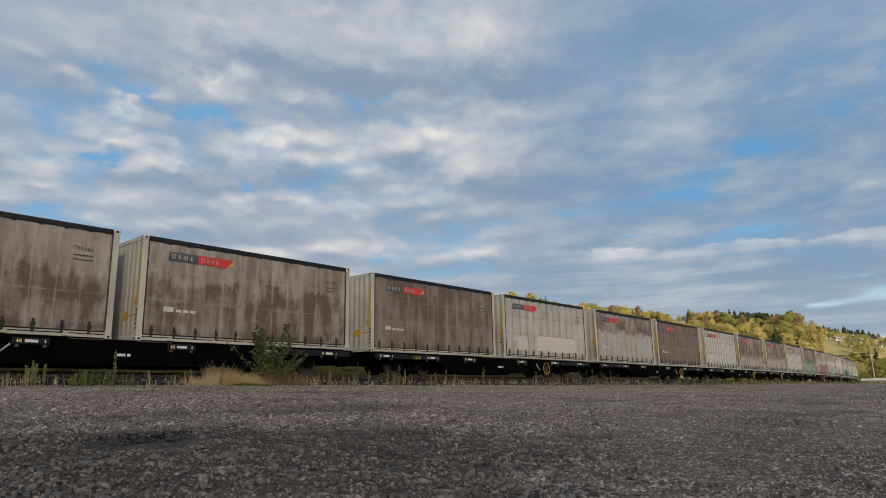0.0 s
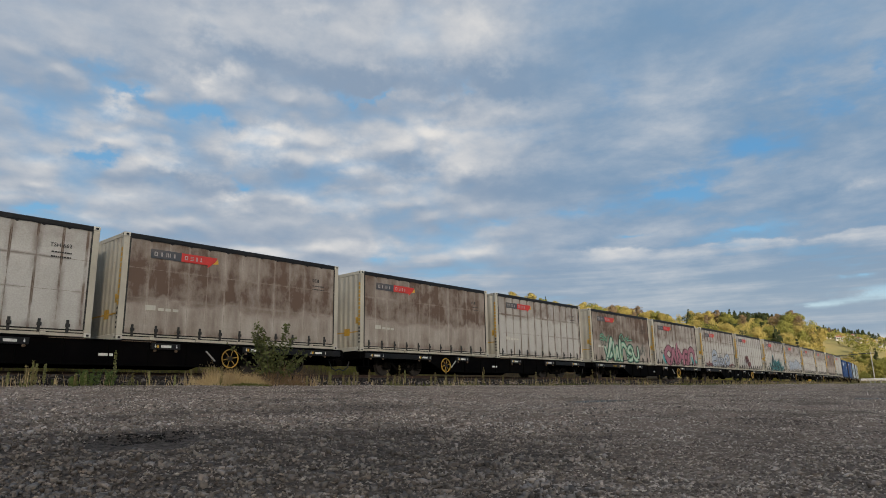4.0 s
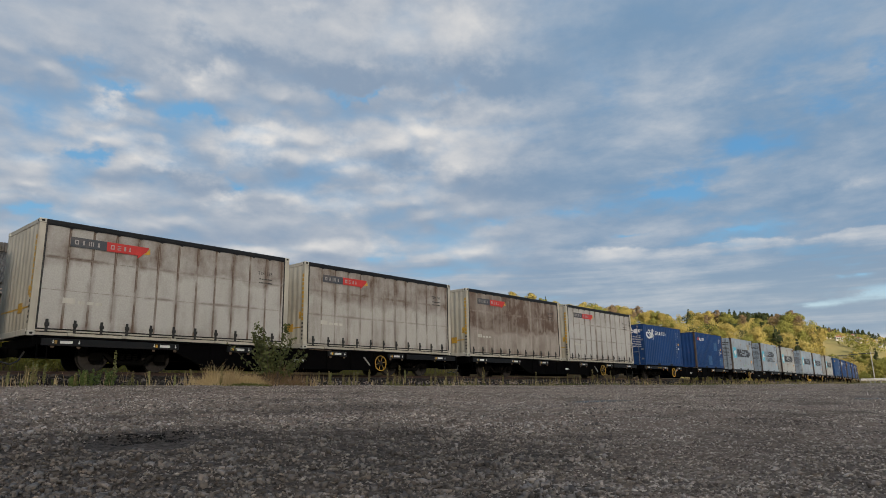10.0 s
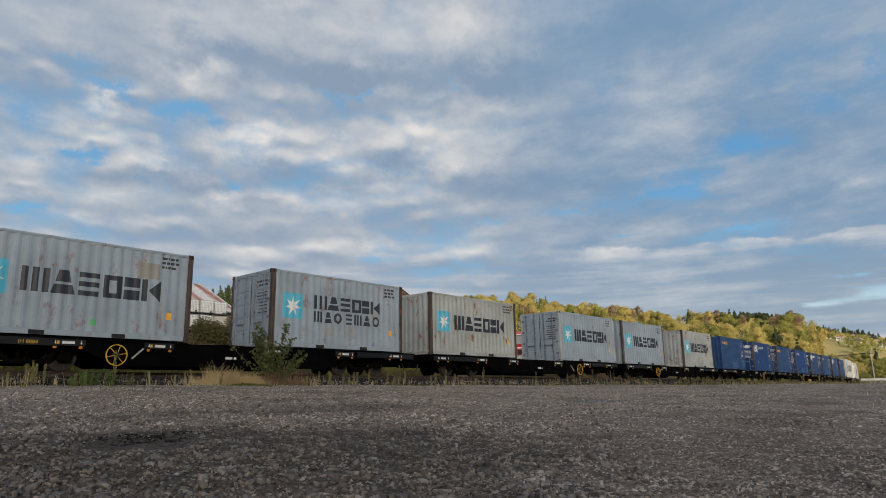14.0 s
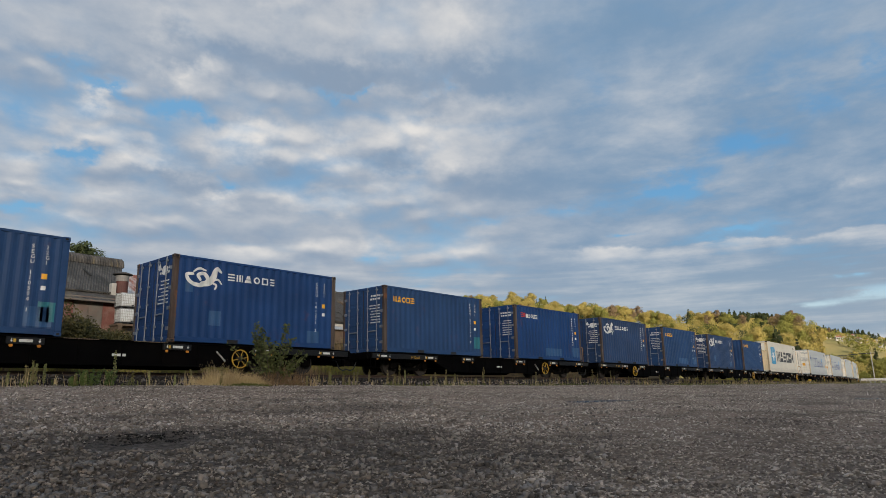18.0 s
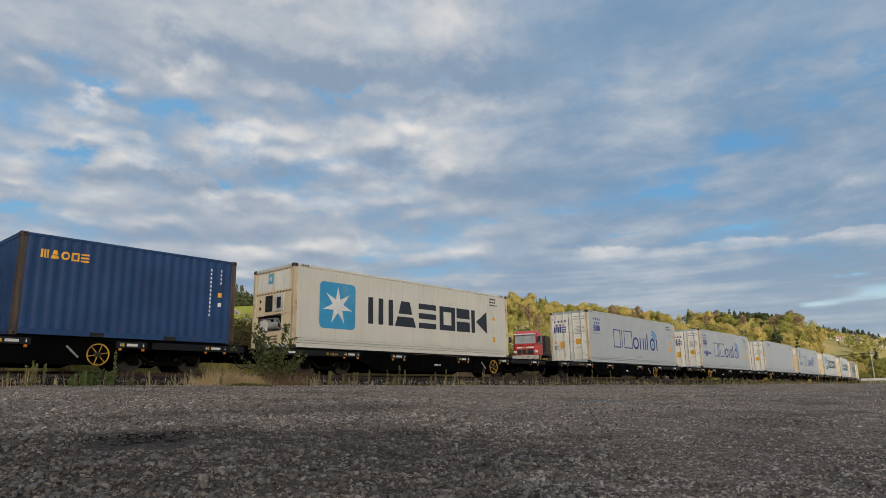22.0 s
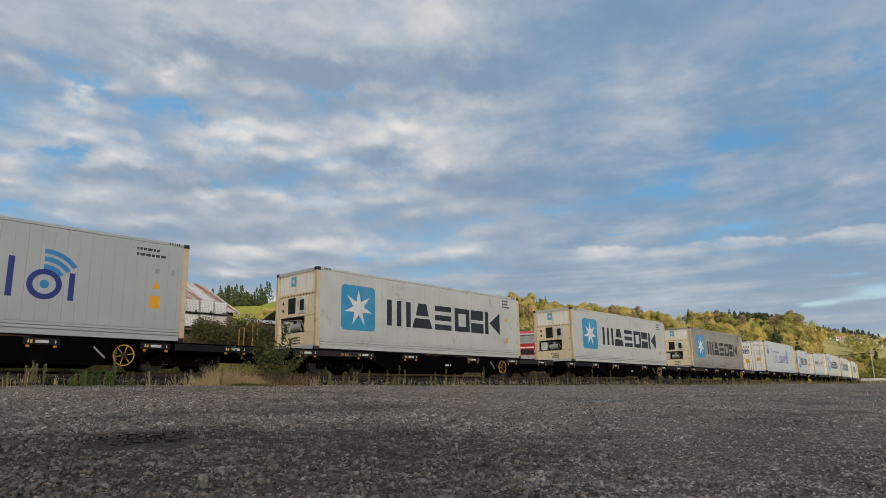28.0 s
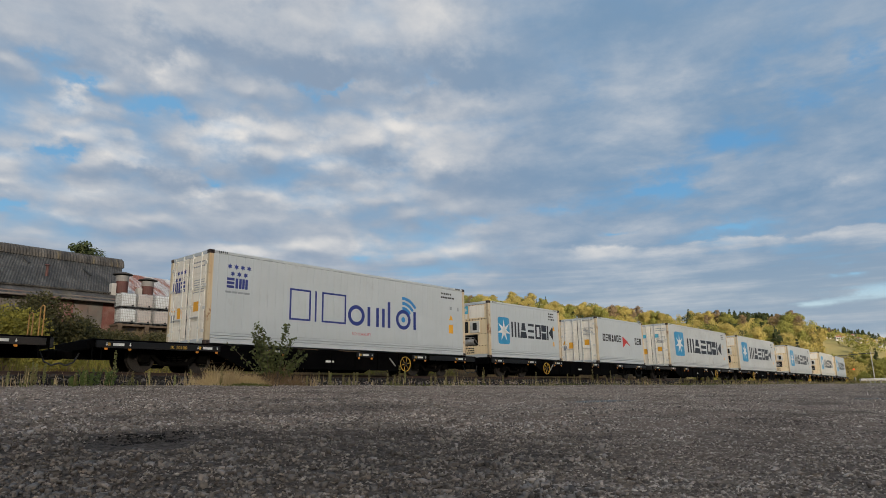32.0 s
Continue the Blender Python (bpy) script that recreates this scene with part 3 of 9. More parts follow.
# headings 145 to 285: unseen ridge added behind the camera to shade the yard
RIDGE = ((-60, 3.0), (0, 5.0), (14, 6.0), (28, 7.4), (33, 7.5), (37, 8.7), (41, 8.5), (46, 7.5), (52, 7.2), (56, 6.9), (59, 6.2), (63, 5.8), (67.5, 5.25), (71, 4.9),
         (76, 4.0), (80, 3.3), (82, 2.6), (90, 2.2), (120, 1.6), (145, 5.0), (170, 15.9), (250, 15.9), (285, 6.0), (300, 3.0))


def ridge(h):
    h = h if h > -60 else h + 360
    for (a, ea), (b, eb) in zip(RIDGE, RIDGE[1:]):
        if a <= h <= b:
            return ea + (eb - ea) * (h - a) / (b - a)
    return 3.0


# the puddles: distance, heading, half depth, half width in degrees, level
POOLS = ((10.9, 60.3, 1.1, 2.9, 0.212), (18.3, 81.0, 2.2, 2.3, 0.085))


def in_pool(x, y):
    """How far inside a dip that holds a puddle, 1 to 0 at its edge, and the water's level."""
    if not (6 < x < 22 and 0 < y < 9):
        return 0.0, 0.0
    r, h = math.hypot(x, y), math.degrees(math.atan2(x, y))
    for pr, ph, dr, dh, z in POOLS:
        a, b = (r - pr) / dr, (h - ph) / dh
        if abs(a) < 1.4 and abs(b) < 1.4:
            q = math.sqrt(a * a + b * b) + 0.18 * math.sin(4 * math.atan2(a, b) + 1.0)
            return 1 - smooth(q, 0.75, 1.1), z
    return 0.0, 0.0


def height(x, y):
    """The ground's level."""
    off = track_offset(x, y)
    d = math.hypot(x, y)
    z = 0.043 * min(max(y, -6), 15.0) + 0.32 * smooth(x, 40, 150) + 1.9 * smooth(x, 195, 260) * smooth(off, 0, -12)
    z += 0.045 * noise.noise((x * 0.35, y * 0.35, 0)) * smooth(d, 1, 6) + 0.02 * noise.noise((x * 1.3, y * 1.3, 3))
    if 1.2 < d < 24:
        # trodden hummocks, coarser on the loose gravel than on the hard standing
        rough = smooth(d, 1.2, 2.6) * (1 - smooth(d, 15, 24)) * (1.0 if x < y else 0.55 + 0.45 * smooth(y - x, -3, 0))
        z += rough * (0.034 * noise.noise((x * 2.3, y * 2.3, 5)) + 0.022 * noise.noise((x * 6.1, y * 6.1, 8)))
    # the worn hollow and its little bank
    if 2 < d < 5 and 0 < x < y:
        z -= 0.032 * in_hollow(x, y)
    pool, level = in_pool(x, y)
    if pool > 0:
        z += pool * (min(z, level - 0.008 + 0.016 * noise.noise((x * 2.6, y * 2.6, 12))) - z)
    if off > -3.2:
        z += smooth(off, -2.7, -1.2) * (0.90 - z)
    z += 4.2 * smooth(off, 4, 30) * (1 - smooth(x, 62, 120))
    z += 0.5 * noise.noise((x * 0.08, y * 0.08, 7)) * smooth(off, 8, 20)
    h = math.degrees(math.atan2(x, y))
    e = ridge(h)
    clear = max(smooth(off, 25, 120), smooth(d, 235, 400)) if y > 0 else smooth(d, 200, 300)
    hill = math.tan(radians(e)) * 520 * smooth(d, 130, 560) ** 1.15
    hill += 3.0 * noise.noise((x * 0.012, y * 0.012, 1)) * smooth(d, 200, 400)
    hill *= clear
    return z + max(0.0, hill - (3.6 * smooth(off, 4, 30) * (1 - smooth(x, 62, 120)) * smooth(d, 130, 300)))


# ---------------------------------------------------------------- ground
def ground():
    radii = [0.0, 0.5]
    while radii[-1] < 4800:
        radii.append(radii[-1] + (0.045 if 2.0 < radii[-1] < 4.8 else 0.08 if 4.8 <= radii[-1] < 12.6 else max(0.16, radii[-1] * 0.035)))
    angles, a = [], 0.0
    while a < 360:
        angles.append(a)
        a += 0.5 if a < 95 else 3.0
    verts, faces = [(0, 0, height(0.01, 0.01))], []
    n = len(angles)
    for r in radii[1:]:
        for a in angles:
            x, y = r * math.sin(radians(a)), r * math.cos(radians(a))
            verts.append((x, y, height(x, y)))
    for i in range(len(radii) - 2):
        for j in range(n):
            p, q = 1 + i * n, 1 + (i + 1) * n
            faces.append((p + j, q + j, q + (j + 1) % n, p + (j + 1) % n))
    ob = mesh_object("ground", verts, faces, "ground", True)
    bm = bmesh.new()
    bm.from_mesh(ob.data)
    bm.verts.ensure_lookup_table()
    for j in range(n):
        bm.faces.new((bm.verts[0], bm.verts[1 + j], bm.verts[1 + (j + 1) % n]))
    bmesh.ops.recalc_face_normals(bm, faces=bm.faces)
    if sum(f.normal.z for f in bm.faces) < 0:
        bmesh.ops.reverse_faces(bm, faces=bm.faces)
    bm.to_mesh(ob.data)
    bm.free()
    tagged(ob, "dark worn gravel yard rising to grassy banks and hills", "ground", kind="structure")


def sweep(name, profile, s0, s1, step, material, closed=True):
    """A profile of (off, z) points swept along the track."""
    n = int((s1 - s0) / step) + 1
    verts, faces, m = [], [], len(profile)
    for i in range(n):
        s = s0 + (s1 - s0) * i / (n - 1)
        for off, z in profile:
            x, y, _ = track(s, off)
            verts.append((x, y, z))
    for i in range(n - 1):
        for j in range(m if closed else m - 1):
            k = (j + 1) % m
            faces.append((i * m + j, (i + 1) * m + j, (i + 1) * m + k, i * m + k))
    return mesh_object(name, verts, faces, material)


def permanent_way():
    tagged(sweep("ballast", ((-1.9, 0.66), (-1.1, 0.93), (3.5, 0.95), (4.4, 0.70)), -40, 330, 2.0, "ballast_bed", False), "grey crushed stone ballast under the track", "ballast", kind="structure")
    r = (-0.065, 0.98), (0.065, 0.98), (0.065, 0.995), (0.012, 1.01), (0.012, 1.08), (0.034, 1.09), (0.034, RAIL_TOP), (-0.034, RAIL_TOP), (-0.034, 1.09), (-0.012, 1.08), (-0.012, 1.01), (-0.065, 0.995)
    for c in (HALF - 0.5335, HALF + 0.5335):
        tagged(sweep("rail", [(c + o, z) for o, z in r], -40, 330, 2.0, "rail"), "rusty steel rail with a dull running surface", "rail", kind="structure")
    bm = bmesh.new()
    for i in range(330):
        x, y, a = track(-20 + 0.65 * i, HALF)
        g = bmesh.ops.create_cube(bm, size=1.0, matrix=Matrix.Translation((x, y, 0.925)) @ Matrix.Rotation(a, 4, "Z") @ Matrix.Diagonal((0.22, 2.1, 0.11, 1)))
    tagged(part("sleepers", bm, "sleeper"), "weathered timber sleepers half sunk in ballast", "sleepers", kind="stuff")


def scatter_stones(name, spots, sizes, material, label, sink=0.3, simple=False, squash=0.6):
    """Many small angular stones in one mesh: battered blocks, or eight-sided chips."""
    rng = np.random.default_rng(11)
    if simple:
        base = np.array([(1, 0, 0), (-1, 0, 0), (0, 1, 0), (0, -1, 0), (0, 0, 1), (0, 0, -1)], dtype=np.float32)
        tri = np.array([(0, 2, 4), (2, 1, 4), (1, 3, 4), (3, 0, 4), (2, 0, 5), (1, 2, 5), (3, 1, 5), (0, 3, 5)], dtype=np.int32)
    else:
        base = np.array([(x, y, z) for x in (-1, 1) for y in (-1, 1) for z in (-1, 1)], dtype=np.float32) * 0.72
        tri = np.array([(0, 1, 3), (0, 3, 2), (4, 7, 5), (4, 6, 7), (0, 5, 1), (0, 4, 5), (2, 3, 7), (2, 7, 6), (0, 2, 6), (0, 6, 4), (1, 5, 7), (1, 7, 3)], dtype=np.int32)
    n, m = len(spots), len(base)
    shape = base[None] + rng.uniform(-0.46, 0.46, (n, m, 3))
    shape = shape * rng.uniform(0.55, 1.45, (n, 1, 3)) * np.array([1, 1, squash])
    tilt = rng.uniform(-0.5, 0.5, (n, 1))
    shape[..., 2] = shape[..., 2] + shape[..., 0] * tilt
    a = rng.uniform(0, 6.28, n)
    c, s = np.cos(a)[:, None], np.sin(a)[:, None]
    x, y = shape[..., 0] * c - shape[..., 1] * s, shape[..., 0] * s + shape[..., 1] * c
    shape = np.stack([x, y, shape[..., 2]], -1) * np.asarray(sizes)[:, None, None]
    verts = shape + np.asarray(spots)[:, None] + np.array([0, 0, 1])[None, None] * (np.asarray(sizes) * (0.55 - sink))[:, None, None]
    faces = (tri[None] + (np.arange(n) * m)[:, None, None]).reshape(-1, 3)
    ob = mesh_object(name, verts.reshape(-1, 3), faces, material)
    return tagged(ob, label, "gravel", kind="stuff")


def in_hollow(x, y):
    """How deep in the worn hollow, 0 to 1; its far rim is a small broken step."""
    r, h = math.hypot(x, y), math.degrees(math.atan2(x, y))
    far = 3.95 + 0.030 * (h - 24) * abs(h - 24) / 3 - 0.10 * abs(math.sin(h * 1.3)) + 0.05 * math.sin(h * 3.1)
    side = smooth(h, 19.0, 22.5) * (1 - smooth(h, 27.0, 29.5))
    return side * smooth(r, 2.9, 3.6) * (1 - smooth(r, far - 0.03, far + 0.05))


def gravel():
    rng = np.random.default_rng(5)
    spots, sizes = [], []
    n = 0
    while n < 92000:
        # thickest in front of the gateway, thinning out all round
        h = radians(rng.uniform(8, 90) + rng.normal(0, 7) if rng.random() < 0.82 else rng.uniform(-180, 180))
        d = 0.5 + 13.2 * rng.random() ** 1.6
        x, y = d * math.sin(h), d * math.cos(h)
        if y > 15.2:
            continue
        dens = 0.55 + 1.1 * noise.noise((x * 0.7, y * 0.9, 5)) + 0.5 * noise.noise((x * 2.6, y * 2.6, 9))
        hollow = max(in_hollow(x, y), 0.35 * in_pool(x, y)[0])
        bare = 0.12 * (1 - smooth(math.hypot(x - 1.8, y - 2.6), 1.2, 3.4))
        if rng.random() > dens - bare - hollow * 0.4 + (0.25 if d > 5 else 0):
            continue
        r = 0.0030 + 0.0052 * rng.random() ** 2 + (0.008 * rng.random() if rng.random() < 0.05 else 0)
        r *= 1.0 if x < y * 1.25 else 0.78
        r *= 1 + 0.04 * d
        spots.append((x, y, height(x, y)))
        sizes.append(r)
        n += 1
    scatter_stones("gravel", spots, sizes, "gravel", "loose grey-brown gravel scattered over the yard", squash=0.75)
    spots, sizes = [], []
    while len(spots) < 130000:
        h = radians(rng.uniform(8, 90) + rng.normal(0, 7) if rng.random() < 0.85 else rng.uniform(-180, 180))
        d = 0.5 + 23.5 * rng.random() ** 1.35
        x, y = d * math.sin(h), d * math.cos(h)
        if y > 15.3 or rng.random() > 0.66 - 0.12 * (1 - smooth(math.hypot(x - 1.8, y - 2.6), 1.2, 3.4)) + 0.6 * noise.noise((x * 0.5, y * 0.5, 2)) - 0.5 * in_hollow(x, y) - 0.4 * in_pool(x, y)[0]:
            continue
        spots.append((x, y, height(x, y)))
        sizes.append((0.003 + 0.0045 * rng.random() ** 2) * (1 + 0.07 * d))
    scatter_stones("fine_gravel", spots, sizes, "grit", "fine grey grit spread over the yard", simple=True)
    # coarser stones far out, where single grains no longer show
    far, far_sizes = [], []
    while len(far) < 32000:
        h, d = radians(rng.uniform(20, 88)), 13.0 + 62.0 * rng.random() ** 1.3
        x, y = d * math.sin(h), d * math.cos(h)
        if track_offset(x, y) > -2.9 or rng.random() > 0.6 + 0.8 * noise.noise((x * 0.25, y * 0.4, 4)):
            continue
        far.append((x, y, height(x, y)))
        far_sizes.append(rng.uniform(0.008, 0.018) * (0.6 + 0.02 * d))
    scatter_stones("far_gravel", far, far_sizes, "gravel", "gravel on the far part of the yard", simple=True)
    # broken stone lying loose in drifts on the black soil
    spots, sizes = [], []
    while len(spots) < 15000:
        h, d = radians(rng.uniform(8, 62)), 2.0 + 7.0 * rng.random() ** 1.5
        x, y = d * math.sin(h), d * math.cos(h)
        drift = 0.55 + 0.55 * noise.noise((x * 1.1, y * 1.6, 21)) + 0.7 * noise.noise((x * 3.4, y * 3.4, 23)) - 0.6 * in_hollow(x, y) - 0.25 * smooth(x - y, -1.0, 1.5)
        if rng.random() > drift:
            continue
        spots.append((x, y, height(x, y)))
        sizes.append((0.0036 + 0.0080 * rng.random() ** 3.0) * (1 + 0.03 * d))
    scatter_stones("broken_stone", spots, sizes, "broken_stone", "angular broken grey stones lying loose on black soil", sink=0.12, squash=0.85)
    # crumbled dark edge of the hollow
    spots, sizes = [], []
    for _ in range(420):
        h = rng.normal(25.6, 1.7)
        r = 3.93 + 0.030 * (h - 24) * abs(h - 24) / 3 - 0.10 * abs(math.sin(h * 1.3)) + rng.normal(0, 0.06)
        x, y = r * math.sin(radians(h)), r * math.cos(radians(h))
        spots.append((x, y, height(x, y)))
        sizes.append(rng.uniform(0.003, 0.0075))
    scatter_stones("rim_clods", spots, sizes, "ballast", "dark clods along the edge of the hollow")
    # a few larger pale stones
    spots, sizes = [], []
    for _ in range(90):
        h, d = radians(rng.uniform(12, 86)), rng.uniform(2.3, 8.0)
        x, y = d * math.sin(h), d * math.cos(h)
        spots.append((x, y, height(x, y)))
        sizes.append(rng.uniform(0.006, 0.012))
    scatter_stones("pale_stones", spots, sizes, "pale_stone", "larger pale stones lying in the gravel", squash=0.45)
    spots, sizes = [], []
    for _ in range(15000):
        s, o = 2 + 60 * rng.random() ** 1.3, -2.35 + 4.6 * rng.random() ** 1.5
        x, y, _a = track(s, o)
        z = max(height(x, y), 0.66 + 0.27 * smooth(o, -1.9, -1.1))
        spots.append((x, y, z))
        sizes.append(rng.uniform(0.022, 0.046))
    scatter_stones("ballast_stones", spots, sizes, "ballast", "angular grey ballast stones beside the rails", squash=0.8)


def puddles():
    """Shallow water standing in the dips of the yard."""
    for pr, ph, dr, dh, z in POOLS:
        bm = bmesh.new()
        n, vs = 48, []
        c = bm.verts.new((pr * math.sin(radians(ph)), pr * math.cos(radians(ph)), z))
        for i in range(n):
            t = 2 * math.pi * i / n
            w = 1 + 0.22 * math.sin(3 * t + 1) + 0.14 * math.sin(7 * t)
            r, h = pr + dr * w * math.sin(t), radians(ph + dh * w * math.cos(t))
            vs.append(bm.verts.new((r * math.sin(h), r * math.cos(h), z)))
        for i in range(n):
            bm.faces.new((c, vs[(i + 1) % n], vs[i]))
        bmesh.ops.recalc_face_normals(bm, faces=bm.faces)
        tagged(part("puddle", bm, "water"), "shallow still puddle in the gravel", "puddle", kind="structure")


# ---------------------------------------------------------------- the cloud layer
CLOUD_Z = 200.0


def cloud_layer():
    """A glowing sheet of broken cloud and blue sky, far above everything; it drifts as one."""
    k = Nodes("cloud_layer")
    c = k.t.nodes.new("ShaderNodeTexCoord")
    sep = k.n("SeparateXYZ", Vector=c.outputs["Object"])
    X, Y = sep.outputs[0], sep.outputs[1]
    dist = k.math("SQRT", k.math("ADD", k.math("MULTIPLY", X, X), k.math("MULTIPLY", Y, Y)))
    head = k.math("MULTIPLY", k.math("ARCTAN2", X, Y), 57.2958)
    elev = k.math("MULTIPLY", k.math("ARCTAN2", CLOUD_Z - 0.35, dist), 57.2958)
    # coordinates that keep the clouds' bulk alike from zenith to horizon
    flat = k.math("POWER", elev, 0.72)
    vec = k.n("CombineXYZ", X=k.math("MULTIPLY", head, 0.060), Y=k.math("MULTIPLY", flat, 0.27)).outputs[0]

    def fbm(scale, detail, rough, loc=(0, 0, 0), stretch=(1, 1, 1), lo=0.3, hi=0.7, dist_=0.15):
        m = k.n("Mapping", Vector=vec)
        m.inputs["Location"].default_value, m.inputs["Scale"].default_value = loc, stretch
        return k.noise(m.outputs[0], scale, detail, rough, lo, hi, dist_)

    # the sky's angles, ruffled so that the clouds' rims fray
    angles = k.n("CombineXYZ", X=head, Y=elev).outputs[0]
    frayed = k.n("TexNoise", Vector=vec, Scale=5.0, Detail=7.0, Roughness=0.58)
    shift = k.n("VectorMath", Vector=frayed.outputs["Color"])
    shift.operation = "MULTIPLY_ADD"
    shift.inputs[1].default_value, shift.inputs[2].default_value = (8.0, 6.0, 0.0), (-4.0, -3.0, 0.0)
    calm = k.n("VectorMath", Vector=shift.outputs[0])
    calm.operation = "MULTIPLY"
    k.put(calm.inputs[1], k.n("CombineXYZ", X=1.0, Y=k.ramp(elev, 5.0, 26.0, 0.08, 1.0)).outputs[0])
    shift = calm
    moved_by = k.n("VectorMath", Vector=angles)
    moved_by.operation = "ADD"
    k.put(moved_by.inputs[1], shift.outputs[0])
    angles = moved_by.outputs[0]

    def total(rows, start, gain=1.15):
        """Add soft elliptical swells: heading, elevation, half width, half height, weight."""
        v = start
        for h, e, rh, re, w in rows:
            m = k.n("Mapping", Vector=angles)
            m.vector_type = "TEXTURE"
            m.inputs["Location"].default_value, m.inputs["Scale"].default_value = (h, e, 0), (rh, re, 1)
            g = k.n("TexGradient", Vector=m.outputs[0])
            g.gradient_type = "QUADRATIC_SPHERE"
            v = k.math("MULTIPLY_ADD", g.outputs["Fac"], w * gain, v)
        return v
    left = k.ramp(head, 66.0, 48.0)
    low = k.ramp(elev, 20.0, 6.0)
    # rounded heaps with frayed rims: cells of a warped grid, roughened
    warp = k.n("TexNoise", Vector=vec, Scale=3.0, Detail=3.0, Roughness=0.5)
    bent = k.n("VectorMath", Vector=warp.outputs["Color"])
    bent.operation = "MULTIPLY_ADD"
    bent.inputs[1].default_value = (0.30, 0.22, 0.0)
    k.put(bent.inputs[2], vec)

    def heaps(scale, rise):
        m = k.n("Mapping", Vector=bent.outputs[0])
        m.inputs["Location"].default_value, m.inputs["Scale"].default_value = (0.3, rise, 0), (0.8, 1.45, 1)
        v = k.n("TexVoronoi", Vector=m.outputs[0], Scale=scale)
        v.feature = "SMOOTH_F1"
        v.inputs["Smoothness"].default_value = 0.8
        return k.math("SUBTRACT", 0.85, k.math("MULTIPLY", v.outputs["Distance"], 1.25))
    heap, heap_up = heaps(4.2, 0.0), heaps(4.2, 0.05)
    small = heaps(9.0, 0.4)
    big = fbm(1.3, 4.0, 0.5, (3.1, 0.4, 0), lo=0.25, hi=0.75)
    fine = fbm(5.0, 6.0, 0.55, (7.7, 2.0, 0), (0.9, 1.2, 1), 0.25, 0.75)
    streak = fbm(2.4, 7.0, 0.58, (2.2, 8.0, 0), (0.65, 1.25, 1), 0.30, 0.70)
    wisps = fbm(11.0, 9.0, 0.62, (1.3, 5.1, 0), (0.8, 1.3, 1), 0.28, 0.72)
    puffs = k.math("ADD", k.math("MULTIPLY", heap, 0.44), k.math("ADD", k.math("MULTIPLY", small, 0.34), k.math("MULTIPLY_ADD", wisps, 0.08, k.math("MULTIPLY", fine, 0.24))))
    ragged = k.mix(left, streak, puffs)
    calm_top = k.ramp(elev, 22.5, 27.0, 1.0, 0.42)
    rag = k.math("MULTIPLY", k.math("SUBTRACT", ragged, 0.5), calm_top)
    swing = k.math("MULTIPLY_ADD", k.math("SUBTRACT", big, 0.5), 0.45, 0.80)
    cover = total(GAPS_ONE + GAPS_TWO, k.math("MULTIPLY_ADD", rag, 0.70, swing), 0.80)
    # tops catch the light, undersides stay grey
    relief = k.math("MULTIPLY", k.math("SUBTRACT", heap, heap_up), k.math("MULTIPLY", left, k.math("MULTIPLY", calm_top, 0.9)))
    lit = k.math("MULTIPLY_ADD", rag, k.math("MULTIPLY_ADD", left, -0.16, 0.58), k.math("MULTIPLY_ADD", left, 0.17, 0.12))
    lit = total(LIGHT_HIGH + LIGHT_LOW + SHADE, k.math("MULTIPLY_ADD", k.math("SUBTRACT", wisps, 0.5), 0.10, k.math("ADD", lit, relief)))
    # the long bank over the hills, bright along its upper rim
    rim = k.n("MapRange", Value=head)
    for i, x in zip((1, 2, 3, 4), BANK):
        rim.inputs[i].default_value = x
    lumps = k.math("MULTIPLY_ADD", k.math("SUBTRACT", fine, 0.5), 0.9, k.math("MULTIPLY", k.math("SUBTRACT", heap, 0.5), 1.0))
    depth = k.math("SUBTRACT", k.math("ADD", rim.outputs[0], lumps), elev)
    along_bank = k.ramp(head, 56.0, 64.0)
    bank = k.math("MULTIPLY", k.math("MULTIPLY", k.ramp(depth, 0.0, 0.45), k.ramp(depth, 2.6, 0.3)), along_bank)
    lit = k.math("MULTIPLY_ADD", bank, k.math("MULTIPLY_ADD", fine, 0.62, 0.02), lit)
    cover = k.math("MULTIPLY_ADD", k.math("MULTIPLY", k.ramp(depth, 0.0, 0.5), along_bank), 0.25, cover)
    # thin level bars near the horizon
    level = fbm(3.0, 6.0, 0.55, (5.0, 1.0, 0), (0.30, 2.6, 1), 0.3, 0.7)
    near_horizon = k.ramp(elev, 13.0, 8.5)
    lit = k.math("MULTIPLY_ADD", k.math("MULTIPLY", k.math("SUBTRACT", level, 0.5), near_horizon), 0.65, lit)
    cover = k.math("MULTIPLY_ADD", k.math("MULTIPLY", k.math("SUBTRACT", level, 0.5), near_horizon), 0.55, cover)
    blue = k.mix(low, k.mix(left, (0.13, 0.335, 0.60), (0.175, 0.385, 0.63)), k.mix(k.ramp(elev, 9.0, 5.5), (0.25, 0.50, 0.72), (0.52, 0.67, 0.74)))
    grey = k.mix(left, (0.195, 0.312, 0.462), (0.258, 0.338, 0.452))
    grey = k.mix(k.ramp(elev, 12.0, 6.0), grey, (0.295, 0.385, 0.485))
    body = k.mix(k.ramp(lit, -0.16, 1.22), grey, (0.80, 0.775, 0.745))
    col = k.mix(k.ramp(cover, 0.10, 0.80), blue, body)
    e = k.n("Emission", Color=col, Strength=k.ramp(elev, 36.0, 80.0, 0.70, 2.5))
    k.t.links.new(e.outputs[0], k.out.inputs[0])
    M["cloud_layer"] = k.mat
    k.mat.cycles.emission_sampling = "NONE"
    verts, faces = [], []
    hs, rs = np.arange(-130, 126, 3.0), [60 * 1.12 ** i for i in range(40)]
    rs = [r for r in rs if r < 4950]
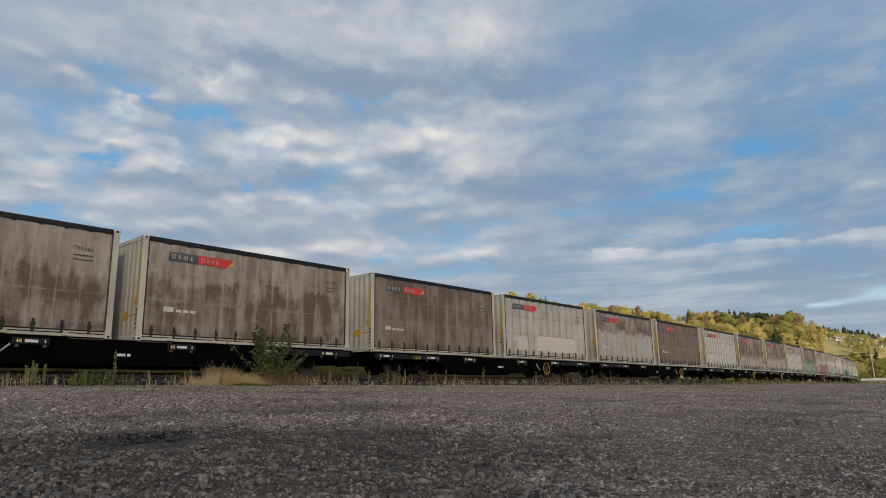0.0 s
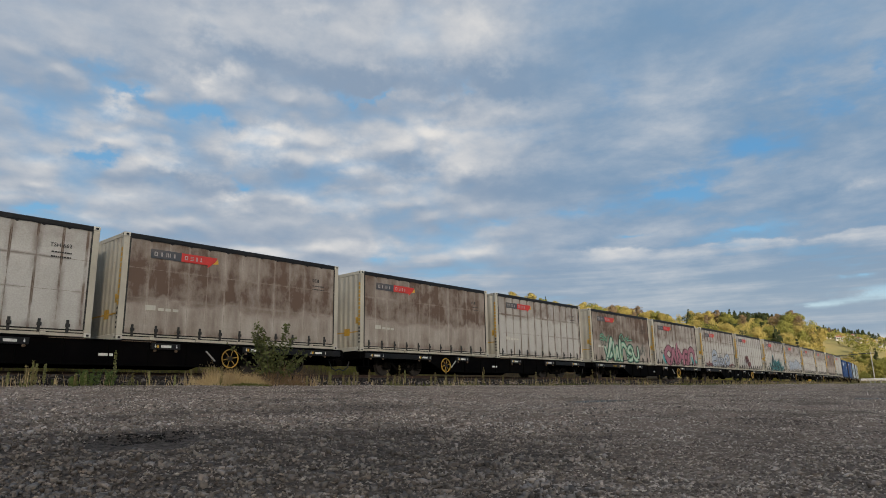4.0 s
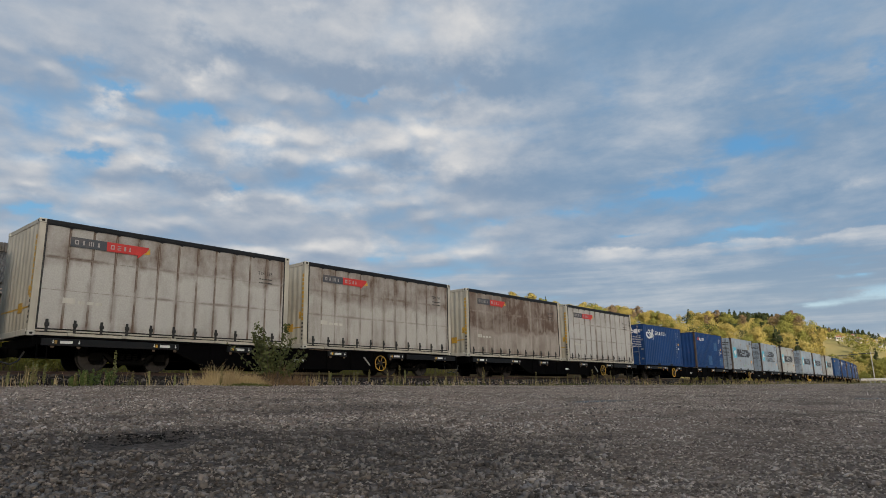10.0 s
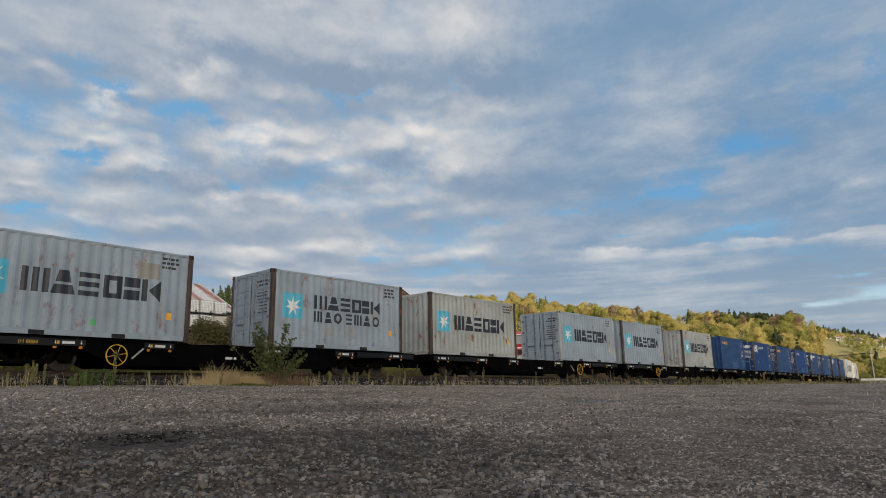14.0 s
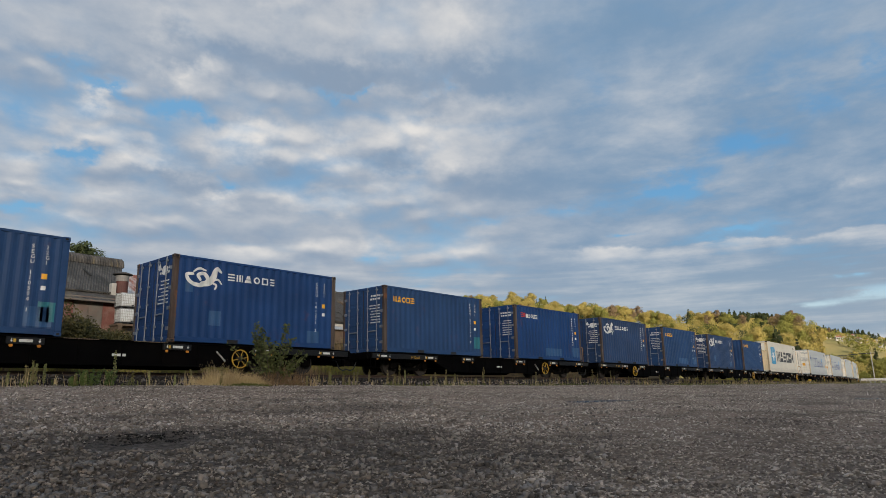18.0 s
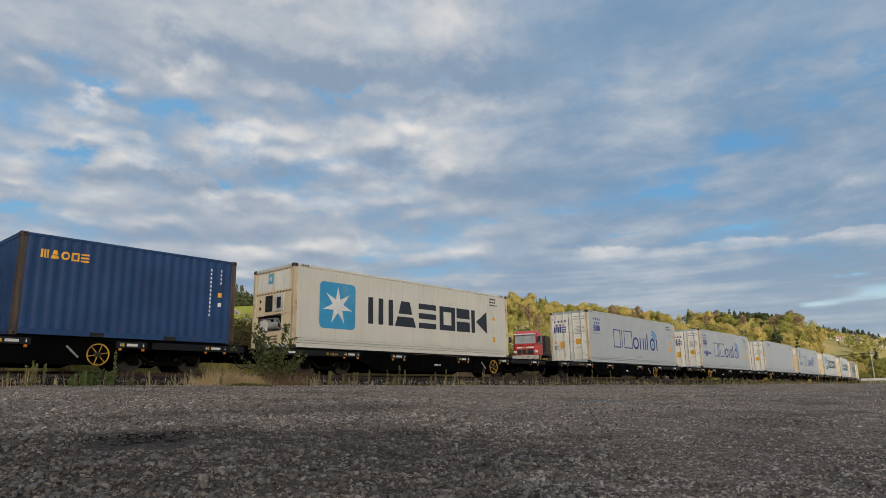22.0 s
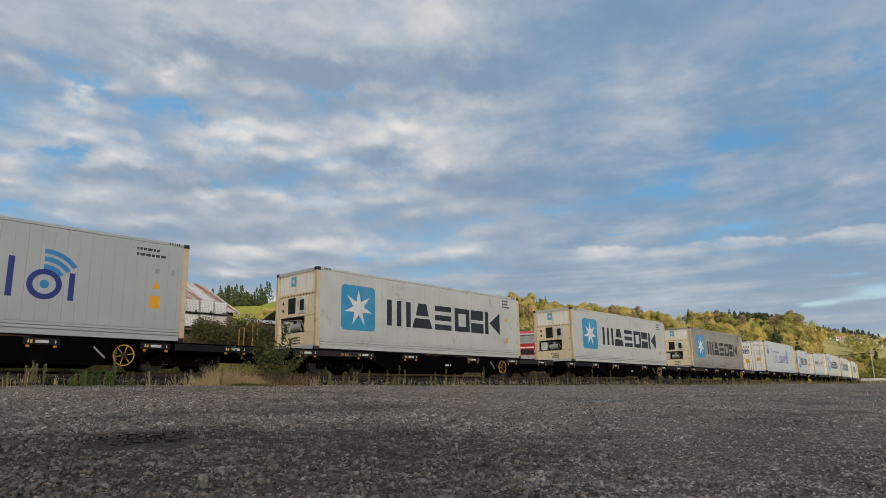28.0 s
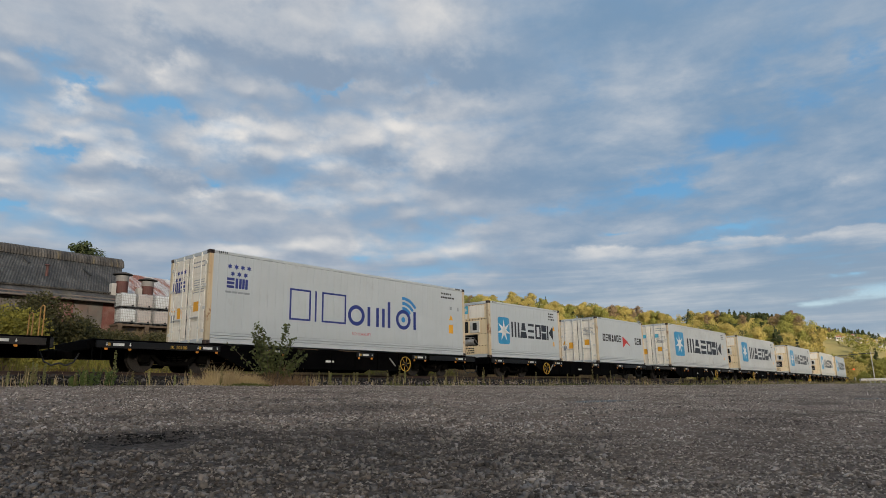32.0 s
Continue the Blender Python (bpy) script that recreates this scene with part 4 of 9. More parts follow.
    for r in rs:
        for h in hs:
            verts.append((r * math.sin(radians(h)), r * math.cos(radians(h)), 0))
    n = len(hs)
    for i in range(len(rs) - 1):
        for j in range(n - 1):
            faces.append((i * n + j, i * n + j + 1, (i + 1) * n + j + 1, (i + 1) * n + j))
    ob = mesh_object("cloud_layer", verts, faces, "cloud_layer")
    ob.location = (0, 0, CLOUD_Z)
    return tagged(ob, "broken grey and cream evening clouds over blue sky", "clouds", kind="structure")


BANK = (60.0, 83.0, 12.1, 11.5)     # the bank's rim: from heading, to heading, its elevations there
# heading, elevation, half width, half height, weight
LIGHT_HIGH = ((53.2, 30.4, 10.8, 5.0, 0.41), (44.3, 30.1, 13.3, 3.37, 0.22), (35.7, 30.9, 16.0, 2.63, 0.17), (27.1, 29.4, 11.7, 2.89, 0.22), (17.0, 27.5, 7.3, 2.43, 0.11), (28.3, 25.5, 5.5, 2.56, 0.45), (22.2, 22.1, 3.6, 1.73, 0.55), (20.6, 19.8, 6.4, 1.73, 0.3), (23.9, 19.0, 4.4, 2.4, 0.4), (33.3, 21.0, 7.2, 2.58, 0.75), (48.1, 21.7, 7.7, 3.3, 0.55), (40.5, 20.5, 5.2, 2.57, 0.45), (17.2, 17.6, 5.0, 1.69, 0.4), (26.0, 18.8, 4.5, 2.09, 0.35))
LIGHT_LOW = ((30.8, 16.3, 3.3, 1.88, 0.5), (36.9, 16.4, 5.0, 1.93, 0.45), (41.2, 16.1, 5.1, 1.95, 0.45), (45.8, 17.5, 5.2, 2.25, 0.3), (16.9, 15.1, 5.5, 1.44, 0.35), (22.6, 15.4, 6.2, 1.51, 0.3), (19.9, 13.6, 4.6, 1.21, 0.35), (33.4, 12.1, 6.2, 1.48, 0.35), (42.4, 12.6, 5.1, 1.52, 0.5), (38.1, 12.3, 4.2, 1.36, 0.35), (32.4, 9.8, 3.3, 1.03, 0.4), (51.2, 12.2, 6.7, 1.9, 0.35), (55.2, 21.5, 8.8, 4.36, 0.35), (73.1, 23.3, 10.8, 3.89, 0.2), (81.9, 14.6, 5.0, 1.88, 0.25), (50.9, 19.3, 6.0, 2.97, 0.35))
SHADE = ((41.4, 26.1, 13.8, 2.25, -0.5), (54.2, 26.0, 10.6, 2.52, -0.45), (31.6, 27.4, 12.2, 2.02, -0.35), (20.6, 24.7, 13.0, 2.19, -0.25), (36.0, 18.5, 12.3, 1.47, -0.25), (55.7, 17.5, 12.6, 3.12, -0.3), (26.8, 17.3, 10.4, 1.13, -0.3), (45.4, 19.2, 5.2, 1.49, -0.3), (59.6, 9.5, 12.8, 1.94, -0.10), (79.2, 14.1, 7.0, 1.94, -0.35), (67.0, 28.1, 13.5, 4.52, -0.25), (78.5, 18.5, 6.1, 3.83, -0.2), (70.8, 8.2, 17.3, 1.6, -0.12), (71.0, 10.8, 13.0, 1.3, 0.14))
GAPS_ONE = ((28.3, 22.7, 3.6, 1.66, -0.94), (22.7, 23.2, 4.7, 1.06, -0.59), (20.0, 18.7, 2.8, 1.33, -0.94), (31.3, 17.5, 2.3, 1.45, -0.77), (16.4, 13.8, 2.6, 0.65, -1.02), (42.3, 25.1, 5.7, 1.0, -0.59), (43.3, 11.6, 3.5, 0.99, -0.68), (51.0, 25.0, 3.3, 1.0, -0.42), (53.4, 14.5, 5.5, 1.06, -0.51), (60.3, 14.9, 9.9, 1.48, -0.7), (70.1, 16.0, 4.8, 2.09, -1.2))
GAPS_TWO = ((67.4, 15.6, 3.9, 1.07, -0.5), (75.6, 18.2, 7.7, 3.16, -0.9), (80.7, 20.1, 3.5, 3.71, -0.5), (65.5, 24.5, 12.0, 4.07, -0.3), (82.0, 6.6, 5.0, 1.25, -1.7), (78.2, 6.1, 3.4, 0.6, -1.1), (80.5, 8.0, 3.0, 0.4, -0.7), (85.0, 21.8, 3.2, 3.47, -0.5), (19.8, 25.0, 4.5, 1.4, -0.42), (16.0, 21.0, 3.5, 2.66, -0.34), (73.8, 12.2, 5.2, 0.68, -0.8), (65.1, 12.5, 5.1, 0.65, -0.8))


# ---------------------------------------------------------------- containers
# every container: origin in the middle of its base, x along the train, -y towards the yard
PITCH_C = 0.278
STEPS = ((0.0, 0.0), (0.058, 0.0), (0.140, 0.020), (0.198, 0.020))


def wave(x):
    """Depth of the corrugation at x."""
    u = x % PITCH_C
    for (a, da), (b, db) in zip(STEPS, STEPS[1:] + ((PITCH_C, 0.0),)):
        if a <= u <= b:
            return da + (db - da) * (u - a) / (b - a)
    return 0.0


def breaks(x0, x1):
    out, i = [], math.floor(x0 / PITCH_C)
    while i * PITCH_C < x1:
        out += [i * PITCH_C + a for a, _ in STEPS if x0 < i * PITCH_C + a < x1]
        i += 1
    return out


def ribbed(x0, x1, z0, z1, y=0.0, f=wave, cuts=breaks):
    """A ribbed steel sheet in the x-z plane, facing -y."""
    xs = [x0, *cuts(x0, x1), x1]
    bm = bmesh.new()
    col = [[bm.verts.new((x, y + f(x), z)) for z in (z0, z1)] for x in xs]
    for a, b in zip(col, col[1:]):
        bm.faces.new((a[0], b[0], b[1], a[1]))
    return bm


def reefer_wave(x):
    u = x % 0.305
    return 0.0 if u > 0.05 else 0.006 * (1 - abs(u - 0.025) / 0.025)


def reefer_breaks(x0, x1):
    out, i = [], math.floor(x0 / 0.305)
    while i * 0.305 < x1:
        out += [i * 0.305 + a for a in (0.0, 0.025, 0.05) if x0 < i * 0.305 + a < x1]
        i += 1
    return out


def on_side(bm, y, f=None, cuts=None, gap=0.005):
    """Lay a flat shape (x-z plane) on a side at -y, following its ribs."""
    if f:
        xs = [v.co.x for v in bm.verts]
        for x in cuts(min(xs), max(xs)):
            bmesh.ops.bisect_plane(bm, geom=bm.verts[:] + bm.edges[:] + bm.faces[:], plane_co=(x, 0, 0), plane_no=(1, 0, 0))
    for v in bm.verts:
        v.co.y += y + (f(v.co.x) if f else 0.0) - gap
    for fc in bm.faces:
        fc.normal_update()
        if fc.normal.y > 0:
            fc.normal_flip()
    return bm


def on_end(bm, x, gap=0.006):
    """Turn a flat shape (x-z plane, x from the yard side inwards) onto the left end at x."""
    for v in bm.verts:
        v.co = Vector((x - gap, v.co.x, v.co.z))
    for fc in bm.faces:
        fc.normal_update()
        if fc.normal.x > 0:
            fc.normal_flip()
    return bm


def mark(bm, kind, x0, x1, z0, z1, w):
    """One plain block of a word: bars, frames and wedges of stroke width w."""
    zm, w = (z0 + z1) / 2, min(w, (x1 - x0) * 0.42)
    v = w * 0.9
    if kind == "stem":
        rect(bm, x0, x1, z0, z1)
    elif kind == "comb":
        for x in (x0, (x0 + x1 - w) / 2, x1 - w):
            rect(bm, x, x + w, z0, z1)
    elif kind == "peak":
        q = (x1 - x0) * 0.30
        poly(bm, [(x0, z0), (x1, z0), (x1 - q * 0.45, zm - v / 2), (x0 + q * 0.45, zm - v / 2)])
        poly(bm, [(x0 + q * 0.6, zm), (x1 - q * 0.6, zm), (x1 - q, z1), (x0 + q, z1)])
    elif kind == "levels":
        for z in (z0, zm - v / 2, z1 - v):
            rect(bm, x0, x1, z, z + v)
    elif kind == "frame":
        rect(bm, x0, x0 + w, z0, z1), rect(bm, x1 - w, x1, z0, z1)
        rect(bm, x0 + w, x1 - w, z1 - v, z1), rect(bm, x0 + w, x1 - w, z0, z0 + v)
    elif kind == "steps":
        rect(bm, x0, x1, z0, zm - v * 0.3), rect(bm, x0, x1, zm + v * 0.3, z1)
    elif kind == "wedge":
        rect(bm, x0, x0 + w, z0, z1)
        poly(bm, [(x0 + w * 1.3, zm), (x1, z1), (x1, z0)])
    elif kind == "ring":
        cx, rx, rz = (x0 + x1) / 2, (x1 - x0) / 2, (z1 - z0) / 2
        vs = []
        for i in range(25):
            a = 2 * math.pi * i / 24
            vs.append([bm.verts.new((cx + (rx - q) * math.cos(a), 0, zm + (rz - q) * math.sin(a))) for q in (w, 0.0)])
        for a, b in zip(vs, vs[1:]):
            bm.faces.new((a[0], a[1], b[1], b[0]))
    return bm


def bars(x, z, h, widths, gap, split=True, first=0):
    """Plain marks that stand where a word stands: one to each letter's width."""
    bm = bmesh.new()
    for i, w in enumerate(widths):
        if w > 0:
            kind = "stem" if not split or w < h * 0.45 else ("frame", "levels", "comb", "peak", "ring")[(i + first) % 5]
            mark(bm, kind, x, x + w, z, z + h, h * 0.22)
        x += w + gap
    return bm


def fine_print(x, z, w, rows, h, pitch, seed=1):
    rng = random.Random(seed)
    bm = bmesh.new()
    for i in range(rows):
        u = x
        while u < x + w * rng.uniform(0.75, 1.0):
            l = rng.uniform(0.4, 1.3) * h * 1.6
            rect(bm, u, min(u + l, x + w), z - i * pitch - h, z - i * pitch)
            u += l + h * 0.4
    return bm


def rounded(x0, x1, z0, z1, r, n=5):
    pts = []
    for cx, cz, a0 in ((x1 - r, z1 - r, 0), (x0 + r, z1 - r, 90), (x0 + r, z0 + r, 180), (x1 - r, z0 + r, 270)):
        for i in range(n + 1):
            a = radians(a0 + 90 * i / n)
            pts.append((cx + r * math.cos(a), cz + r * math.sin(a)))
    return pts


def star(cx, cz, r, points=7, inner=0.42):
    pts = []
    for i in range(points * 2):
        a = math.pi / 2 + math.pi * i / points
        q = r if i % 2 == 0 else r * inner
        pts.append((cx + q * math.cos(a), cz + q * math.sin(a)))
    bm = bmesh.new()
    c = bm.verts.new((cx, 0, cz))
    vs = [bm.verts.new((x, 0, z)) for x, z in pts]
    for i in range(len(vs)):
        bm.faces.new((c, vs[i], vs[(i + 1) % len(vs)]))
    return bm


def hoop(cx, cz, r, t, a0=0, a1=360, n=28, bm=None):
    bm = bm or bmesh.new()
    vs = []
    for i in range(n + 1):
        a = radians(a0 + (a1 - a0) * i / n)
        vs.append([bm.verts.new((cx + q * math.cos(a), 0, cz + q * math.sin(a))) for q in (r - t, r)])
    for a, b in zip(vs, vs[1:]):
        bm.faces.new((a[0], a[1], b[1], b[0]))
    return bm


def disc(cx, cz, r, n=16, bm=None):
    bm = bm or bmesh.new()
    poly(bm, [(cx + r * math.cos(2 * math.pi * i / n), cz + r * math.sin(2 * math.pi * i / n)) for i in range(n)])
    return bm


def triangle_sign(x, z, s):
    bm = bmesh.new()
    poly(bm, [(x, z), (x + s, z), (x + s / 2, z + s * 0.9)])
    return bm


def castings(parent, L, H, W, material):
    """Eight corner castings with their slots."""
    hw, hl = W / 2, L / 2
    bm = bmesh.new()
    box(bm, -0.089, 0.089, -0.081, 0.081, -0.059, 0.059, 0.012)
    first = None
    for sx in (-1, 1):
        for sy in (-1, 1):
            for z in (0.059, H - 0.059):
                m = Matrix.Translation((sx * (hl - 0.086), sy * (hw - 0.078), z))
                if first is None:
                    first = part("corner_casting", bm, material, parent)
                    first.matrix_basis = m
                else:
                    again(first, parent, m)
    slots = bmesh.new()
    for sx in (-1, 1):
        for z in (0.059, H - 0.059):
            x = sx * (hl - 0.086)
            poly(slots, rounded(x - 0.038, x + 0.038, z - 0.028, z + 0.028, 0.02, 3), -hw - 0.007)
    for z in (0.059, H - 0.059):
        b2 = bmesh.new()
        poly(b2, rounded(-hw + 0.05, -hw + 0.11, z - 0.03, z + 0.03, 0.02, 3))
        on_end(b2, -hl - 0.002)
        me = bpy.data.meshes.new("tmp")
        b2.to_mesh(me), b2.free()
        slots.from_mesh(me)
        bpy.data.meshes.remove(me)
    part("casting_slot", slots, "dark_void", parent)


def posts(parent, L, H, W, material, w=0.16):
    hw, hl = W / 2, L / 2
    bm = bmesh.new()
    box(bm, -w / 2, w / 2, -0.06, 0.06, 0.118, H - 0.118, 0.01)
    first = part("corner_post", bm, material, parent)
    first.matrix_basis = Matrix.Translation((-hl + w / 2 + 0.004, -hw + 0.064, 0))
    for sx, sy in ((1, -1), (-1, 1), (1, 1)):
        again(first, parent, Matrix.Translation((sx * (hl - w / 2 - 0.004), sy * (hw - 0.064), 0)))


def side_rails(parent, L, H, W, bottom, top, low="bottom_rail", high="top_rail", hb=0.15, ht=0.07):
    hw, hl = W / 2, L / 2
    for sy in (-1, 1):
        y0, y1 = sorted((sy * (hw - 0.004), sy * (hw - 0.06)))
        part(low, boxes((-hl + 0.175, hl - 0.175, y0, y1, 0.03, 0.03 + hb), bevel=0.006), bottom, parent)
        part(high, boxes((-hl + 0.175, hl - 0.175, y0, y1, H - 0.012 - ht, H - 0.012), bevel=0.006), top, parent)
    for sx in (-1, 1):
        x0, x1 = sorted((sx * (hl - 0.006), sx * (hl - 0.07)))
        part("end_sill", boxes((x0, x1, -hw + 0.16, hw - 0.16, 0.02, 0.17), bevel=0.006), bottom, parent)
        part("end_header", boxes((x0, x1, -hw + 0.16, hw - 0.16, H - 0.13, H - 0.012), bevel=0.006), top, parent)


def turned_end(bm, x, far=False):
    """Turn a sheet that faces -y so that it closes the end at x and faces outwards."""
    for v in bm.verts:
        v.co = Vector((x + v.co.y, -v.co.x, v.co.z)) if not far else Vector((x - v.co.y, v.co.x, v.co.z))
    return bm


def doors(parent, L, H, W, material, bar, seal="black", gasket=True):
    """Two hinged doors on the left end, with locking bars, handles and hinges."""
    hl, hw = L / 2, W / 2
    x = -hl + 0.02
    for sy in (-1, 1):
        y0, y1 = sorted((sy * 0.012, sy * (hw - 0.125)))
        leaf = part("door", boxes((x, x + 0.05, y0, y1, 0.17, H - 0.13), bevel=0.006), material, parent)
        panel = bmesh.new()
        for i in range(5):
            z0 = 0.24 + i * (H - 0.44) / 5
            box(panel, x - 0.014, x, y0 + 0.07, y1 - 0.07, z0, z0 + (H - 0.44) / 5 - 0.09, 0.006)
        part("door_panel", panel, material, leaf)
        for k in (0.26, 0.74):
            y = y0 + (y1 - y0) * k
            part("locking_bar", rod(bmesh.new(), (x - 0.045, y, 0.06), (x - 0.045, y, H - 0.05), 0.019, n=8), bar, leaf)
            y2 = y + (0.3 if k < 0.5 else -0.3)
            part("handle", boxes((x - 0.072, x - 0.054, min(y, y2), max(y, y2), 0.82, 0.862), bevel=0.004), bar, leaf)
            br = bmesh.new()
            for z in (0.12, 0.5, 1.2, 1.75, H - 0.16):
                box(br, x - 0.062, x - 0.002, y - 0.045, y + 0.045, z - 0.03, z + 0.03, 0.005)
            part("bar_bracket", br, bar, leaf)
        for i in range(4):
            z = 0.40 + i * (H - 0.8) / 3
            y = sy * (hw - 0.10)
            part("hinge", boxes((x - 0.03, x + 0.01, min(y, y - sy * 0.16), max(y, y - sy * 0.16), z - 0.05, z + 0.05), bevel=0.005), bar, leaf)
    part("door_seal", boxes((x - 0.004, x + 0.02, -0.012, 0.012, 0.17, H - 0.13)), seal, parent)


def dry_box(L, H, W, blind, paint="blue", post="blue"):
    """A corrugated steel dry container; blind: a corrugated wall instead of doors on the left end."""
    t = thing("shipping_container", "corrugated steel shipping container on a flat wagon", "container", "containers on the train")
    hl, hw = L / 2, W / 2
    part("core", boxes((-hl + 0.09, hl - 0.09, -hw + 0.05, hw - 0.05, 0.10, H - 0.08)), "dark_void", t)
    for sy in (-1, 1):
        bm = ribbed(-hl + 0.165, hl - 0.165, 0.17, H - 0.075, -hw + 0.012)
        if sy > 0:
            bmesh.ops.rotate(bm, verts=bm.verts, matrix=Matrix.Rotation(math.pi, 3, "Z"))
        part("side_panel", bm, paint, t)
    part("end_panel", turned_end(ribbed(-hw + 0.12, hw - 0.12, 0.16, H - 0.12, 0.012), hl, True), paint, t)
    if blind:
        part("end_panel", turned_end(ribbed(-hw + 0.12, hw - 0.12, 0.16, H - 0.12, 0.012), -hl), paint, t)
    else:
        doors(t, L, H, W, paint, "bar_steel")
    roof = bmesh.new()
    box(roof, -hl + 0.08, hl - 0.08, -hw + 0.05, hw - 0.05, H - 0.06, H - 0.022)
    part("roof", roof, paint, t)
    posts(t, L, H, W, post)
    castings(t, L, H, W, post)
    side_rails(t, L, H, W, paint, paint)
    fork = bmesh.new()
    for x in (-1.0, 1.0):
        box(fork, x - 0.18, x + 0.18, -hw - 0.001, -hw + 0.05, 0.035, 0.145)
    part("forklift_pocket", fork, "dark_void", t)
    return t


def reefer_box(L, H, W, unit):
    """An insulated container with a smooth ribbed skin; unit: cooling machinery on the left end, otherwise doors."""
    t = thing("refrigerated_container", "white refrigerated container on a flat wagon", "container", "containers on the train")
    hl, hw = L / 2, W / 2
    part("core", boxes((-hl + (0.42 if unit else 0.09), hl - 0.09, -hw + 0.05, hw - 0.05, 0.10, H - 0.06)), "reefer", t)
    for sy in (-1, 1):
        bm = ribbed(-hl + 0.165, hl - 0.165, 0.36, H - 0.105, -hw + 0.014, reefer_wave, reefer_breaks)
        if sy > 0:
            bmesh.ops.rotate(bm, verts=bm.verts, matrix=Matrix.Rotation(math.pi, 3, "Z"))
        part("side_panel", bm, "reefer", t)
    lower = bmesh.new()
    box(lower, -hl + 0.17, hl - 0.17, -hw + 0.006, -hw + 0.06, 0.185, 0.26, 0.008)
    box(lower, -hl + 0.17, hl - 0.17, -hw + 0.006, -hw + 0.06, 0.272, 0.35, 0.008)
    part("kick_strip", lower, "reefer", t)
    part("end_panel", turned_end(ribbed(-hw + 0.12, hw - 0.12, 0.16, H - 0.12, 0.012, reefer_wave, reefer_breaks), hl, True), "reefer", t)
    part("roof", boxes((-hl + 0.08, hl - 0.08, -hw + 0.05, hw - 0.05, H - 0.06, H - 0.02)), "reefer", t)
    posts(t, L, H, W, "post_ochre")
    castings(t, L, H, W, "rusty")
    side_rails(t, L, H, W, "reefer", "reefer", hb=0.14, ht=0.085)
    if unit:
        machinery(t, L, H, W)
    else:
        doors(t, L, H, W, "door_cream", "unit_white")
        e = -hl + 0.02
        signs = bmesh.new()
        rect(signs, -0.72, -0.42, 1.02, 1.32), rect(signs, 0.28, 0.60, 0.86, 1.22)
        part("caution_sticker", on_end(signs, e, 0.020), "sticker_orange", t)
        part("warning_triangle", on_end(triangle_sign(0.74, 1.12, 0.26), e, 0.020), "sticker_orange", t)
        part("data_plate", on_end(boxes2d((0.74, 0.98, 0.78, 1.02)), e, 0.020), "patch_grey", t)
        part("weight_print", on_end(fine_print(-1.0, 2.0, 0.72, 6, 0.028, 0.075, 4), e, 0.020), "patch_grey", t)
        part("number_print", on_end(fine_print(-1.0, 2.58, 0.75, 2, 0.045, 0.14, 6), e, 0.020), "patch_grey", t)
    chev = bmesh.new()
    for x0 in (-hl + 0.30, hl - 0.62):
        for i in range(5):
            rect(chev, x0 + i * 0.07, x0 + i * 0.07 + 0.035, H - 0.085, H - 0.02)
    part("height_chevrons", on_side(chev, -hw), "ink", t)
    return t


def boxes2d(*rows):
    bm = bmesh.new()
    for x0, x1, z0, z1 in rows:
        rect(bm, x0, x1, z0, z1)
    return bm


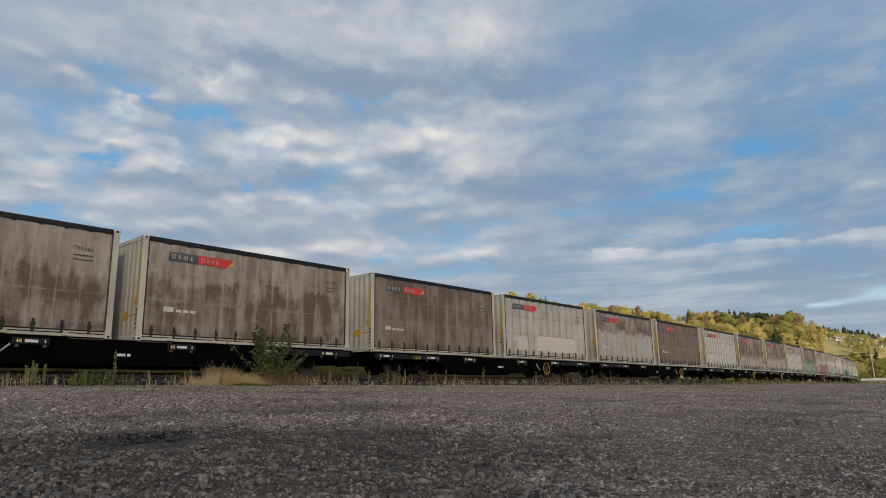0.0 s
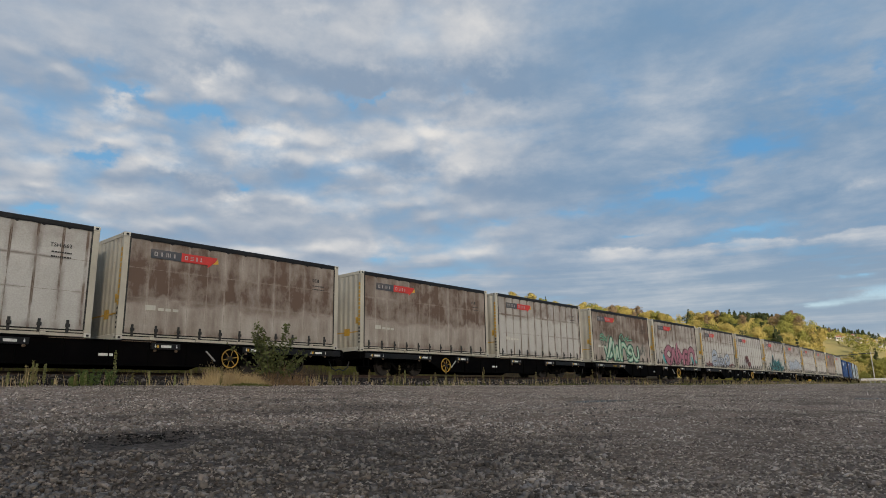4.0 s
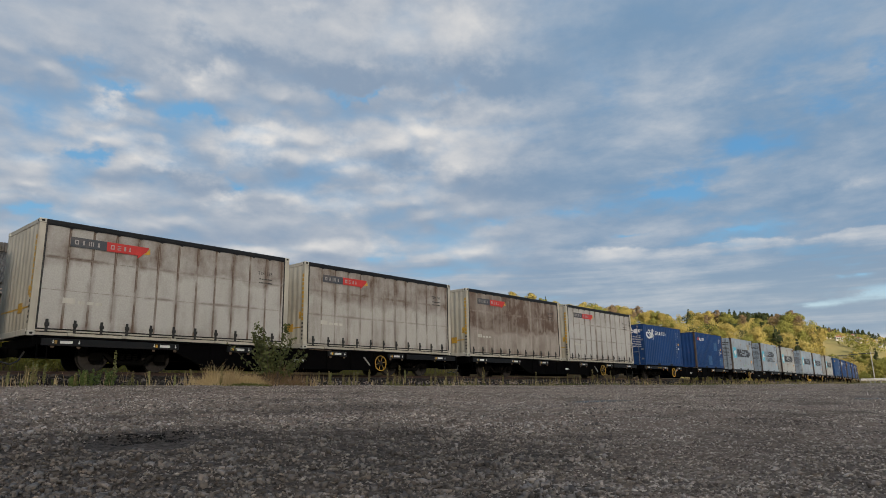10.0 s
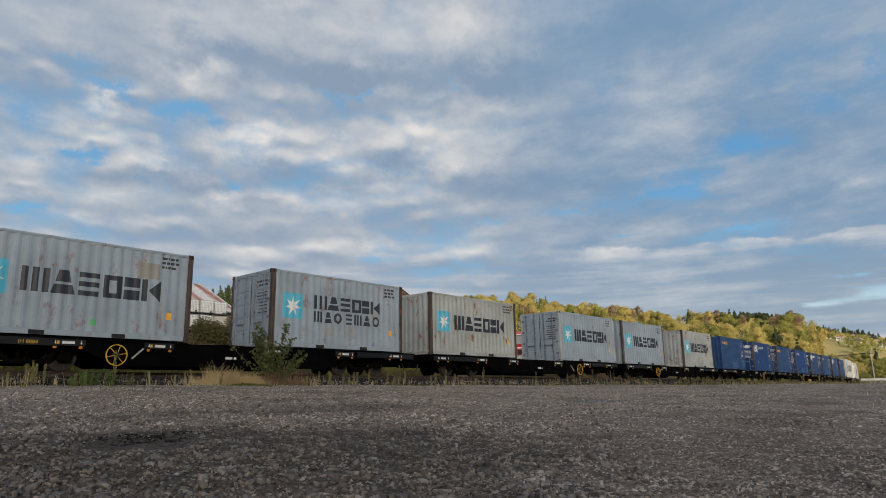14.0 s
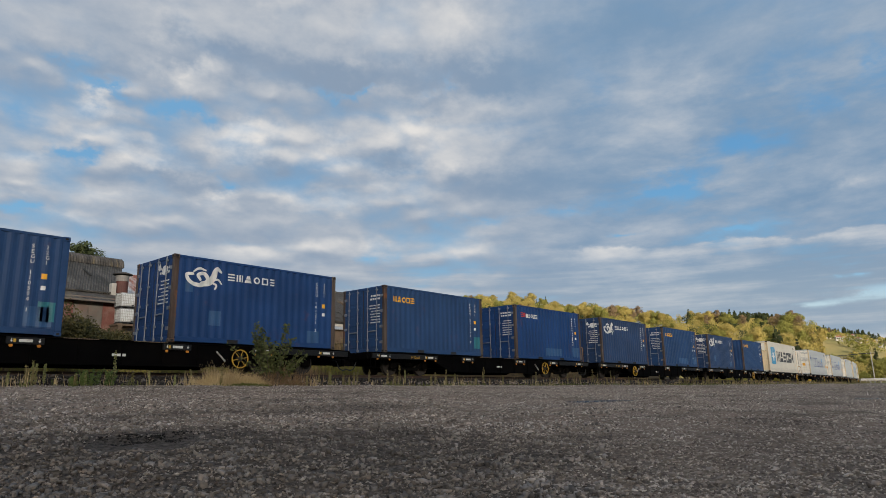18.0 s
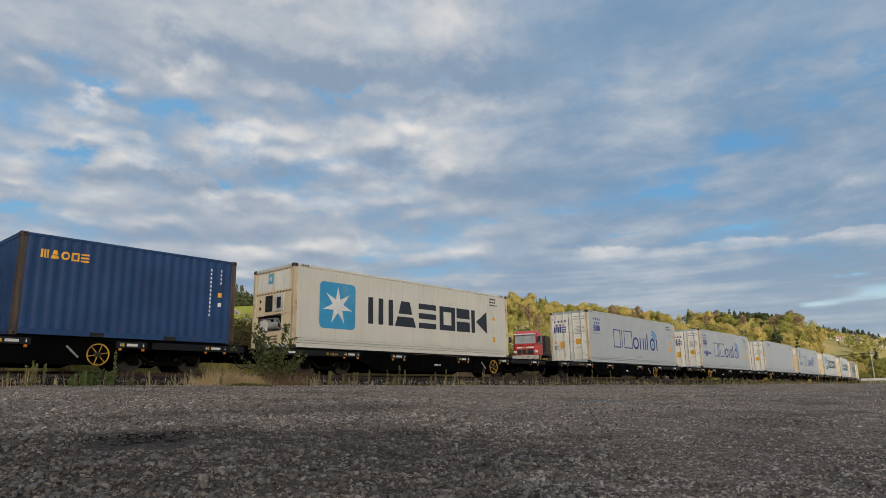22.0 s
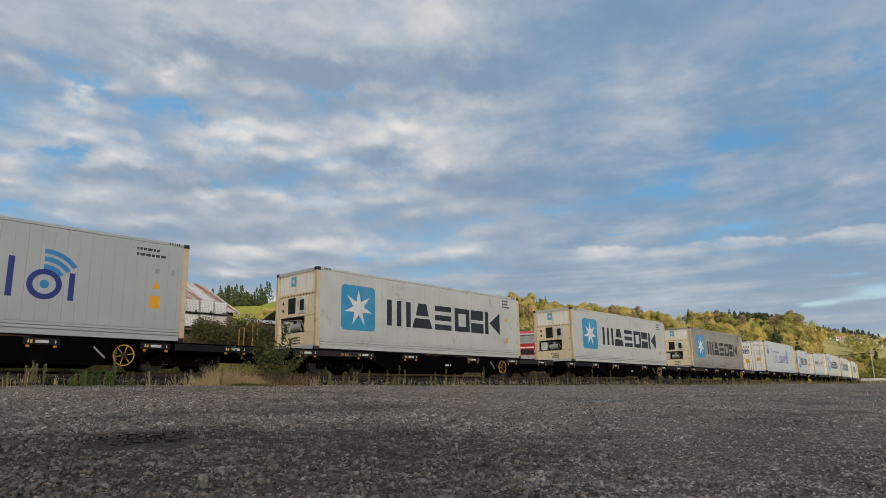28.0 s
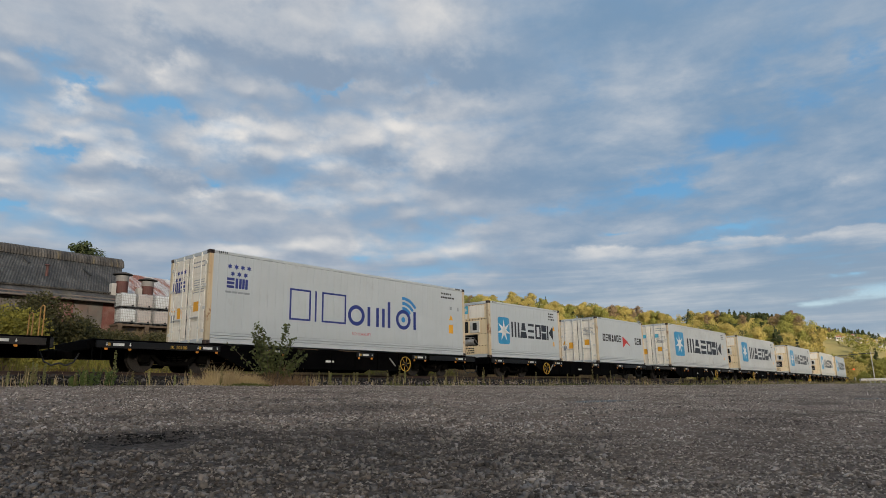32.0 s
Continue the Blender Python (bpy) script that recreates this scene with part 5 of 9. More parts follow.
def machinery(t, L, H, W):
    """The cooling unit set into the left end: a riveted cream front with openings, gauges, controller and a compressor bay."""
    hl, hw = L / 2, W / 2
    x, k = -hl + 0.03, H / 2.896
    y0, y1 = -hw + 0.14, hw - 0.14
    bay0, bay1 = 0.64 * k, 1.20 * k
    # front plates round the bay, which stands open
    part("evaporator_panel", boxes((x, x + 0.06, y0, y1, 1.98 * k, H - 0.13), bevel=0.01), "unit_cream", t)
    mid = part("control_panel", boxes((x, x + 0.06, y0, y1, bay1, 1.965 * k), bevel=0.01), "unit_cream", t)
    part("skirt_panel", boxes((x, x + 0.06, y0, y1, 0.17, bay0), bevel=0.01), "unit_cream", t)
    part("bay_cheek", boxes((x, x + 0.06, y0, -0.52, bay0 + 0.004, bay1 - 0.004), bevel=0.006), "unit_cream", t)
    part("bay_cheek", boxes((x, x + 0.06, 0.96, y1, bay0 + 0.004, bay1 - 0.004), bevel=0.006), "unit_cream", t)
    hatch = bmesh.new()
    for a0, a1, z0, z1 in ((-0.95, -0.06, 2.06, 2.70), (0.06, 0.95, 2.06, 2.70)):
        poly(hatch, rounded(a0, a1, z0 * k, z1 * k, 0.05))
    part("access_hatch", on_end(hatch, x, 0.004), "door_cream", t)
    part("condenser_opening", on_end(boxes2d((0.02, 0.46, 1.33 * k, 1.90 * k)), x, 0.005), "dark_void", mid)
    part("condenser_fan", ring(bmesh.new(), (x - 0.012, 0.24, 1.60 * k), (1, 0, 0), 0.20, 0.02, 18), "black", mid)
    part("controller_frame", boxes((x - 0.025, x + 0.01, -0.66, -0.10, 1.30 * k, 1.90 * k), bevel=0.008), "unit_white", mid)
    part("controller", boxes((x - 0.035, x + 0.01, -0.50, -0.26, 1.42 * k, 1.80 * k), bevel=0.01), "dark_void", mid)
    for z in (1.48, 1.74):
        part("gauge", on_end(disc(0.76, z * k, 0.06), x, 0.006), "dark_void", mid)
    low = part("machine_bay", boxes((x + 0.34, x + 0.38, y0, y1, 0.18, bay1)), "dark_void", t)
    part("bay_floor", boxes((x + 0.061, x + 0.34, y0, y1, bay0 - 0.08, bay0 - 0.02), bevel=0.01), "dark_void", t)
    comp = rod(bmesh.new(), (x + 0.17, -0.22, 0.84 * k), (x + 0.17, 0.30, 0.84 * k), 0.15, n=16)
    rod(comp, (x + 0.17, 0.05, 0.95 * k), (x + 0.17, 0.05, 1.12 * k), 0.07, n=10)
    part("compressor", comp, "steel", low)
    part("power_box", boxes((x + 0.08, x + 0.30, 0.50, 0.86, 0.68 * k, 1.08 * k), bevel=0.015), "unit_white", low)
    part("cable_coil", ring(ring(bmesh.new(), (x + 0.10, -0.38, 0.92 * k), (1, 0, 0), 0.17, 0.04, 18), (x + 0.14, -0.36, 0.90 * k), (1, 0, 0), 0.14, 0.04, 18), "strap", low)
    part("pipes", tube(bmesh.new(), [(x + 0.09, -0.45, 0.72 * k), (x + 0.09, -0.2, 1.08 * k), (x + 0.09, 0.3, 1.10 * k), (x + 0.09, 0.9, 1.12 * k)], 0.018), "steel", low)
    rivets = bmesh.new()
    for z in (0.62, 1.22, 1.95, 2.0, H / k - 0.16):
        for i in range(12):
            box(rivets, x - 0.012, x + 0.002, -0.98 + i * 0.178, -0.955 + i * 0.178, z * k - 0.012, z * k + 0.012)
    part("rivets", rivets, "vent_rust", t)
    part("number_print", on_end(fine_print(-0.30, 0.48, 0.5, 3, 0.05, 0.10, 3), x, 0.006), "ink", t)


CURTAIN_L = 7.66


def curtain_box():
    """A 25-foot curtain-sided rail container, closed."""
    L, H, W = CURTAIN_L, 3.0, 2.44
    t = thing("curtain_side_container", "curtain-sided rail container with a black top hem", "container", "containers on the train")
    hl, hw = L / 2, W / 2
    part("core", boxes((-hl + 0.09, hl - 0.09, -hw + 0.06, hw - 0.05, 0.10, H - 0.06)), "dark_void", t)

    def belly(x):
        return -0.010 * abs(math.sin((x + hl) * math.pi / 0.62)) - 0.004 * math.sin(x * 9.1)
    bm = bmesh.new()
    nx, zs = 120, (0.20, 0.45, 0.9, 1.5, 2.1, 2.5, 2.87)
    grid = []
    for i in range(nx + 1):
        x = -hl + 0.17 + (L - 0.34) * i / nx
        grid.append([bm.verts.new((x, -hw + 0.022 + belly(x) * (1 - 0.6 * abs(z - 1.3) / 1.5) + 0.006 * noise.noise((x * 1.7, z * 1.9, 4)), z)) for z in zs])
    for a, b in zip(grid, grid[1:]):
        for j in range(len(zs) - 1):
            bm.faces.new((a[j], b[j], b[j + 1], a[j + 1]))
    part("curtain", bm, "curtain_grey", t, smooth=True)
    for i in range(12):
        x = -hl + 0.17 + 0.60 * (i + 1)
        if x > hl - 0.3:
            break
        part("seam", on_side(boxes2d((x - 0.006, x + 0.006, 0.42, 2.76)), -hw + 0.006), "weld", t)
    for z in (1.18, 2.02):
        part("weld_line", on_side(boxes2d((-hl + 0.2, hl - 0.2, z, z + 0.008)), -hw + 0.006), "weld", t)
    hem = bmesh.new()
    n = 12
    for i in range(n):
        x0 = -hl + 0.17 + (L - 0.34) * i / n
        x1 = x0 + (L - 0.34) / n
        xm = (x0 + x1) / 2
        poly(hem, [(x0, 2.87), (x0, 2.805), (x0 + 0.06, 2.842), (xm, 2.852), (x1 - 0.06, 2.842), (x1, 2.805), (x1, 2.87)], -hw + 0.002)
    part("scalloped_hem", hem, "hem", t)
    part("top_rail", boxes((-hl + 0.172, hl - 0.172, -hw + 0.0, -hw + 0.10, 2.865, H - 0.005), bevel=0.015), "hem", t)
    part("top_rail", boxes((-hl + 0.172, hl - 0.172, hw - 0.10, hw, 2.865, H - 0.005), bevel=0.015), "hem", t)
    part("rear_curtain", boxes((-hl + 0.17, hl - 0.17, hw - 0.045, hw - 0.02, 0.2, 2.865)), "curtain_grey", t)
    part("roof", boxes((-hl + 0.08, hl - 0.08, -hw + 0.10, hw - 0.10, H - 0.05, H - 0.022)), "cream", t)
    rail = bmesh.new()
    box(rail, -hl + 0.172, hl - 0.172, -hw + 0.03, -hw + 0.09, 0.02, 0.10, 0.006)
    box(rail, -hl + 0.172, hl - 0.172, -hw + 0.012, -hw + 0.05, 0.125, 0.165, 0.006)
    part("bottom_rail", rail, "cream", t)
    part("bottom_rail", boxes((-hl + 0.172, hl - 0.172, hw - 0.09, hw - 0.03, 0.02, 0.165), bevel=0.006), "cream", t)
    pocket = None
    for i in range(5):
        x = -hl + 1.0 + i * 1.38
        if pocket is None:
            pocket = part("lashing_pocket", boxes((-0.075, 0.075, -hw - 0.004, -hw + 0.06, 0.025, 0.115), bevel=0.015), "cream", t)
            pocket.matrix_basis = Matrix.Translation((x, 0, 0))
        else:
            again(pocket, t, Matrix.Translation((x, 0, 0)))
    # dark rods drawn for the shaded gaps at the curtain's edges
    for x in (-hl + 0.19, hl - 0.19):
        part("tension_pole", rod(bmesh.new(), (x, -hw + 0.012, 0.20), (x, -hw + 0.012, 2.86), 0.022, n=8), "hem", t, "dark pole standing in for the shaded gap at the curtain's edge")
    strap = None
    for i in range(11):
        x = -hl + 0.42 + i * 0.665
        if strap is None:
            s = bmesh.new()
            box(s, -0.034, 0.034, -hw - 0.008, -hw + 0.010, 0.10, 0.43, 0.004)
            box(s, -0.056, 0.056, -hw - 0.030, -hw - 0.006, 0.25, 0.34, 0.008)
            strap = part("buckle_strap", s, "strap", t)
            strap.matrix_basis = Matrix.Translation((x, 0, 0))
        else:
            again(strap, t, Matrix.Translation((x, 0, 0)))
    part("end_panel", turned_end(ribbed(-hw + 0.12, hw - 0.12, 0.16, H - 0.12, 0.012), -hl), "cream", t)
    part("end_panel", turned_end(ribbed(-hw + 0.12, hw - 0.12, 0.16, H - 0.12, 0.012), hl, True), "cream", t)
    posts(t, L, H, W, "cream", 0.17)
    castings(t, L, H, W, "cream_shadow")
    for sx in (-1, 1):
        x0, x1 = sorted((sx * (hl - 0.006), sx * (hl - 0.07)))
        part("end_sill", boxes((x0, x1, -hw + 0.16, hw - 0.16, 0.02, 0.17), bevel=0.006), "cream_shadow", t)
        part("end_header", boxes((x0, x1, -hw + 0.16, hw - 0.16, H - 0.13, H - 0.012), bevel=0.006), "cream", t)
    # marking on the corner post and the end wall
    tape = bmesh.new()
    for i in range(11):
        rect(tape, -hw + 0.02, -hw + 0.115, 2.45 - i * 0.15, 2.56 - i * 0.15)
    part("height_marking", on_end(tape, -hl, 0.003), "tape_yellow", t)
    part("yellow_band", on_end(boxes2d((-hw + 0.14, hw - 0.14, 0.70, 0.74)), -hl + 0.012, 0.004), "tape_yellow", t)
    part("yellow_patch", on_end(boxes2d((-0.62, -0.30, 0.60, 0.86)), -hl + 0.012, 0.005), "tape_yellow", t)
    part("yellow_patch", on_end(boxes2d((-hw + 0.14, -hw + 0.28, 1.02, 1.26)), -hl + 0.012, 0.005), "tape_yellow", t)
    zebra = bmesh.new()
    for i in range(5):
        rect(zebra, -hw + 0.03, -hw + 0.10, 0.30 + i * 0.13, 0.37 + i * 0.13)
    part("post_stripes", on_end(zebra, -hl, 0.003), "ink", t)
    # brand panel: slate block, red pennant with a torn tail, pale bars
    y = -hw + 0.0
    x = -hl + 0.78
    part("brand_panel", on_side(boxes2d((x, x + 0.92, 2.36, 2.62)), y), "logo_dark", t)
    b = bmesh.new()
    poly(b, [(x + 0.92, 2.36), (x + 1.85, 2.36), (x + 2.0, 2.48), (x + 2.08, 2.62), (x + 0.92, 2.62)])
    poly(b, [(x + 1.78, 2.36), (x + 1.90, 2.39), (x + 1.74, 2.26)])
    part("brand_pennant", on_side(b, y), "logo_red", t)
    part("brand_bar", on_side(bars(x + 0.10, 2.43, 0.12, (0.10, 0.05, 0.13, 0.05, 0.0), 0.10), y, gap=0.008), "logo_pale", t)
    part("brand_bar", on_side(bars(x + 1.02, 2.43, 0.12, (0.10, 0.10, 0.05, 0.06), 0.08), y, gap=0.008), "logo_pale", t)
    yl = bmesh.new()
    poly(yl, [(x + 1.93, 2.40), (x + 2.12, 2.44), (x + 2.10, 2.60), (x + 2.02, 2.50)])
    part("brand_tail", on_side(yl, y, gap=0.0065), "tape_yellow", t)
    lab = bmesh.new()
    rect(lab, x - 0.05, x + 0.25, 0.86, 1.0)
    for i in range(3):
        rect(lab, x + 0.32 + i * 0.22, x + 0.49 + i * 0.22, 0.86, 0.94)
    part("paper_label", on_side(lab, y), "cream_shadow", t)
    part("small_print", on_side(fine_print(hl - 1.15, 2.18, 0.62, 2, 0.035, 0.12, 8), y), "ink", t)
    return t


JOINED = ("brand_bar", "emblem", "spray_tag", "word_bar", "address_bar", "signal_arcs", "round_stroke", "spring_set", "code_print", "stiffener", "fine", "print", "rivets", "scalloped_hem", "stiffener", "casting_slot", "bar_bracket", "height_chevrons", "height_marking", "post_stripes", "cross_members", "lifting_arrows",
          "paper_label", "star_row", "spray_strokes", "spray_outline", "spray_fill", "spray_halo", "door_panel", "bars", "spring_set", "code_lettering", "size_lettering", "forklift_pocket", "brake_beams",
          "caution_sticker", "access_hatch", "gauge", "round_stroke", "cage", "pallet", "paint_patch", "data_plate")


def mark_small_pieces():
    for o in scene.objects:
        if o.parent and o.type == "MESH" and any(w in o.name for w in JOINED):
            tagged(o, kind="stuff")


# ---------------------------------------------------------------- spray paint pieces
# abstract swelling strokes in a unit box: points along each stroke
SWELLS = {
    "swirl": [(0.92, 0.72), (0.66, 0.98), (0.22, 0.92), (0.08, 0.62), (0.45, 0.50), (0.90, 0.42), (0.88, 0.10), (0.45, 0.02), (0.06, 0.14)],
    "arch": [(0.04, 0.0), (0.12, 0.66), (0.40, 0.98), (0.72, 0.92), (0.88, 0.55), (0.96, 0.0)],
    "peak": [(-0.05, 0.0), (0.22, 0.42), (0.50, 1.05), (0.66, 0.50), (0.95, 0.0)],
    "zig": [(0.0, 0.92), (0.20, 0.04), (0.46, 0.70), (0.70, 0.05), (1.0, 0.98)],
    "bowl": [(0.02, 1.0), (0.08, 0.30), (0.42, 0.02), (0.80, 0.20), (0.96, 0.98)],
    "post": [(0.40, 1.05), (0.52, 0.55), (0.48, 0.0)],
    "round": [(0.5, 1.0), (0.12, 0.78), (0.06, 0.35), (0.42, 0.0), (0.86, 0.22), (0.92, 0.66), (0.5, 1.0)],
    "fork": [(0.06, 1.0), (0.18, 0.48), (0.10, 0.0), (0.18, 0.45), (0.55, 0.55), (0.96, 1.0), (0.58, 0.50), (0.98, 0.0)],
    "loop": [(0.06, 0.0), (0.10, 0.95), (0.62, 1.0), (0.80, 0.70), (0.30, 0.50), (0.70, 0.34), (0.98, 0.0)],
    "tail": [(0.0, 0.85), (0.24, 0.30), (0.60, 0.20), (0.86, 0.44), (1.12, 0.30)],
    "horn": [(0.0, 0.1), (0.30, 0.30), (0.62, 0.70), (1.0, 1.12)],
}


def glide(pts, n=5):
    """A smooth line through the points."""
    out, p = [], [pts[0], *pts, pts[-1]]
    for i in range(1, len(p) - 2):
        for j in range(n):
            u = j / n
            out.append(tuple(0.5 * (2 * p[i][c] + (p[i + 1][c] - p[i - 1][c]) * u + (2 * p[i - 1][c] - 5 * p[i][c] + 4 * p[i + 1][c] - p[i + 2][c]) * u * u
                                    + (3 * p[i][c] - p[i - 1][c] - 3 * p[i + 1][c] + p[i + 2][c]) * u ** 3) for c in (0, 1)))
    out.append(pts[-1])
    return out


def ribbon(bm, line, w, swell=0.35, lift=0.0):
    """A stroke of changing width with round ends; each piece lies a hair above the last."""
    n = len(line)

    def width(i):
        u = i / (n - 1)
        return w * (1 + swell * math.sin(math.pi * u) - swell * 0.5)
    for i in range(n - 1):
        (x0, z0), (x1, z1) = line[i], line[i + 1]
        l = math.hypot(x1 - x0, z1 - z0) or 1e-6
        nx, nz = -(z1 - z0) / l / 2, (x1 - x0) / l / 2
        a, b = width(i), width(i + 1)
        poly(bm, [(x0 + nx * a, z0 + nz * a), (x0 - nx * a, z0 - nz * a), (x1 - nx * b, z1 - nz * b), (x1 + nx * b, z1 + nz * b)], -lift - 0.00004 * i)
        r = b / 2
        poly(bm, [(x1 + r * math.cos(0.7854 * k), z1 + r * math.sin(0.7854 * k)) for k in range(8)], -lift - 0.00004 * i - 0.00002)
    r = width(0) / 2
    poly(bm, [(line[0][0] + r * math.cos(0.7854 * k), line[0][1] + r * math.sin(0.7854 * k)) for k in range(8)], -lift - 0.00004 * n)


def lay(t, name, bm, y, gap, material):
    for v in bm.verts:
        v.co.y += y - gap
    part(name, bm, material, t)


def spray_piece(t, y, rows, layers, seed=1, shine=None):
    """Swelling strokes painted over one another; rows: stroke, x from, x to, z from, z to, width; layers: paint and extra width, from the back."""
    rng = random.Random(seed)
    x_left = -CURTAIN_L / 2 + 0.05
    for i, (kind, x0, x1, z0, z1, w) in enumerate(rows):
        flip, tilt = rng.random() < 0.5, rng.uniform(-0.22, 0.22)
        if kind in ("tail", "horn", "peak"):
            flip, tilt = False, 0.0
        wide, x0 = (x1 - x0) * 1.15, x0 - (x1 - x0) * 0.07
        line = glide([(x_left + x0 + wide * (1 - a if flip else a) + tilt * (b - 0.5), z0 + (z1 - z0) * b) for a, b in SWELLS[kind]])
        for j, (paint, more) in enumerate(layers):
            bm = bmesh.new()
            ribbon(bm, line, max(0.03, w + more))
            lay(t, "spray_fill" if j == len(layers) - 1 else "spray_outline", bm, y, 0.004 + 0.0022 * (len(layers) * (i % 4) + j), paint)
        if shine:
            bm = bmesh.new()
            for _ in range(5):
                k = rng.randrange(2, len(line) - 2)
                (px, pz), (qx, qz) = line[k], line[k + 1]
                ox, oz = rng.uniform(-0.3, 0.3) * w, rng.uniform(-0.3, 0.3) * w
                ribbon(bm, [(px + ox, pz + oz), (qx + ox, qz + oz), (qx + ox + (qx - px), qz + oz + (qz - pz))], 0.022, 0.3, 0.0002 * _)
            lay(t, "spray_strokes", bm, y, 0.0045 + 0.0022 * len(layers) * (i % 4 + 1) - 0.0012, shine)


def spray_line(t, y, pts, w, paint, lift=0.0):
    bm = bmesh.new()
    ribbon(bm, glide([(-CURTAIN_L / 2 + 0.05 + x, z) for x, z in pts]), w, 0.5)
    lay(t, "spray_stroke", bm, y, 0.006 + lift, paint)


def scribble(t, y, x, z, w, h, material, seed):
    """A loose hand-drawn tag, as thin crossing strokes."""
    rng = random.Random(seed)
    bm = bmesh.new()
    px, pz = x, z + h / 2
    for i in range(16):
        qx, qz = x + w * (i + 1) / 16 + rng.uniform(-0.06, 0.06), z + rng.uniform(0, h)
        d = Vector((qx - px, qz - pz))
        nrm = Vector((-d.y, d.x)).normalized() * 0.014
        poly(bm, [(px + nrm.x, pz + nrm.y), (px - nrm.x, pz - nrm.y), (qx - nrm.x, qz - nrm.y), (qx + nrm.x, qz + nrm.y)])
        px, pz = qx, qz
    part("spray_tag", on_side(bm, y, gap=0.006), material, t)


# ---------------------------------------------------------------- wagons
def wheelset(parent, x):
    bm = bmesh.new()
    rod(bm, (0, -0.72, 0), (0, 0.72, 0), 0.07, n=10)
    for sy in (-1, 1):
        y = sy * 0.5335
        rod(bm, (0, y - 0.05, 0), (0, y + 0.05, 0), 0.395, n=26)
        rod(bm, (0, y - sy * 0.065, 0), (0, y - sy * 0.045, 0), 0.42, n=26)
        rod(bm, (0, y + 0.05 * sy, 0), (0, y + 0.11 * sy, 0), 0.14, 0.12, n=12)
        ring(bm, (0, y + 0.05 * sy, 0), (0, 1, 0), 0.392, 0.05, 26, 0.03)
        for i in range(6):
            a = i * math.pi / 3
            rod(bm, (0.11 * math.cos(a), y + 0.052 * sy, 0.11 * math.sin(a)), (0.33 * math.cos(a), y + 0.052 * sy, 0.33 * math.sin(a)), 0.016, n=5)
    ob = part("wheelset", bm, "wheel", parent)
    ob.location = (x, 0, 0)
    return ob


def bogie(parent, x):
    bm = bmesh.new()
    box(bm, -0.16, 0.16, -0.78, 0.78, 0.10, 0.26, 0.03)
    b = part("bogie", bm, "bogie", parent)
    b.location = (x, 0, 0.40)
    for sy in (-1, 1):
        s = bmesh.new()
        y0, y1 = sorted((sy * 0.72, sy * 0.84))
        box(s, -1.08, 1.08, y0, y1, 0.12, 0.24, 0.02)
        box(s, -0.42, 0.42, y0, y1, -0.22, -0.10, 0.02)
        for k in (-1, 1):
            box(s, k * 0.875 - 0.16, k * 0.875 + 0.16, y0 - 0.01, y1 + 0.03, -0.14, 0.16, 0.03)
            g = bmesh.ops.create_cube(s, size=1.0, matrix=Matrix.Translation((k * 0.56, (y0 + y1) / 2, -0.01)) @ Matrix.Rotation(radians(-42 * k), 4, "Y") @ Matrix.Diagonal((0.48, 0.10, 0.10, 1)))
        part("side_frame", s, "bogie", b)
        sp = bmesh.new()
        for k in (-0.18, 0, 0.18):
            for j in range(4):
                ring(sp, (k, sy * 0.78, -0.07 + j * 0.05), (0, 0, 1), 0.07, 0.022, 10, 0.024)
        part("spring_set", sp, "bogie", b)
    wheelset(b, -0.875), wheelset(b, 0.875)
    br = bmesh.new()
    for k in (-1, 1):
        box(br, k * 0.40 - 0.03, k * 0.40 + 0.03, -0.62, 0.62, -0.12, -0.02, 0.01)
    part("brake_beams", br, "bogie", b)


WAGON_L = 16.05


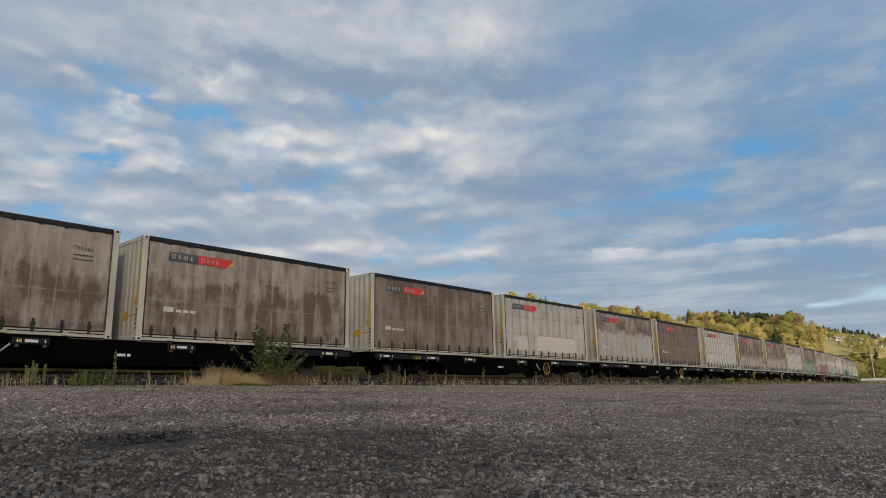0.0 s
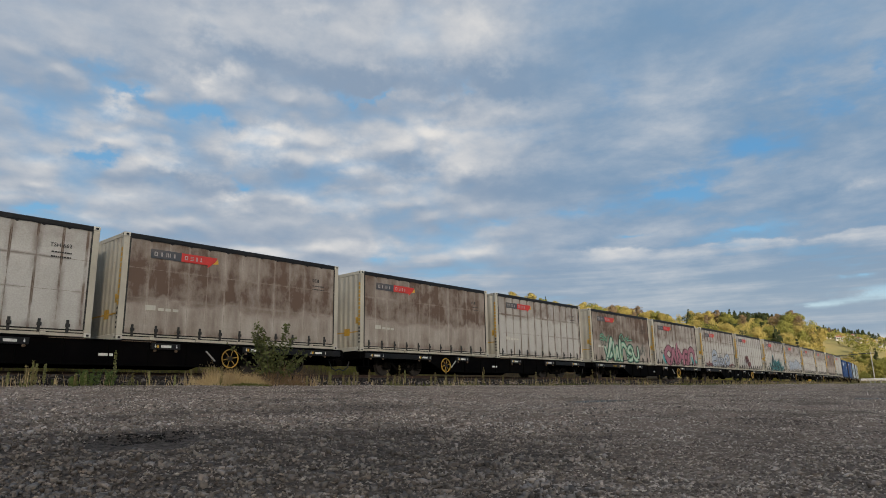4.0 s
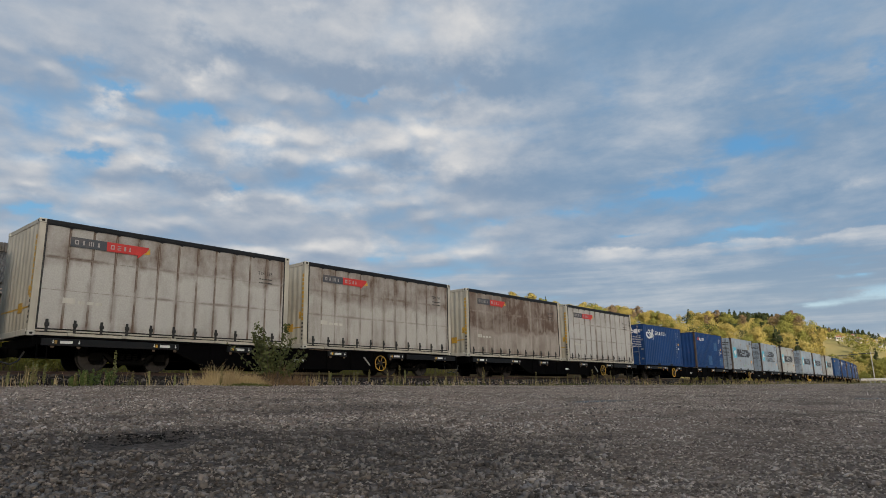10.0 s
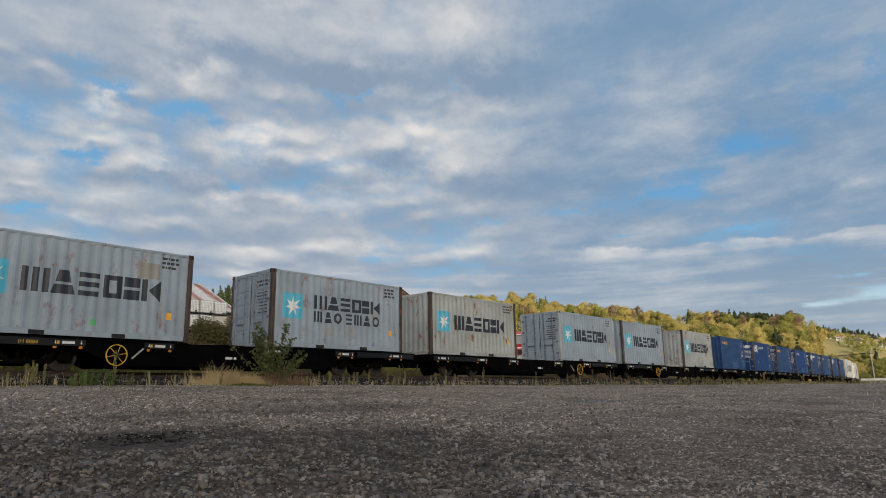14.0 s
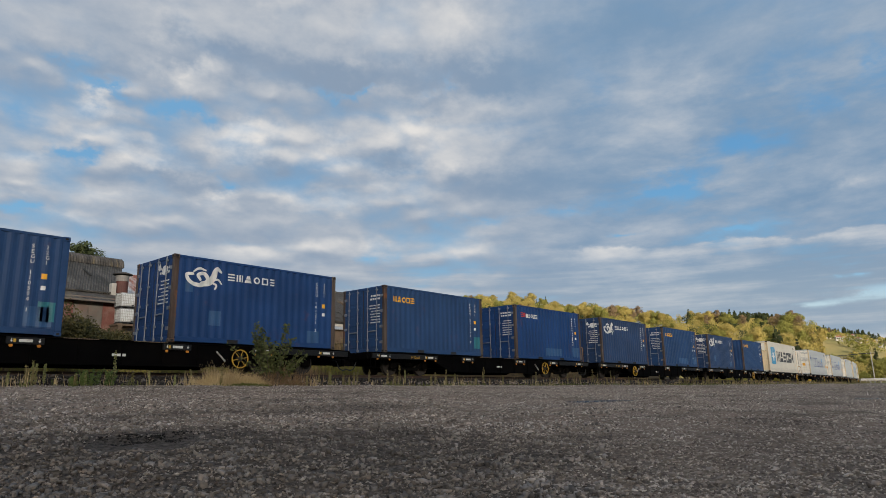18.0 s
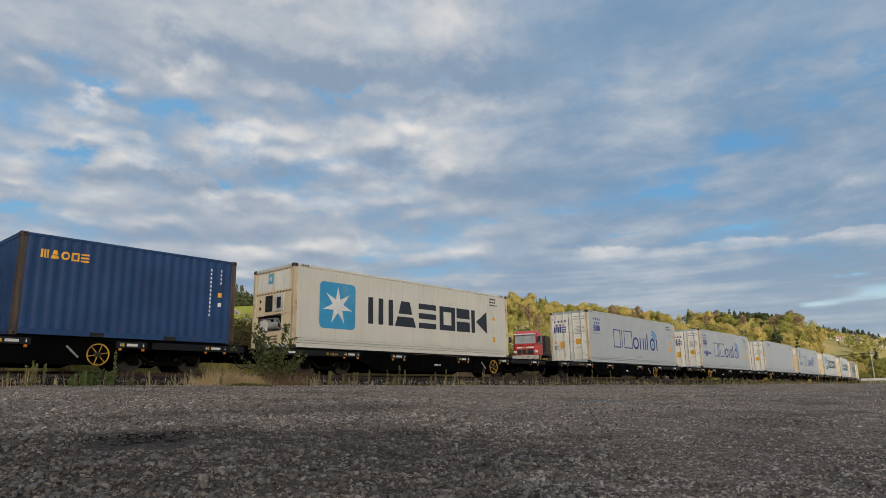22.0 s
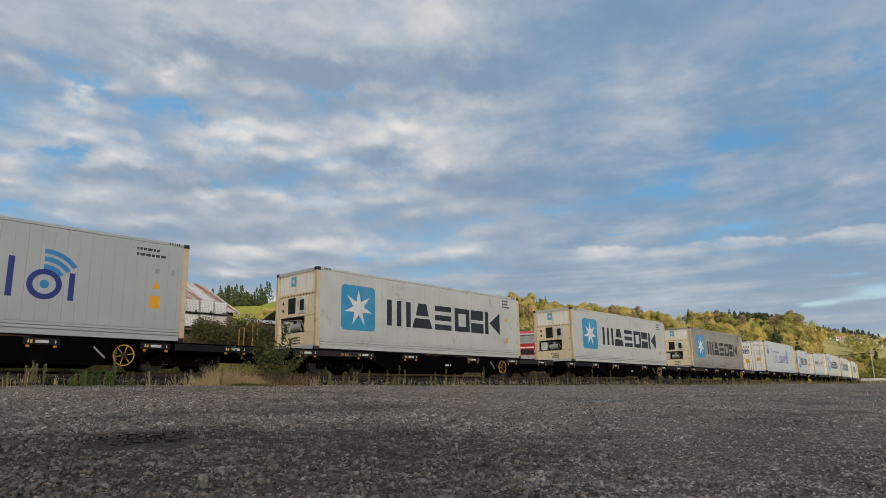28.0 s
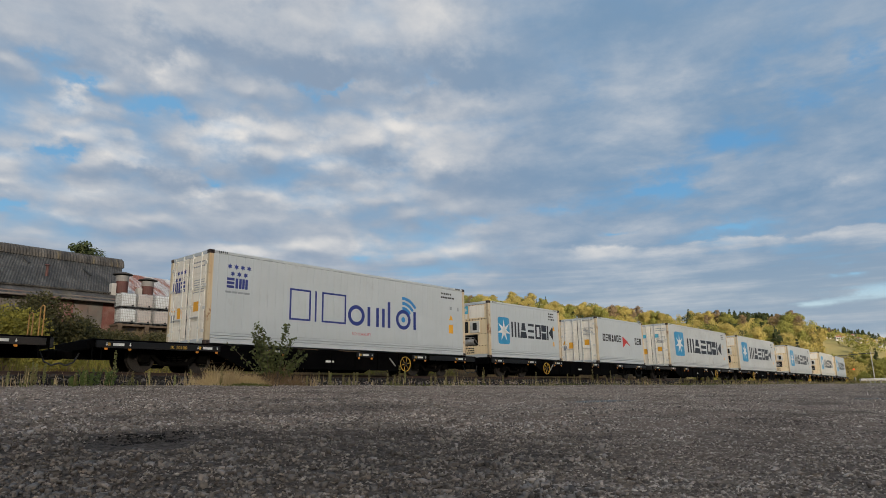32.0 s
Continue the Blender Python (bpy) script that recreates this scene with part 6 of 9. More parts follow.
def flat_wagon(hand=1):
    """A container flat: sills, fish-belly girders, end platforms, two bogies, couplers, hand brake wheel, marker plates."""
    t = thing("container_flat_wagon", "black steel container flat wagon on two bogies", "wagon", "wagons of the train")
    d, hl = DECK - RAIL_TOP, WAGON_L / 2
    for sy in (-1, 1):
        y0, y1 = sorted((sy * 1.17, sy * 1.05))
        bm = bmesh.new()
        prof = [(-hl, d - 0.015), (-hl, d - 0.20), (-4.5, d - 0.24), (-3.5, 0.16), (3.5, 0.16), (4.5, d - 0.24), (hl, d - 0.20), (hl, d - 0.015)]
        f = bm.faces.new([bm.verts.new((x, y0, z)) for x, z in prof])
        ext = bmesh.ops.extrude_face_region(bm, geom=[f])
        bmesh.ops.translate(bm, verts=[v for v in ext["geom"] if isinstance(v, bmesh.types.BMVert)], vec=(0, y1 - y0, 0))
        bmesh.ops.recalc_face_normals(bm, faces=bm.faces)
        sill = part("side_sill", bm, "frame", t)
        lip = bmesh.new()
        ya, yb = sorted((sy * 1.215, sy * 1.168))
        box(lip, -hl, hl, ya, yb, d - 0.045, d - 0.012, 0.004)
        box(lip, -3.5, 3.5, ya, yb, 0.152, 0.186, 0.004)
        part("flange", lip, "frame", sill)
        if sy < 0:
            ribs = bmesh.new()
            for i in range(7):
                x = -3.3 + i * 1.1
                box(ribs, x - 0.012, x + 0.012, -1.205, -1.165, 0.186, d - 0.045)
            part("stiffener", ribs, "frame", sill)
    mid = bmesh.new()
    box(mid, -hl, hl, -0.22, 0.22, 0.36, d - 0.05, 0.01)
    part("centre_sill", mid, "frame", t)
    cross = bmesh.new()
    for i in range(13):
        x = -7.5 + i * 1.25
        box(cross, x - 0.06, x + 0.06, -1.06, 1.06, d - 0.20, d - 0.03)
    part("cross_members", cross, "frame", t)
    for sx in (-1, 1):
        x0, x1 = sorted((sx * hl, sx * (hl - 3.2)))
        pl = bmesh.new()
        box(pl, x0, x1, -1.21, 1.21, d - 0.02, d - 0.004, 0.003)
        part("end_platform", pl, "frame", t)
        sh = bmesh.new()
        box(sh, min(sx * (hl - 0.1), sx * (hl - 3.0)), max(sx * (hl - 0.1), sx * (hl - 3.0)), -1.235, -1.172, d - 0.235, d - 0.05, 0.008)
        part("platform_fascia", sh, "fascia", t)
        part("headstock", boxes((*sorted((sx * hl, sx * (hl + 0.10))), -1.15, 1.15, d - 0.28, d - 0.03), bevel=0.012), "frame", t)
        c = bmesh.new()
        box(c, *sorted((sx * (hl + 0.05), sx * (hl + 0.38))), -0.09, 0.09, 0.36, 0.56, 0.02)
        box(c, *sorted((sx * (hl + 0.30), sx * (hl + 0.50))), -0.17, 0.15, 0.33, 0.60, 0.035)
        part("coupler", c, "bogie", t)
        h = tube(bmesh.new(), [(sx * (hl + 0.02), -0.45, 0.50), (sx * (hl + 0.14), -0.46, 0.25), (sx * (hl + 0.32), -0.46, 0.16), (sx * (hl + 0.50), -0.45, 0.22)], 0.022, 6)
        part("brake_hose", h, "rubber", t)
        st = tube(bmesh.new(), [(sx * (hl - 0.25), -1.20, d - 0.20), (sx * (hl - 0.25), -1.22, 0.30), (sx * (hl - 0.02), -1.22, 0.30), (sx * (hl - 0.02), -1.20, d - 0.20)], 0.016, 6)
        part("step", st, "frame", t)
        bogie(t, sx * 5.55)
    y = -1.238
    spots = (-7.35, -4.75, -2.35, 1.55, 4.45, 6.95)
    for i, x in enumerate(spots):
        part("marker_bracket", boxes((x - 0.42, x + 0.42, -1.236, -1.16, d - 0.225, d - 0.055), bevel=0.006), "fascia", t)
        part("marker_plate", on_side(boxes2d((x - 0.15, x + 0.15, d - 0.175, d - 0.105)), y, gap=0.003), "plate", t)
        ar = bmesh.new()
        for s in (-1, 1):
            ax = x + s * 0.31
            rect(ar, ax - 0.010, ax + 0.010, d - 0.14, d - 0.09)
            poly(ar, [(ax - 0.032, d - 0.14), (ax + 0.032, d - 0.14), (ax, d - 0.185)])
        part("tan_tab", on_side(boxes2d((x - 0.275, x - 0.215, d - 0.185, d - 0.10)), y, gap=0.003), "tape_yellow", t)
        part("lifting_arrows", on_side(ar, y, gap=0.003), "plate", t)
        for s in (-1, 1):
            tb = bmesh.new()
            box(tb, x + s * 0.31 - 0.045, x + s * 0.31 + 0.045, -1.226, -1.20, d - 0.295, d - 0.225, 0.02)
            part("lashing_lug", tb, "orange", t)
    part("deck_print", on_side(fine_print(-1.5, d - 0.014, 1.1, 1, 0.026, 0.06, 3), -1.216), "timber", t)
    part("deck_print", on_side(fine_print(0.3, d - 0.014, 1.1, 1, 0.026, 0.06, 4), -1.216), "timber", t)
    part("number_plate_bar", on_side(boxes2d((-0.25, 0.12, 0.40, 0.47)), -1.168, gap=0.004), "plate", t)
    tr = rod(bmesh.new(), (hand * -1.2, -0.75, 0.42), (hand * -2.3, -0.75, 0.42), 0.17, n=12)
    part("air_reservoir", tr, "bogie", t)
    hb = bmesh.new()
    wx, wz = hand * 3.55, 0.42
    ring(hb, (wx, -1.30, wz), (0, 1, 0), 0.285, 0.024, 28, 0.026)
    spokes = bmesh.new()
    for i in range(6):
        a = i * math.pi / 3 + 0.2
        rod(spokes, (wx, -1.30, wz), (wx + 0.265 * math.cos(a), -1.30, wz + 0.265 * math.sin(a)), 0.011, n=6)
    wheel = part("hand_brake_wheel", hb, "yellow", t)
    tagged(part("wheel_spokes", spokes, "yellow", wheel), kind="stuff")
    part("hub", rod(bmesh.new(), (wx, -1.335, wz), (wx, -1.06, wz), 0.075, n=14), "frame_brown", wheel)
    lev = bmesh.new()
    rod(lev, (wx - hand * 0.75, -1.20, 0.62), (wx - hand * 0.45, -1.20, 0.34), 0.025)
    part("brake_lever", lev, "steel", t)
    return t

ground()
permanent_way()
gravel()
puddles()
CLOUDS = cloud_layer()


# ---------------------------------------------------------------- the train
MOVING = []        # (thing, place along the train, base level, off)
SKIN = {"side_panel", "end_panel", "door", "door_panel", "roof", "bottom_rail", "top_rail", "end_sill", "end_header", "kick_strip", "curtain", "rear_curtain"}


def repaint(t, names, material):
    for o in t.children_recursive:
        if o.name.split(".")[0] in names and o.material_slots:
            o.material_slots[0].link = "OBJECT"
            o.material_slots[0].material = M[material]


def set_on(t, u, base):
    MOVING.append((t, u, base))


def star_panel(t, y, x, z, s, f=None, cuts=None, w=1.0, material="light_blue"):
    """A rounded blue square with a white seven-pointed star."""
    bm = bmesh.new()
    poly(bm, rounded(x, x + s * w, z, z + s, s * 0.11))
    part("star_panel", on_side(bm, y, f, cuts, 0.004), material, t)
    part("star", on_side(star(x + s * w / 2, z + s * 0.5, s * 0.42, 7, 0.36), y, f, cuts, 0.008), "logo_white", t)


def curtain_train():
    base = curtain_box()
    tones = ("brown", "brown", "soot", "washed", "tide", "film", "clean", "tan", "tan", "pale", "tan", "grey", "pale", "clean", "pale", "pale", "pale", "grey", "tan", "clean")
    codes = {0: "TSH 562", 1: "TSH 590", 3: "TSH 222", 5: "TSH 344", 6: "TSH 662", 9: "TSH 291", 10: "TSH 1233", 11: "TSH 859", 12: "TSH 207", 13: "TSH 1274", 14: "TSH 778", 15: "TSH 385", 16: "TSH 575", 17: "TSH 711", 18: "TSH 887", 19: "TSH 1071"}
    words = dict(brown="brown with road grime", film="evenly brown with road film", soot="dark brown and streaked", tide="brown above and cream below", tan="tan-brown and streaked", grey="streaked grey-brown", washed="grey with white wiped patches", pale="pale grey with brown streaks", clean="off-white and lightly stained")
    y = -1.22
    made = []
    for i in range(20):
        t = copy_thing(base, Matrix()) if i else base
        made.append(t)
    for i, t in enumerate(made):
        wagon, second = (i // 2) - 1, i % 2
        u = -222.3 + 17.03 * wagon + (0.50 if not second else 8.80) + CURTAIN_L / 2 - 0.10
        tone = tones[i]
        repaint(t, {"curtain", "rear_curtain"}, "curtain_" + tone)
        tagged(t, "curtain-sided container, curtain %s, black top hem" % words[tone])
        if i in codes:
            part("code_lettering", on_side(moved(lettering(codes[i], 0.11, None), CURTAIN_L / 2 - 1.2, 0, 2.30), y), "ink", t)
        else:
            part("code_lettering", on_side(bars(CURTAIN_L / 2 - 1.15, 2.30, 0.11, (0.07, 0.07, 0.07), 0.03), y), "ink", t)
        set_on(t, u, DECK)
    g = made
    x0 = -CURTAIN_L / 2 + 0.05
    # spray paint rolled over with white
    for a, b, c, d in ((1.05, 1.90, 0.42, 1.08), (2.75, 6.35, 0.40, 1.16)):
        bm, rim = bmesh.new(), []
        for i in range(72):
            ang = 2 * math.pi * i / 72
            ca, sa = math.cos(ang), math.sin(ang)
            q = 1 / max(abs(ca), abs(sa)) ** 0.86 * (1 + 0.06 * noise.noise((ca * 3 + a, sa * 3, 2)))
            rim.append((x0 + (a + b) / 2 + (b - a) / 2 * ca * q, (c + d) / 2 + (d - c) / 2 * sa * q))
        poly(bm, rim)
        part("painted_patch", on_side(bm, y), "painted_out", g[3])
    # green piece on the tan curtain
    pale_green = (("spray_dark_green", 0.15), ("spray_green", 0.02), ("spray_mint", -0.08))
    spray_piece(g[10], y, (("tail", 1.55, 2.40, 0.30, 0.95, 0.24), ("peak", 1.75, 2.75, 0.22, 1.30, 0.24), ("zig", 2.45, 3.25, 0.22, 1.22, 0.22), ("post", 3.05, 3.55, 0.22, 1.30, 0.22), ("arch", 3.45, 4.25, 0.22, 1.15, 0.22), ("swirl", 4.30, 4.95, 0.22, 1.05, 0.20), ("bowl", 4.95, 5.70, 0.25, 1.0, 0.20)), pale_green, 3, "spray_lime")
    spray_piece(g[10], y, (("swirl", 0.95, 1.35, 1.28, 1.62, 0.05), ("zig", 1.35, 1.85, 1.22, 1.60, 0.05), ("arch", 3.35, 3.70, 1.38, 1.72, 0.07), ("zig", 3.75, 4.45, 1.36, 1.66, 0.06), ("tail", 4.4, 4.9, 1.36, 1.60, 0.05)), (("spray_dark_green", 0.05), ("spray_green", 0.0)), 5)
    scribble(g[10], y, x0 + 5.9, 0.5, 1.0, 0.8, "spray_dark_green", 7)
    scribble(g[10], y, x0 + 1.0, 0.95, 0.9, 0.35, "spray_dark_green", 8)
    # plum and rose piece with a teal cloud
    spray_piece(g[11], y, (("tail", 1.30, 2.0, 0.20, 0.75, 0.22), ("tail", 6.3, 7.0, 0.20, 0.75, 0.20)), (("spray_teal", 0.0),), 8)
    spray_piece(g[11], y, (("round", 1.65, 2.75, 0.30, 1.25, 0.36), ("peak", 2.55, 3.45, 0.22, 1.05, 0.28), ("post", 3.25, 3.95, 0.25, 1.40, 0.30), ("fork", 3.80, 4.85, 0.25, 1.10, 0.26), ("swirl", 4.80, 5.70, 0.25, 1.10, 0.26), ("arch", 5.60, 6.80, 0.25, 1.25, 0.28)), (("spray_plum", 0.12), ("spray_pink", 0.0)), 9, "spray_rose")
    scribble(g[11], y, x0 + 0.85, 0.72, 0.65, 0.35, "spray_black", 10)
    # silver piece over maroon
    spray_piece(g[12], y, (("tail", 0.62, 1.45, 0.22, 0.40, 0.14), ("tail", 1.15, 2.1, 0.22, 0.55, 0.18), ("tail", 5.6, 6.6, 0.22, 0.60, 0.14)), (("spray_maroon", 0.0),), 13)
    spray_piece(g[12], y, (("swirl", 1.95, 2.95, 0.30, 1.28, 0.28), ("zig", 2.95, 3.85, 0.22, 1.05, 0.16), ("round", 3.80, 4.25, 0.30, 0.85, 0.15), ("horn", 4.15, 5.0, 0.25, 0.95, 0.18), ("bowl", 4.55, 5.15, 0.25, 0.80, 0.14), ("round", 5.15, 5.85, 0.40, 1.12, 0.24)), (("spray_black", 0.09), ("spray_silver", 0.0)), 12, "logo_white")
    # a long-legged maroon figure
    spray_piece(g[13], y, (("arch", 2.25, 3.05, 0.72, 1.10, 0.20), ("tail", 2.75, 3.45, 0.22, 1.05, 0.24)), (("spray_plum", 0.05), ("spray_maroon", 0.0)), 15)
    spray_line(g[13], y, [(1.62, 0.30), (1.85, 0.62), (2.30, 0.80), (2.55, 1.15), (3.0, 1.22)], 0.035, "spray_plum", 0.018)
    spray_line(g[13], y, [(2.10, 0.26), (2.30, 0.62), (2.75, 0.88), (3.15, 0.72)], 0.03, "spray_plum", 0.018)
    spray_line(g[13], y, [(2.70, 0.85), (2.80, 0.45), (3.05, 0.26)], 0.03, "spray_plum", 0.018)
    spray_line(g[13], y, [(3.40, 0.25), (3.62, 0.42), (3.85, 0.25), (3.65, 0.22)], 0.03, "spray_plum", 0.018)
    # black spiked piece with a teal edge
    spray_piece(g[14], y, (("tail", 1.60, 2.6, 0.22, 0.85, 0.22), ("peak", 2.15, 3.40, 0.22, 1.35, 0.26), ("loop", 3.05, 3.75, 0.22, 0.92, 0.22), ("zig", 3.60, 4.40, 0.22, 1.05, 0.18), ("round", 4.30, 4.95, 0.30, 0.95, 0.20), ("horn", 4.55, 5.15, 0.28, 1.15, 0.22), ("fork", 4.95, 5.80, 0.22, 0.95, 0.20), ("tail", 5.45, 6.55, 0.22, 0.85, 0.18)), (("spray_black", 0.13), ("spray_teal", 0.06), ("spray_black", -0.035)), 16, "spray_silver")
    scribble(g[14], y, x0 + 0.6, 0.36, 1.0, 0.22, "spray_black", 17)
    # silver bubble shapes
    bubble = (("spray_black", 0.07), ("spray_silver", 0.0))
    spray_piece(g[15], y, (("round", 1.42, 2.05, 0.45, 1.12, 0.34), ("round", 1.82, 2.32, 0.55, 1.15, 0.30), ("post", 1.12, 1.42, 0.78, 0.95, 0.18), ("round", 2.58, 3.15, 0.45, 1.02, 0.32), ("round", 2.98, 3.48, 0.55, 1.05, 0.28), ("post", 2.36, 2.64, 0.76, 0.92, 0.16)), bubble, 18)
    spray_piece(g[15], y, (("round", 3.90, 4.45, 0.62, 1.15, 0.36), ("loop", 4.55, 5.20, 0.55, 1.25, 0.34), ("arch", 5.20, 5.85, 0.58, 1.10, 0.30), ("post", 5.75, 6.15, 0.60, 1.08, 0.28), ("zig", 6.20, 6.85, 0.60, 1.08, 0.26)), bubble, 19)
    scribble(g[15], y, x0 + 0.55, 0.98, 0.5, 0.2, "spray_black", 20)
    scribble(g[15], y, x0 + 0.62, 0.78, 0.4, 0.16, "spray_black", 21)


# a six-letter word as plain blocks: kind, from, to, in its own units (7.2 long)
WORD_BLOCKS = (("comb", 0.0, 1.30), ("peak", 1.38, 2.58), ("levels", 2.74, 3.78), ("frame", 4.0, 5.0), ("steps", 5.1, 5.98), ("wedge", 6.1, 7.2))


def dry_train():
    L, H, W = 6.058, 2.591, 2.438
    y = -W / 2 + 0.012
    hl = L / 2
    protos = {}

    def get(blind):
        if blind not in protos:
            protos[blind] = [dry_box(L, H, W, blind), False]
        p = protos[blind]
        if not p[1]:
            p[1] = True
            return p[0]
        return None

    def side(t, name, bm, material, gap=0.005):
        part(name, on_side(bm, y, wave, breaks, gap), material, t)

    def common(t, ink, code):
        if code:
            side(t, "code_lettering", moved(vertical_text(code, 0.10, 0.135), hl - 0.88, 0, 2.3), ink)
            side(t, "size_lettering", moved(vertical_text("22G1", 0.10, 0.135), hl - 0.55, 0, 2.3), ink)
        else:
            side(t, "code_lettering", boxes2d(*[(hl - 0.86, hl - 0.82, 2.20 - 0.125 * i, 2.275 - 0.125 * i) for i in range(12)]), ink)
            side(t, "size_lettering", boxes2d(*[(hl - 0.53, hl - 0.49, 2.20 - 0.125 * i, 2.275 - 0.125 * i) for i in range(4)]), ink)
        side(t, "height_sticker", boxes2d((hl - 0.59, hl - 0.46, 1.42, 1.56)), "sticker_orange")
        side(t, "data_plate", boxes2d((hl - 0.58, hl - 0.47, 1.14, 1.25)), ink)

    def horse(t, blind):
        # a curling emblem as plain swirls and strokes
        q = -hl
        strokes = (((0.62, 2.06), (0.42, 2.02), (0.55, 1.80), (0.90, 1.74), (1.10, 1.92), (0.98, 2.10), (0.78, 2.04), (0.86, 1.90)), 0.10), \
                  (((0.90, 1.78), (1.14, 1.84), (1.28, 2.02), (1.34, 2.24)), 0.17), (((1.30, 2.22), (1.40, 2.30), (1.54, 2.20)), 0.09), \
                  (((1.24, 1.92), (1.44, 1.96), (1.56, 1.84)), 0.055), (((1.20, 1.86), (1.38, 1.78), (1.34, 1.66)), 0.055), (((0.62, 2.12), (0.80, 2.24), (1.02, 2.20)), 0.06)
        for i, (pts, w) in enumerate(strokes):
            b = bmesh.new()
            ribbon(b, glide([(q + x, z) for x, z in pts], 4), w, 0.4)
            side(t, "emblem_stroke", b, "logo_white", 0.005 + 0.003 * i)
        if not blind:
            e = bmesh.new()
            poly(e, [(-0.92, 2.16), (-0.80, 2.30), (-0.60, 2.28), (-0.52, 2.16), (-0.62, 2.02), (-0.80, 1.98)])
            poly(e, [(-0.50, 2.20), (-0.40, 2.38), (-0.28, 2.28), (-0.34, 2.16)])
            part("door_emblem", on_end(e, -hl + 0.006, 0.02), "logo_white", t)
        side(t, "brand_bar", bars(-hl + 1.78, 1.98, 0.22, (0.24, 0.22, 0.26, 0.24, 0.24, 0.18), 0.065, True, 1), "logo_white")

    def seaco(t, red):
        if red:
            side(t, "brand_mark", bars(-hl + 0.50, 2.02, 0.22, (0.20, 0.17), 0.03, True, 1), "logo_red")
            side(t, "brand_bar", bars(-hl + 0.95, 2.00, 0.20, (0.15, 0.17, 0.17, 0.16, 0.17), 0.035, True, 2), "logo_white")
        else:
            side(t, "brand_bar", bars(-hl + 0.50, 1.98, 0.22, (0.19, 0.21, 0.21, 0.19, 0.21), 0.04, True, 2), "sticker_orange")

    def patches(t, rows, material):
        side(t, "paint_patch", boxes2d(*rows), material, 0.003)

    def word(t, z, h, x0, x1):
        x, k = -hl + x0, (x1 - x0) / 7.2
        for kind, a, b in WORD_BLOCKS:
            side(t, "letter_block", mark(bmesh.new(), kind, x + a * k, x + b * k, z, z + h, 0.24 * h), "navy_ink")

    def door_print(t, ink, seed):
        e = -hl + 0.006
        part("door_print", on_end(fine_print(-0.98, 2.25, 0.62, 2, 0.07, 0.13, seed), e, 0.004), ink, t)
        part("door_print", on_end(fine_print(-0.98, 1.85, 0.62, 7, 0.04, 0.11, seed + 1), e, 0.004), ink, t)

    # (place, blind left end, paint, post, kind, code)
    rows = ((-67.95, False, "blue", "blue", "horse", "CXDU 204687 1"), (-59.18, True, "blue", "rusty", "seaco_red", "GESU 104131 2"),
            (-50.82, False, "grey", "rusty", "star", ""), (-42.0, False, "grey", "rusty", "star2", ""), (-34.33, True, "grey_rust", "rusty", "star", ""),
            (-24.4, False, "grey", "grey_rust", "star", ""), (-17.3, True, "grey", "rusty", "star", ""), (-7.9, True, "grey_rust", "rusty", "star", ""),
            (0.25, True, "blue_b", "blue_b", "seaco", "SEGU 110594 1"), (9.15, False, "blue", "rusty", "horse", "CXDU 181271 5"), (17.6, False, "blue_b", "rusty", "seaco", "SEGU 211246 8"),
            (26.2, False, "blue", "rusty", "seaco_red", ""), (34.6, False, "blue_c", "rusty", "horse", ""), (43.2, False, "blue_b", "rusty", "seaco", "SEGU 122842 0"),
            (51.75, False, "blue_c", "rusty", "horse", "CXDU 200609 2"), (60.5, True, "blue_b", "rusty", "seaco", ""))
    words = dict(blue="deep blue", blue_b="faded blue", blue_c="navy blue", grey="pale grey", grey_rust="rust-streaked pale grey")
    made = []
    for u, blind, *rest in rows:
        t = get(blind)
        if t is None:
            t = copy_thing(protos[blind][0], Matrix())
        made.append(t)
    for i, (t, (u, blind, paint, post, kind, code)) in enumerate(zip(made, rows)):
        repaint(t, SKIN, paint)
        repaint(t, {"corner_post", "corner_casting"}, post)
        tagged(t, "twenty-foot %s corrugated steel container on a flat wagon" % words[paint])
        white = paint.startswith("blue")
        if white:
            common(t, "logo_white", code)
        if kind == "horse":
            horse(t, blind)
        elif kind.startswith("seaco"):
            seaco(t, kind == "seaco_red")
        else:
            star_panel(t, y, -hl + 0.46, 0.98, 0.86, wave, breaks, 0.95)
            if kind == "star2":
                word(t, 1.38, 0.48, 1.76, 4.86)
                side(t, "second_word_bar", bars(-hl + 1.76, 0.92, 0.38, (0.36, 0.32, 0.36, 0.0, 0.28, 0.36, 0.34, 0.34), 0.10, True, 2), "navy_ink")
                patches(t, ((-hl + 4.35, -hl + 4.9, 0.95, 1.55), (-hl + 3.1, -hl + 3.7, 0.42, 0.88), (-hl + 2.1, -hl + 2.7, 0.48, 0.86)), "patch_grey")
            else:
                word(t, 1.10, 0.62, 1.56, 5.12)
            side(t, "code_print", fine_print(hl - 0.95, 2.42, 0.5, 3, 0.07, 0.13, i), "ink")
            side(t, "lower_sticker", boxes2d((hl - 0.75, hl - 0.58, 0.62, 0.82)), "sticker_orange")
            if i == 2:
                patches(t, ((hl - 1.65, hl - 1.0, 1.75, 2.2),), "reefer_dirty")
                side(t, "green_dot", disc(-hl + 3.35, 0.42, 0.09), "sticker_green")
        if not blind:
            door_print(t, "logo_white" if white else "ink", i)
        if i == 1:
            patches(t, ((hl - 2.0, hl - 1.35, 1.35, 1.95), (hl - 0.9, hl - 0.1, 0.25, 0.85), (hl - 3.4, hl - 2.7, 0.25, 0.95)), "blue_patch")
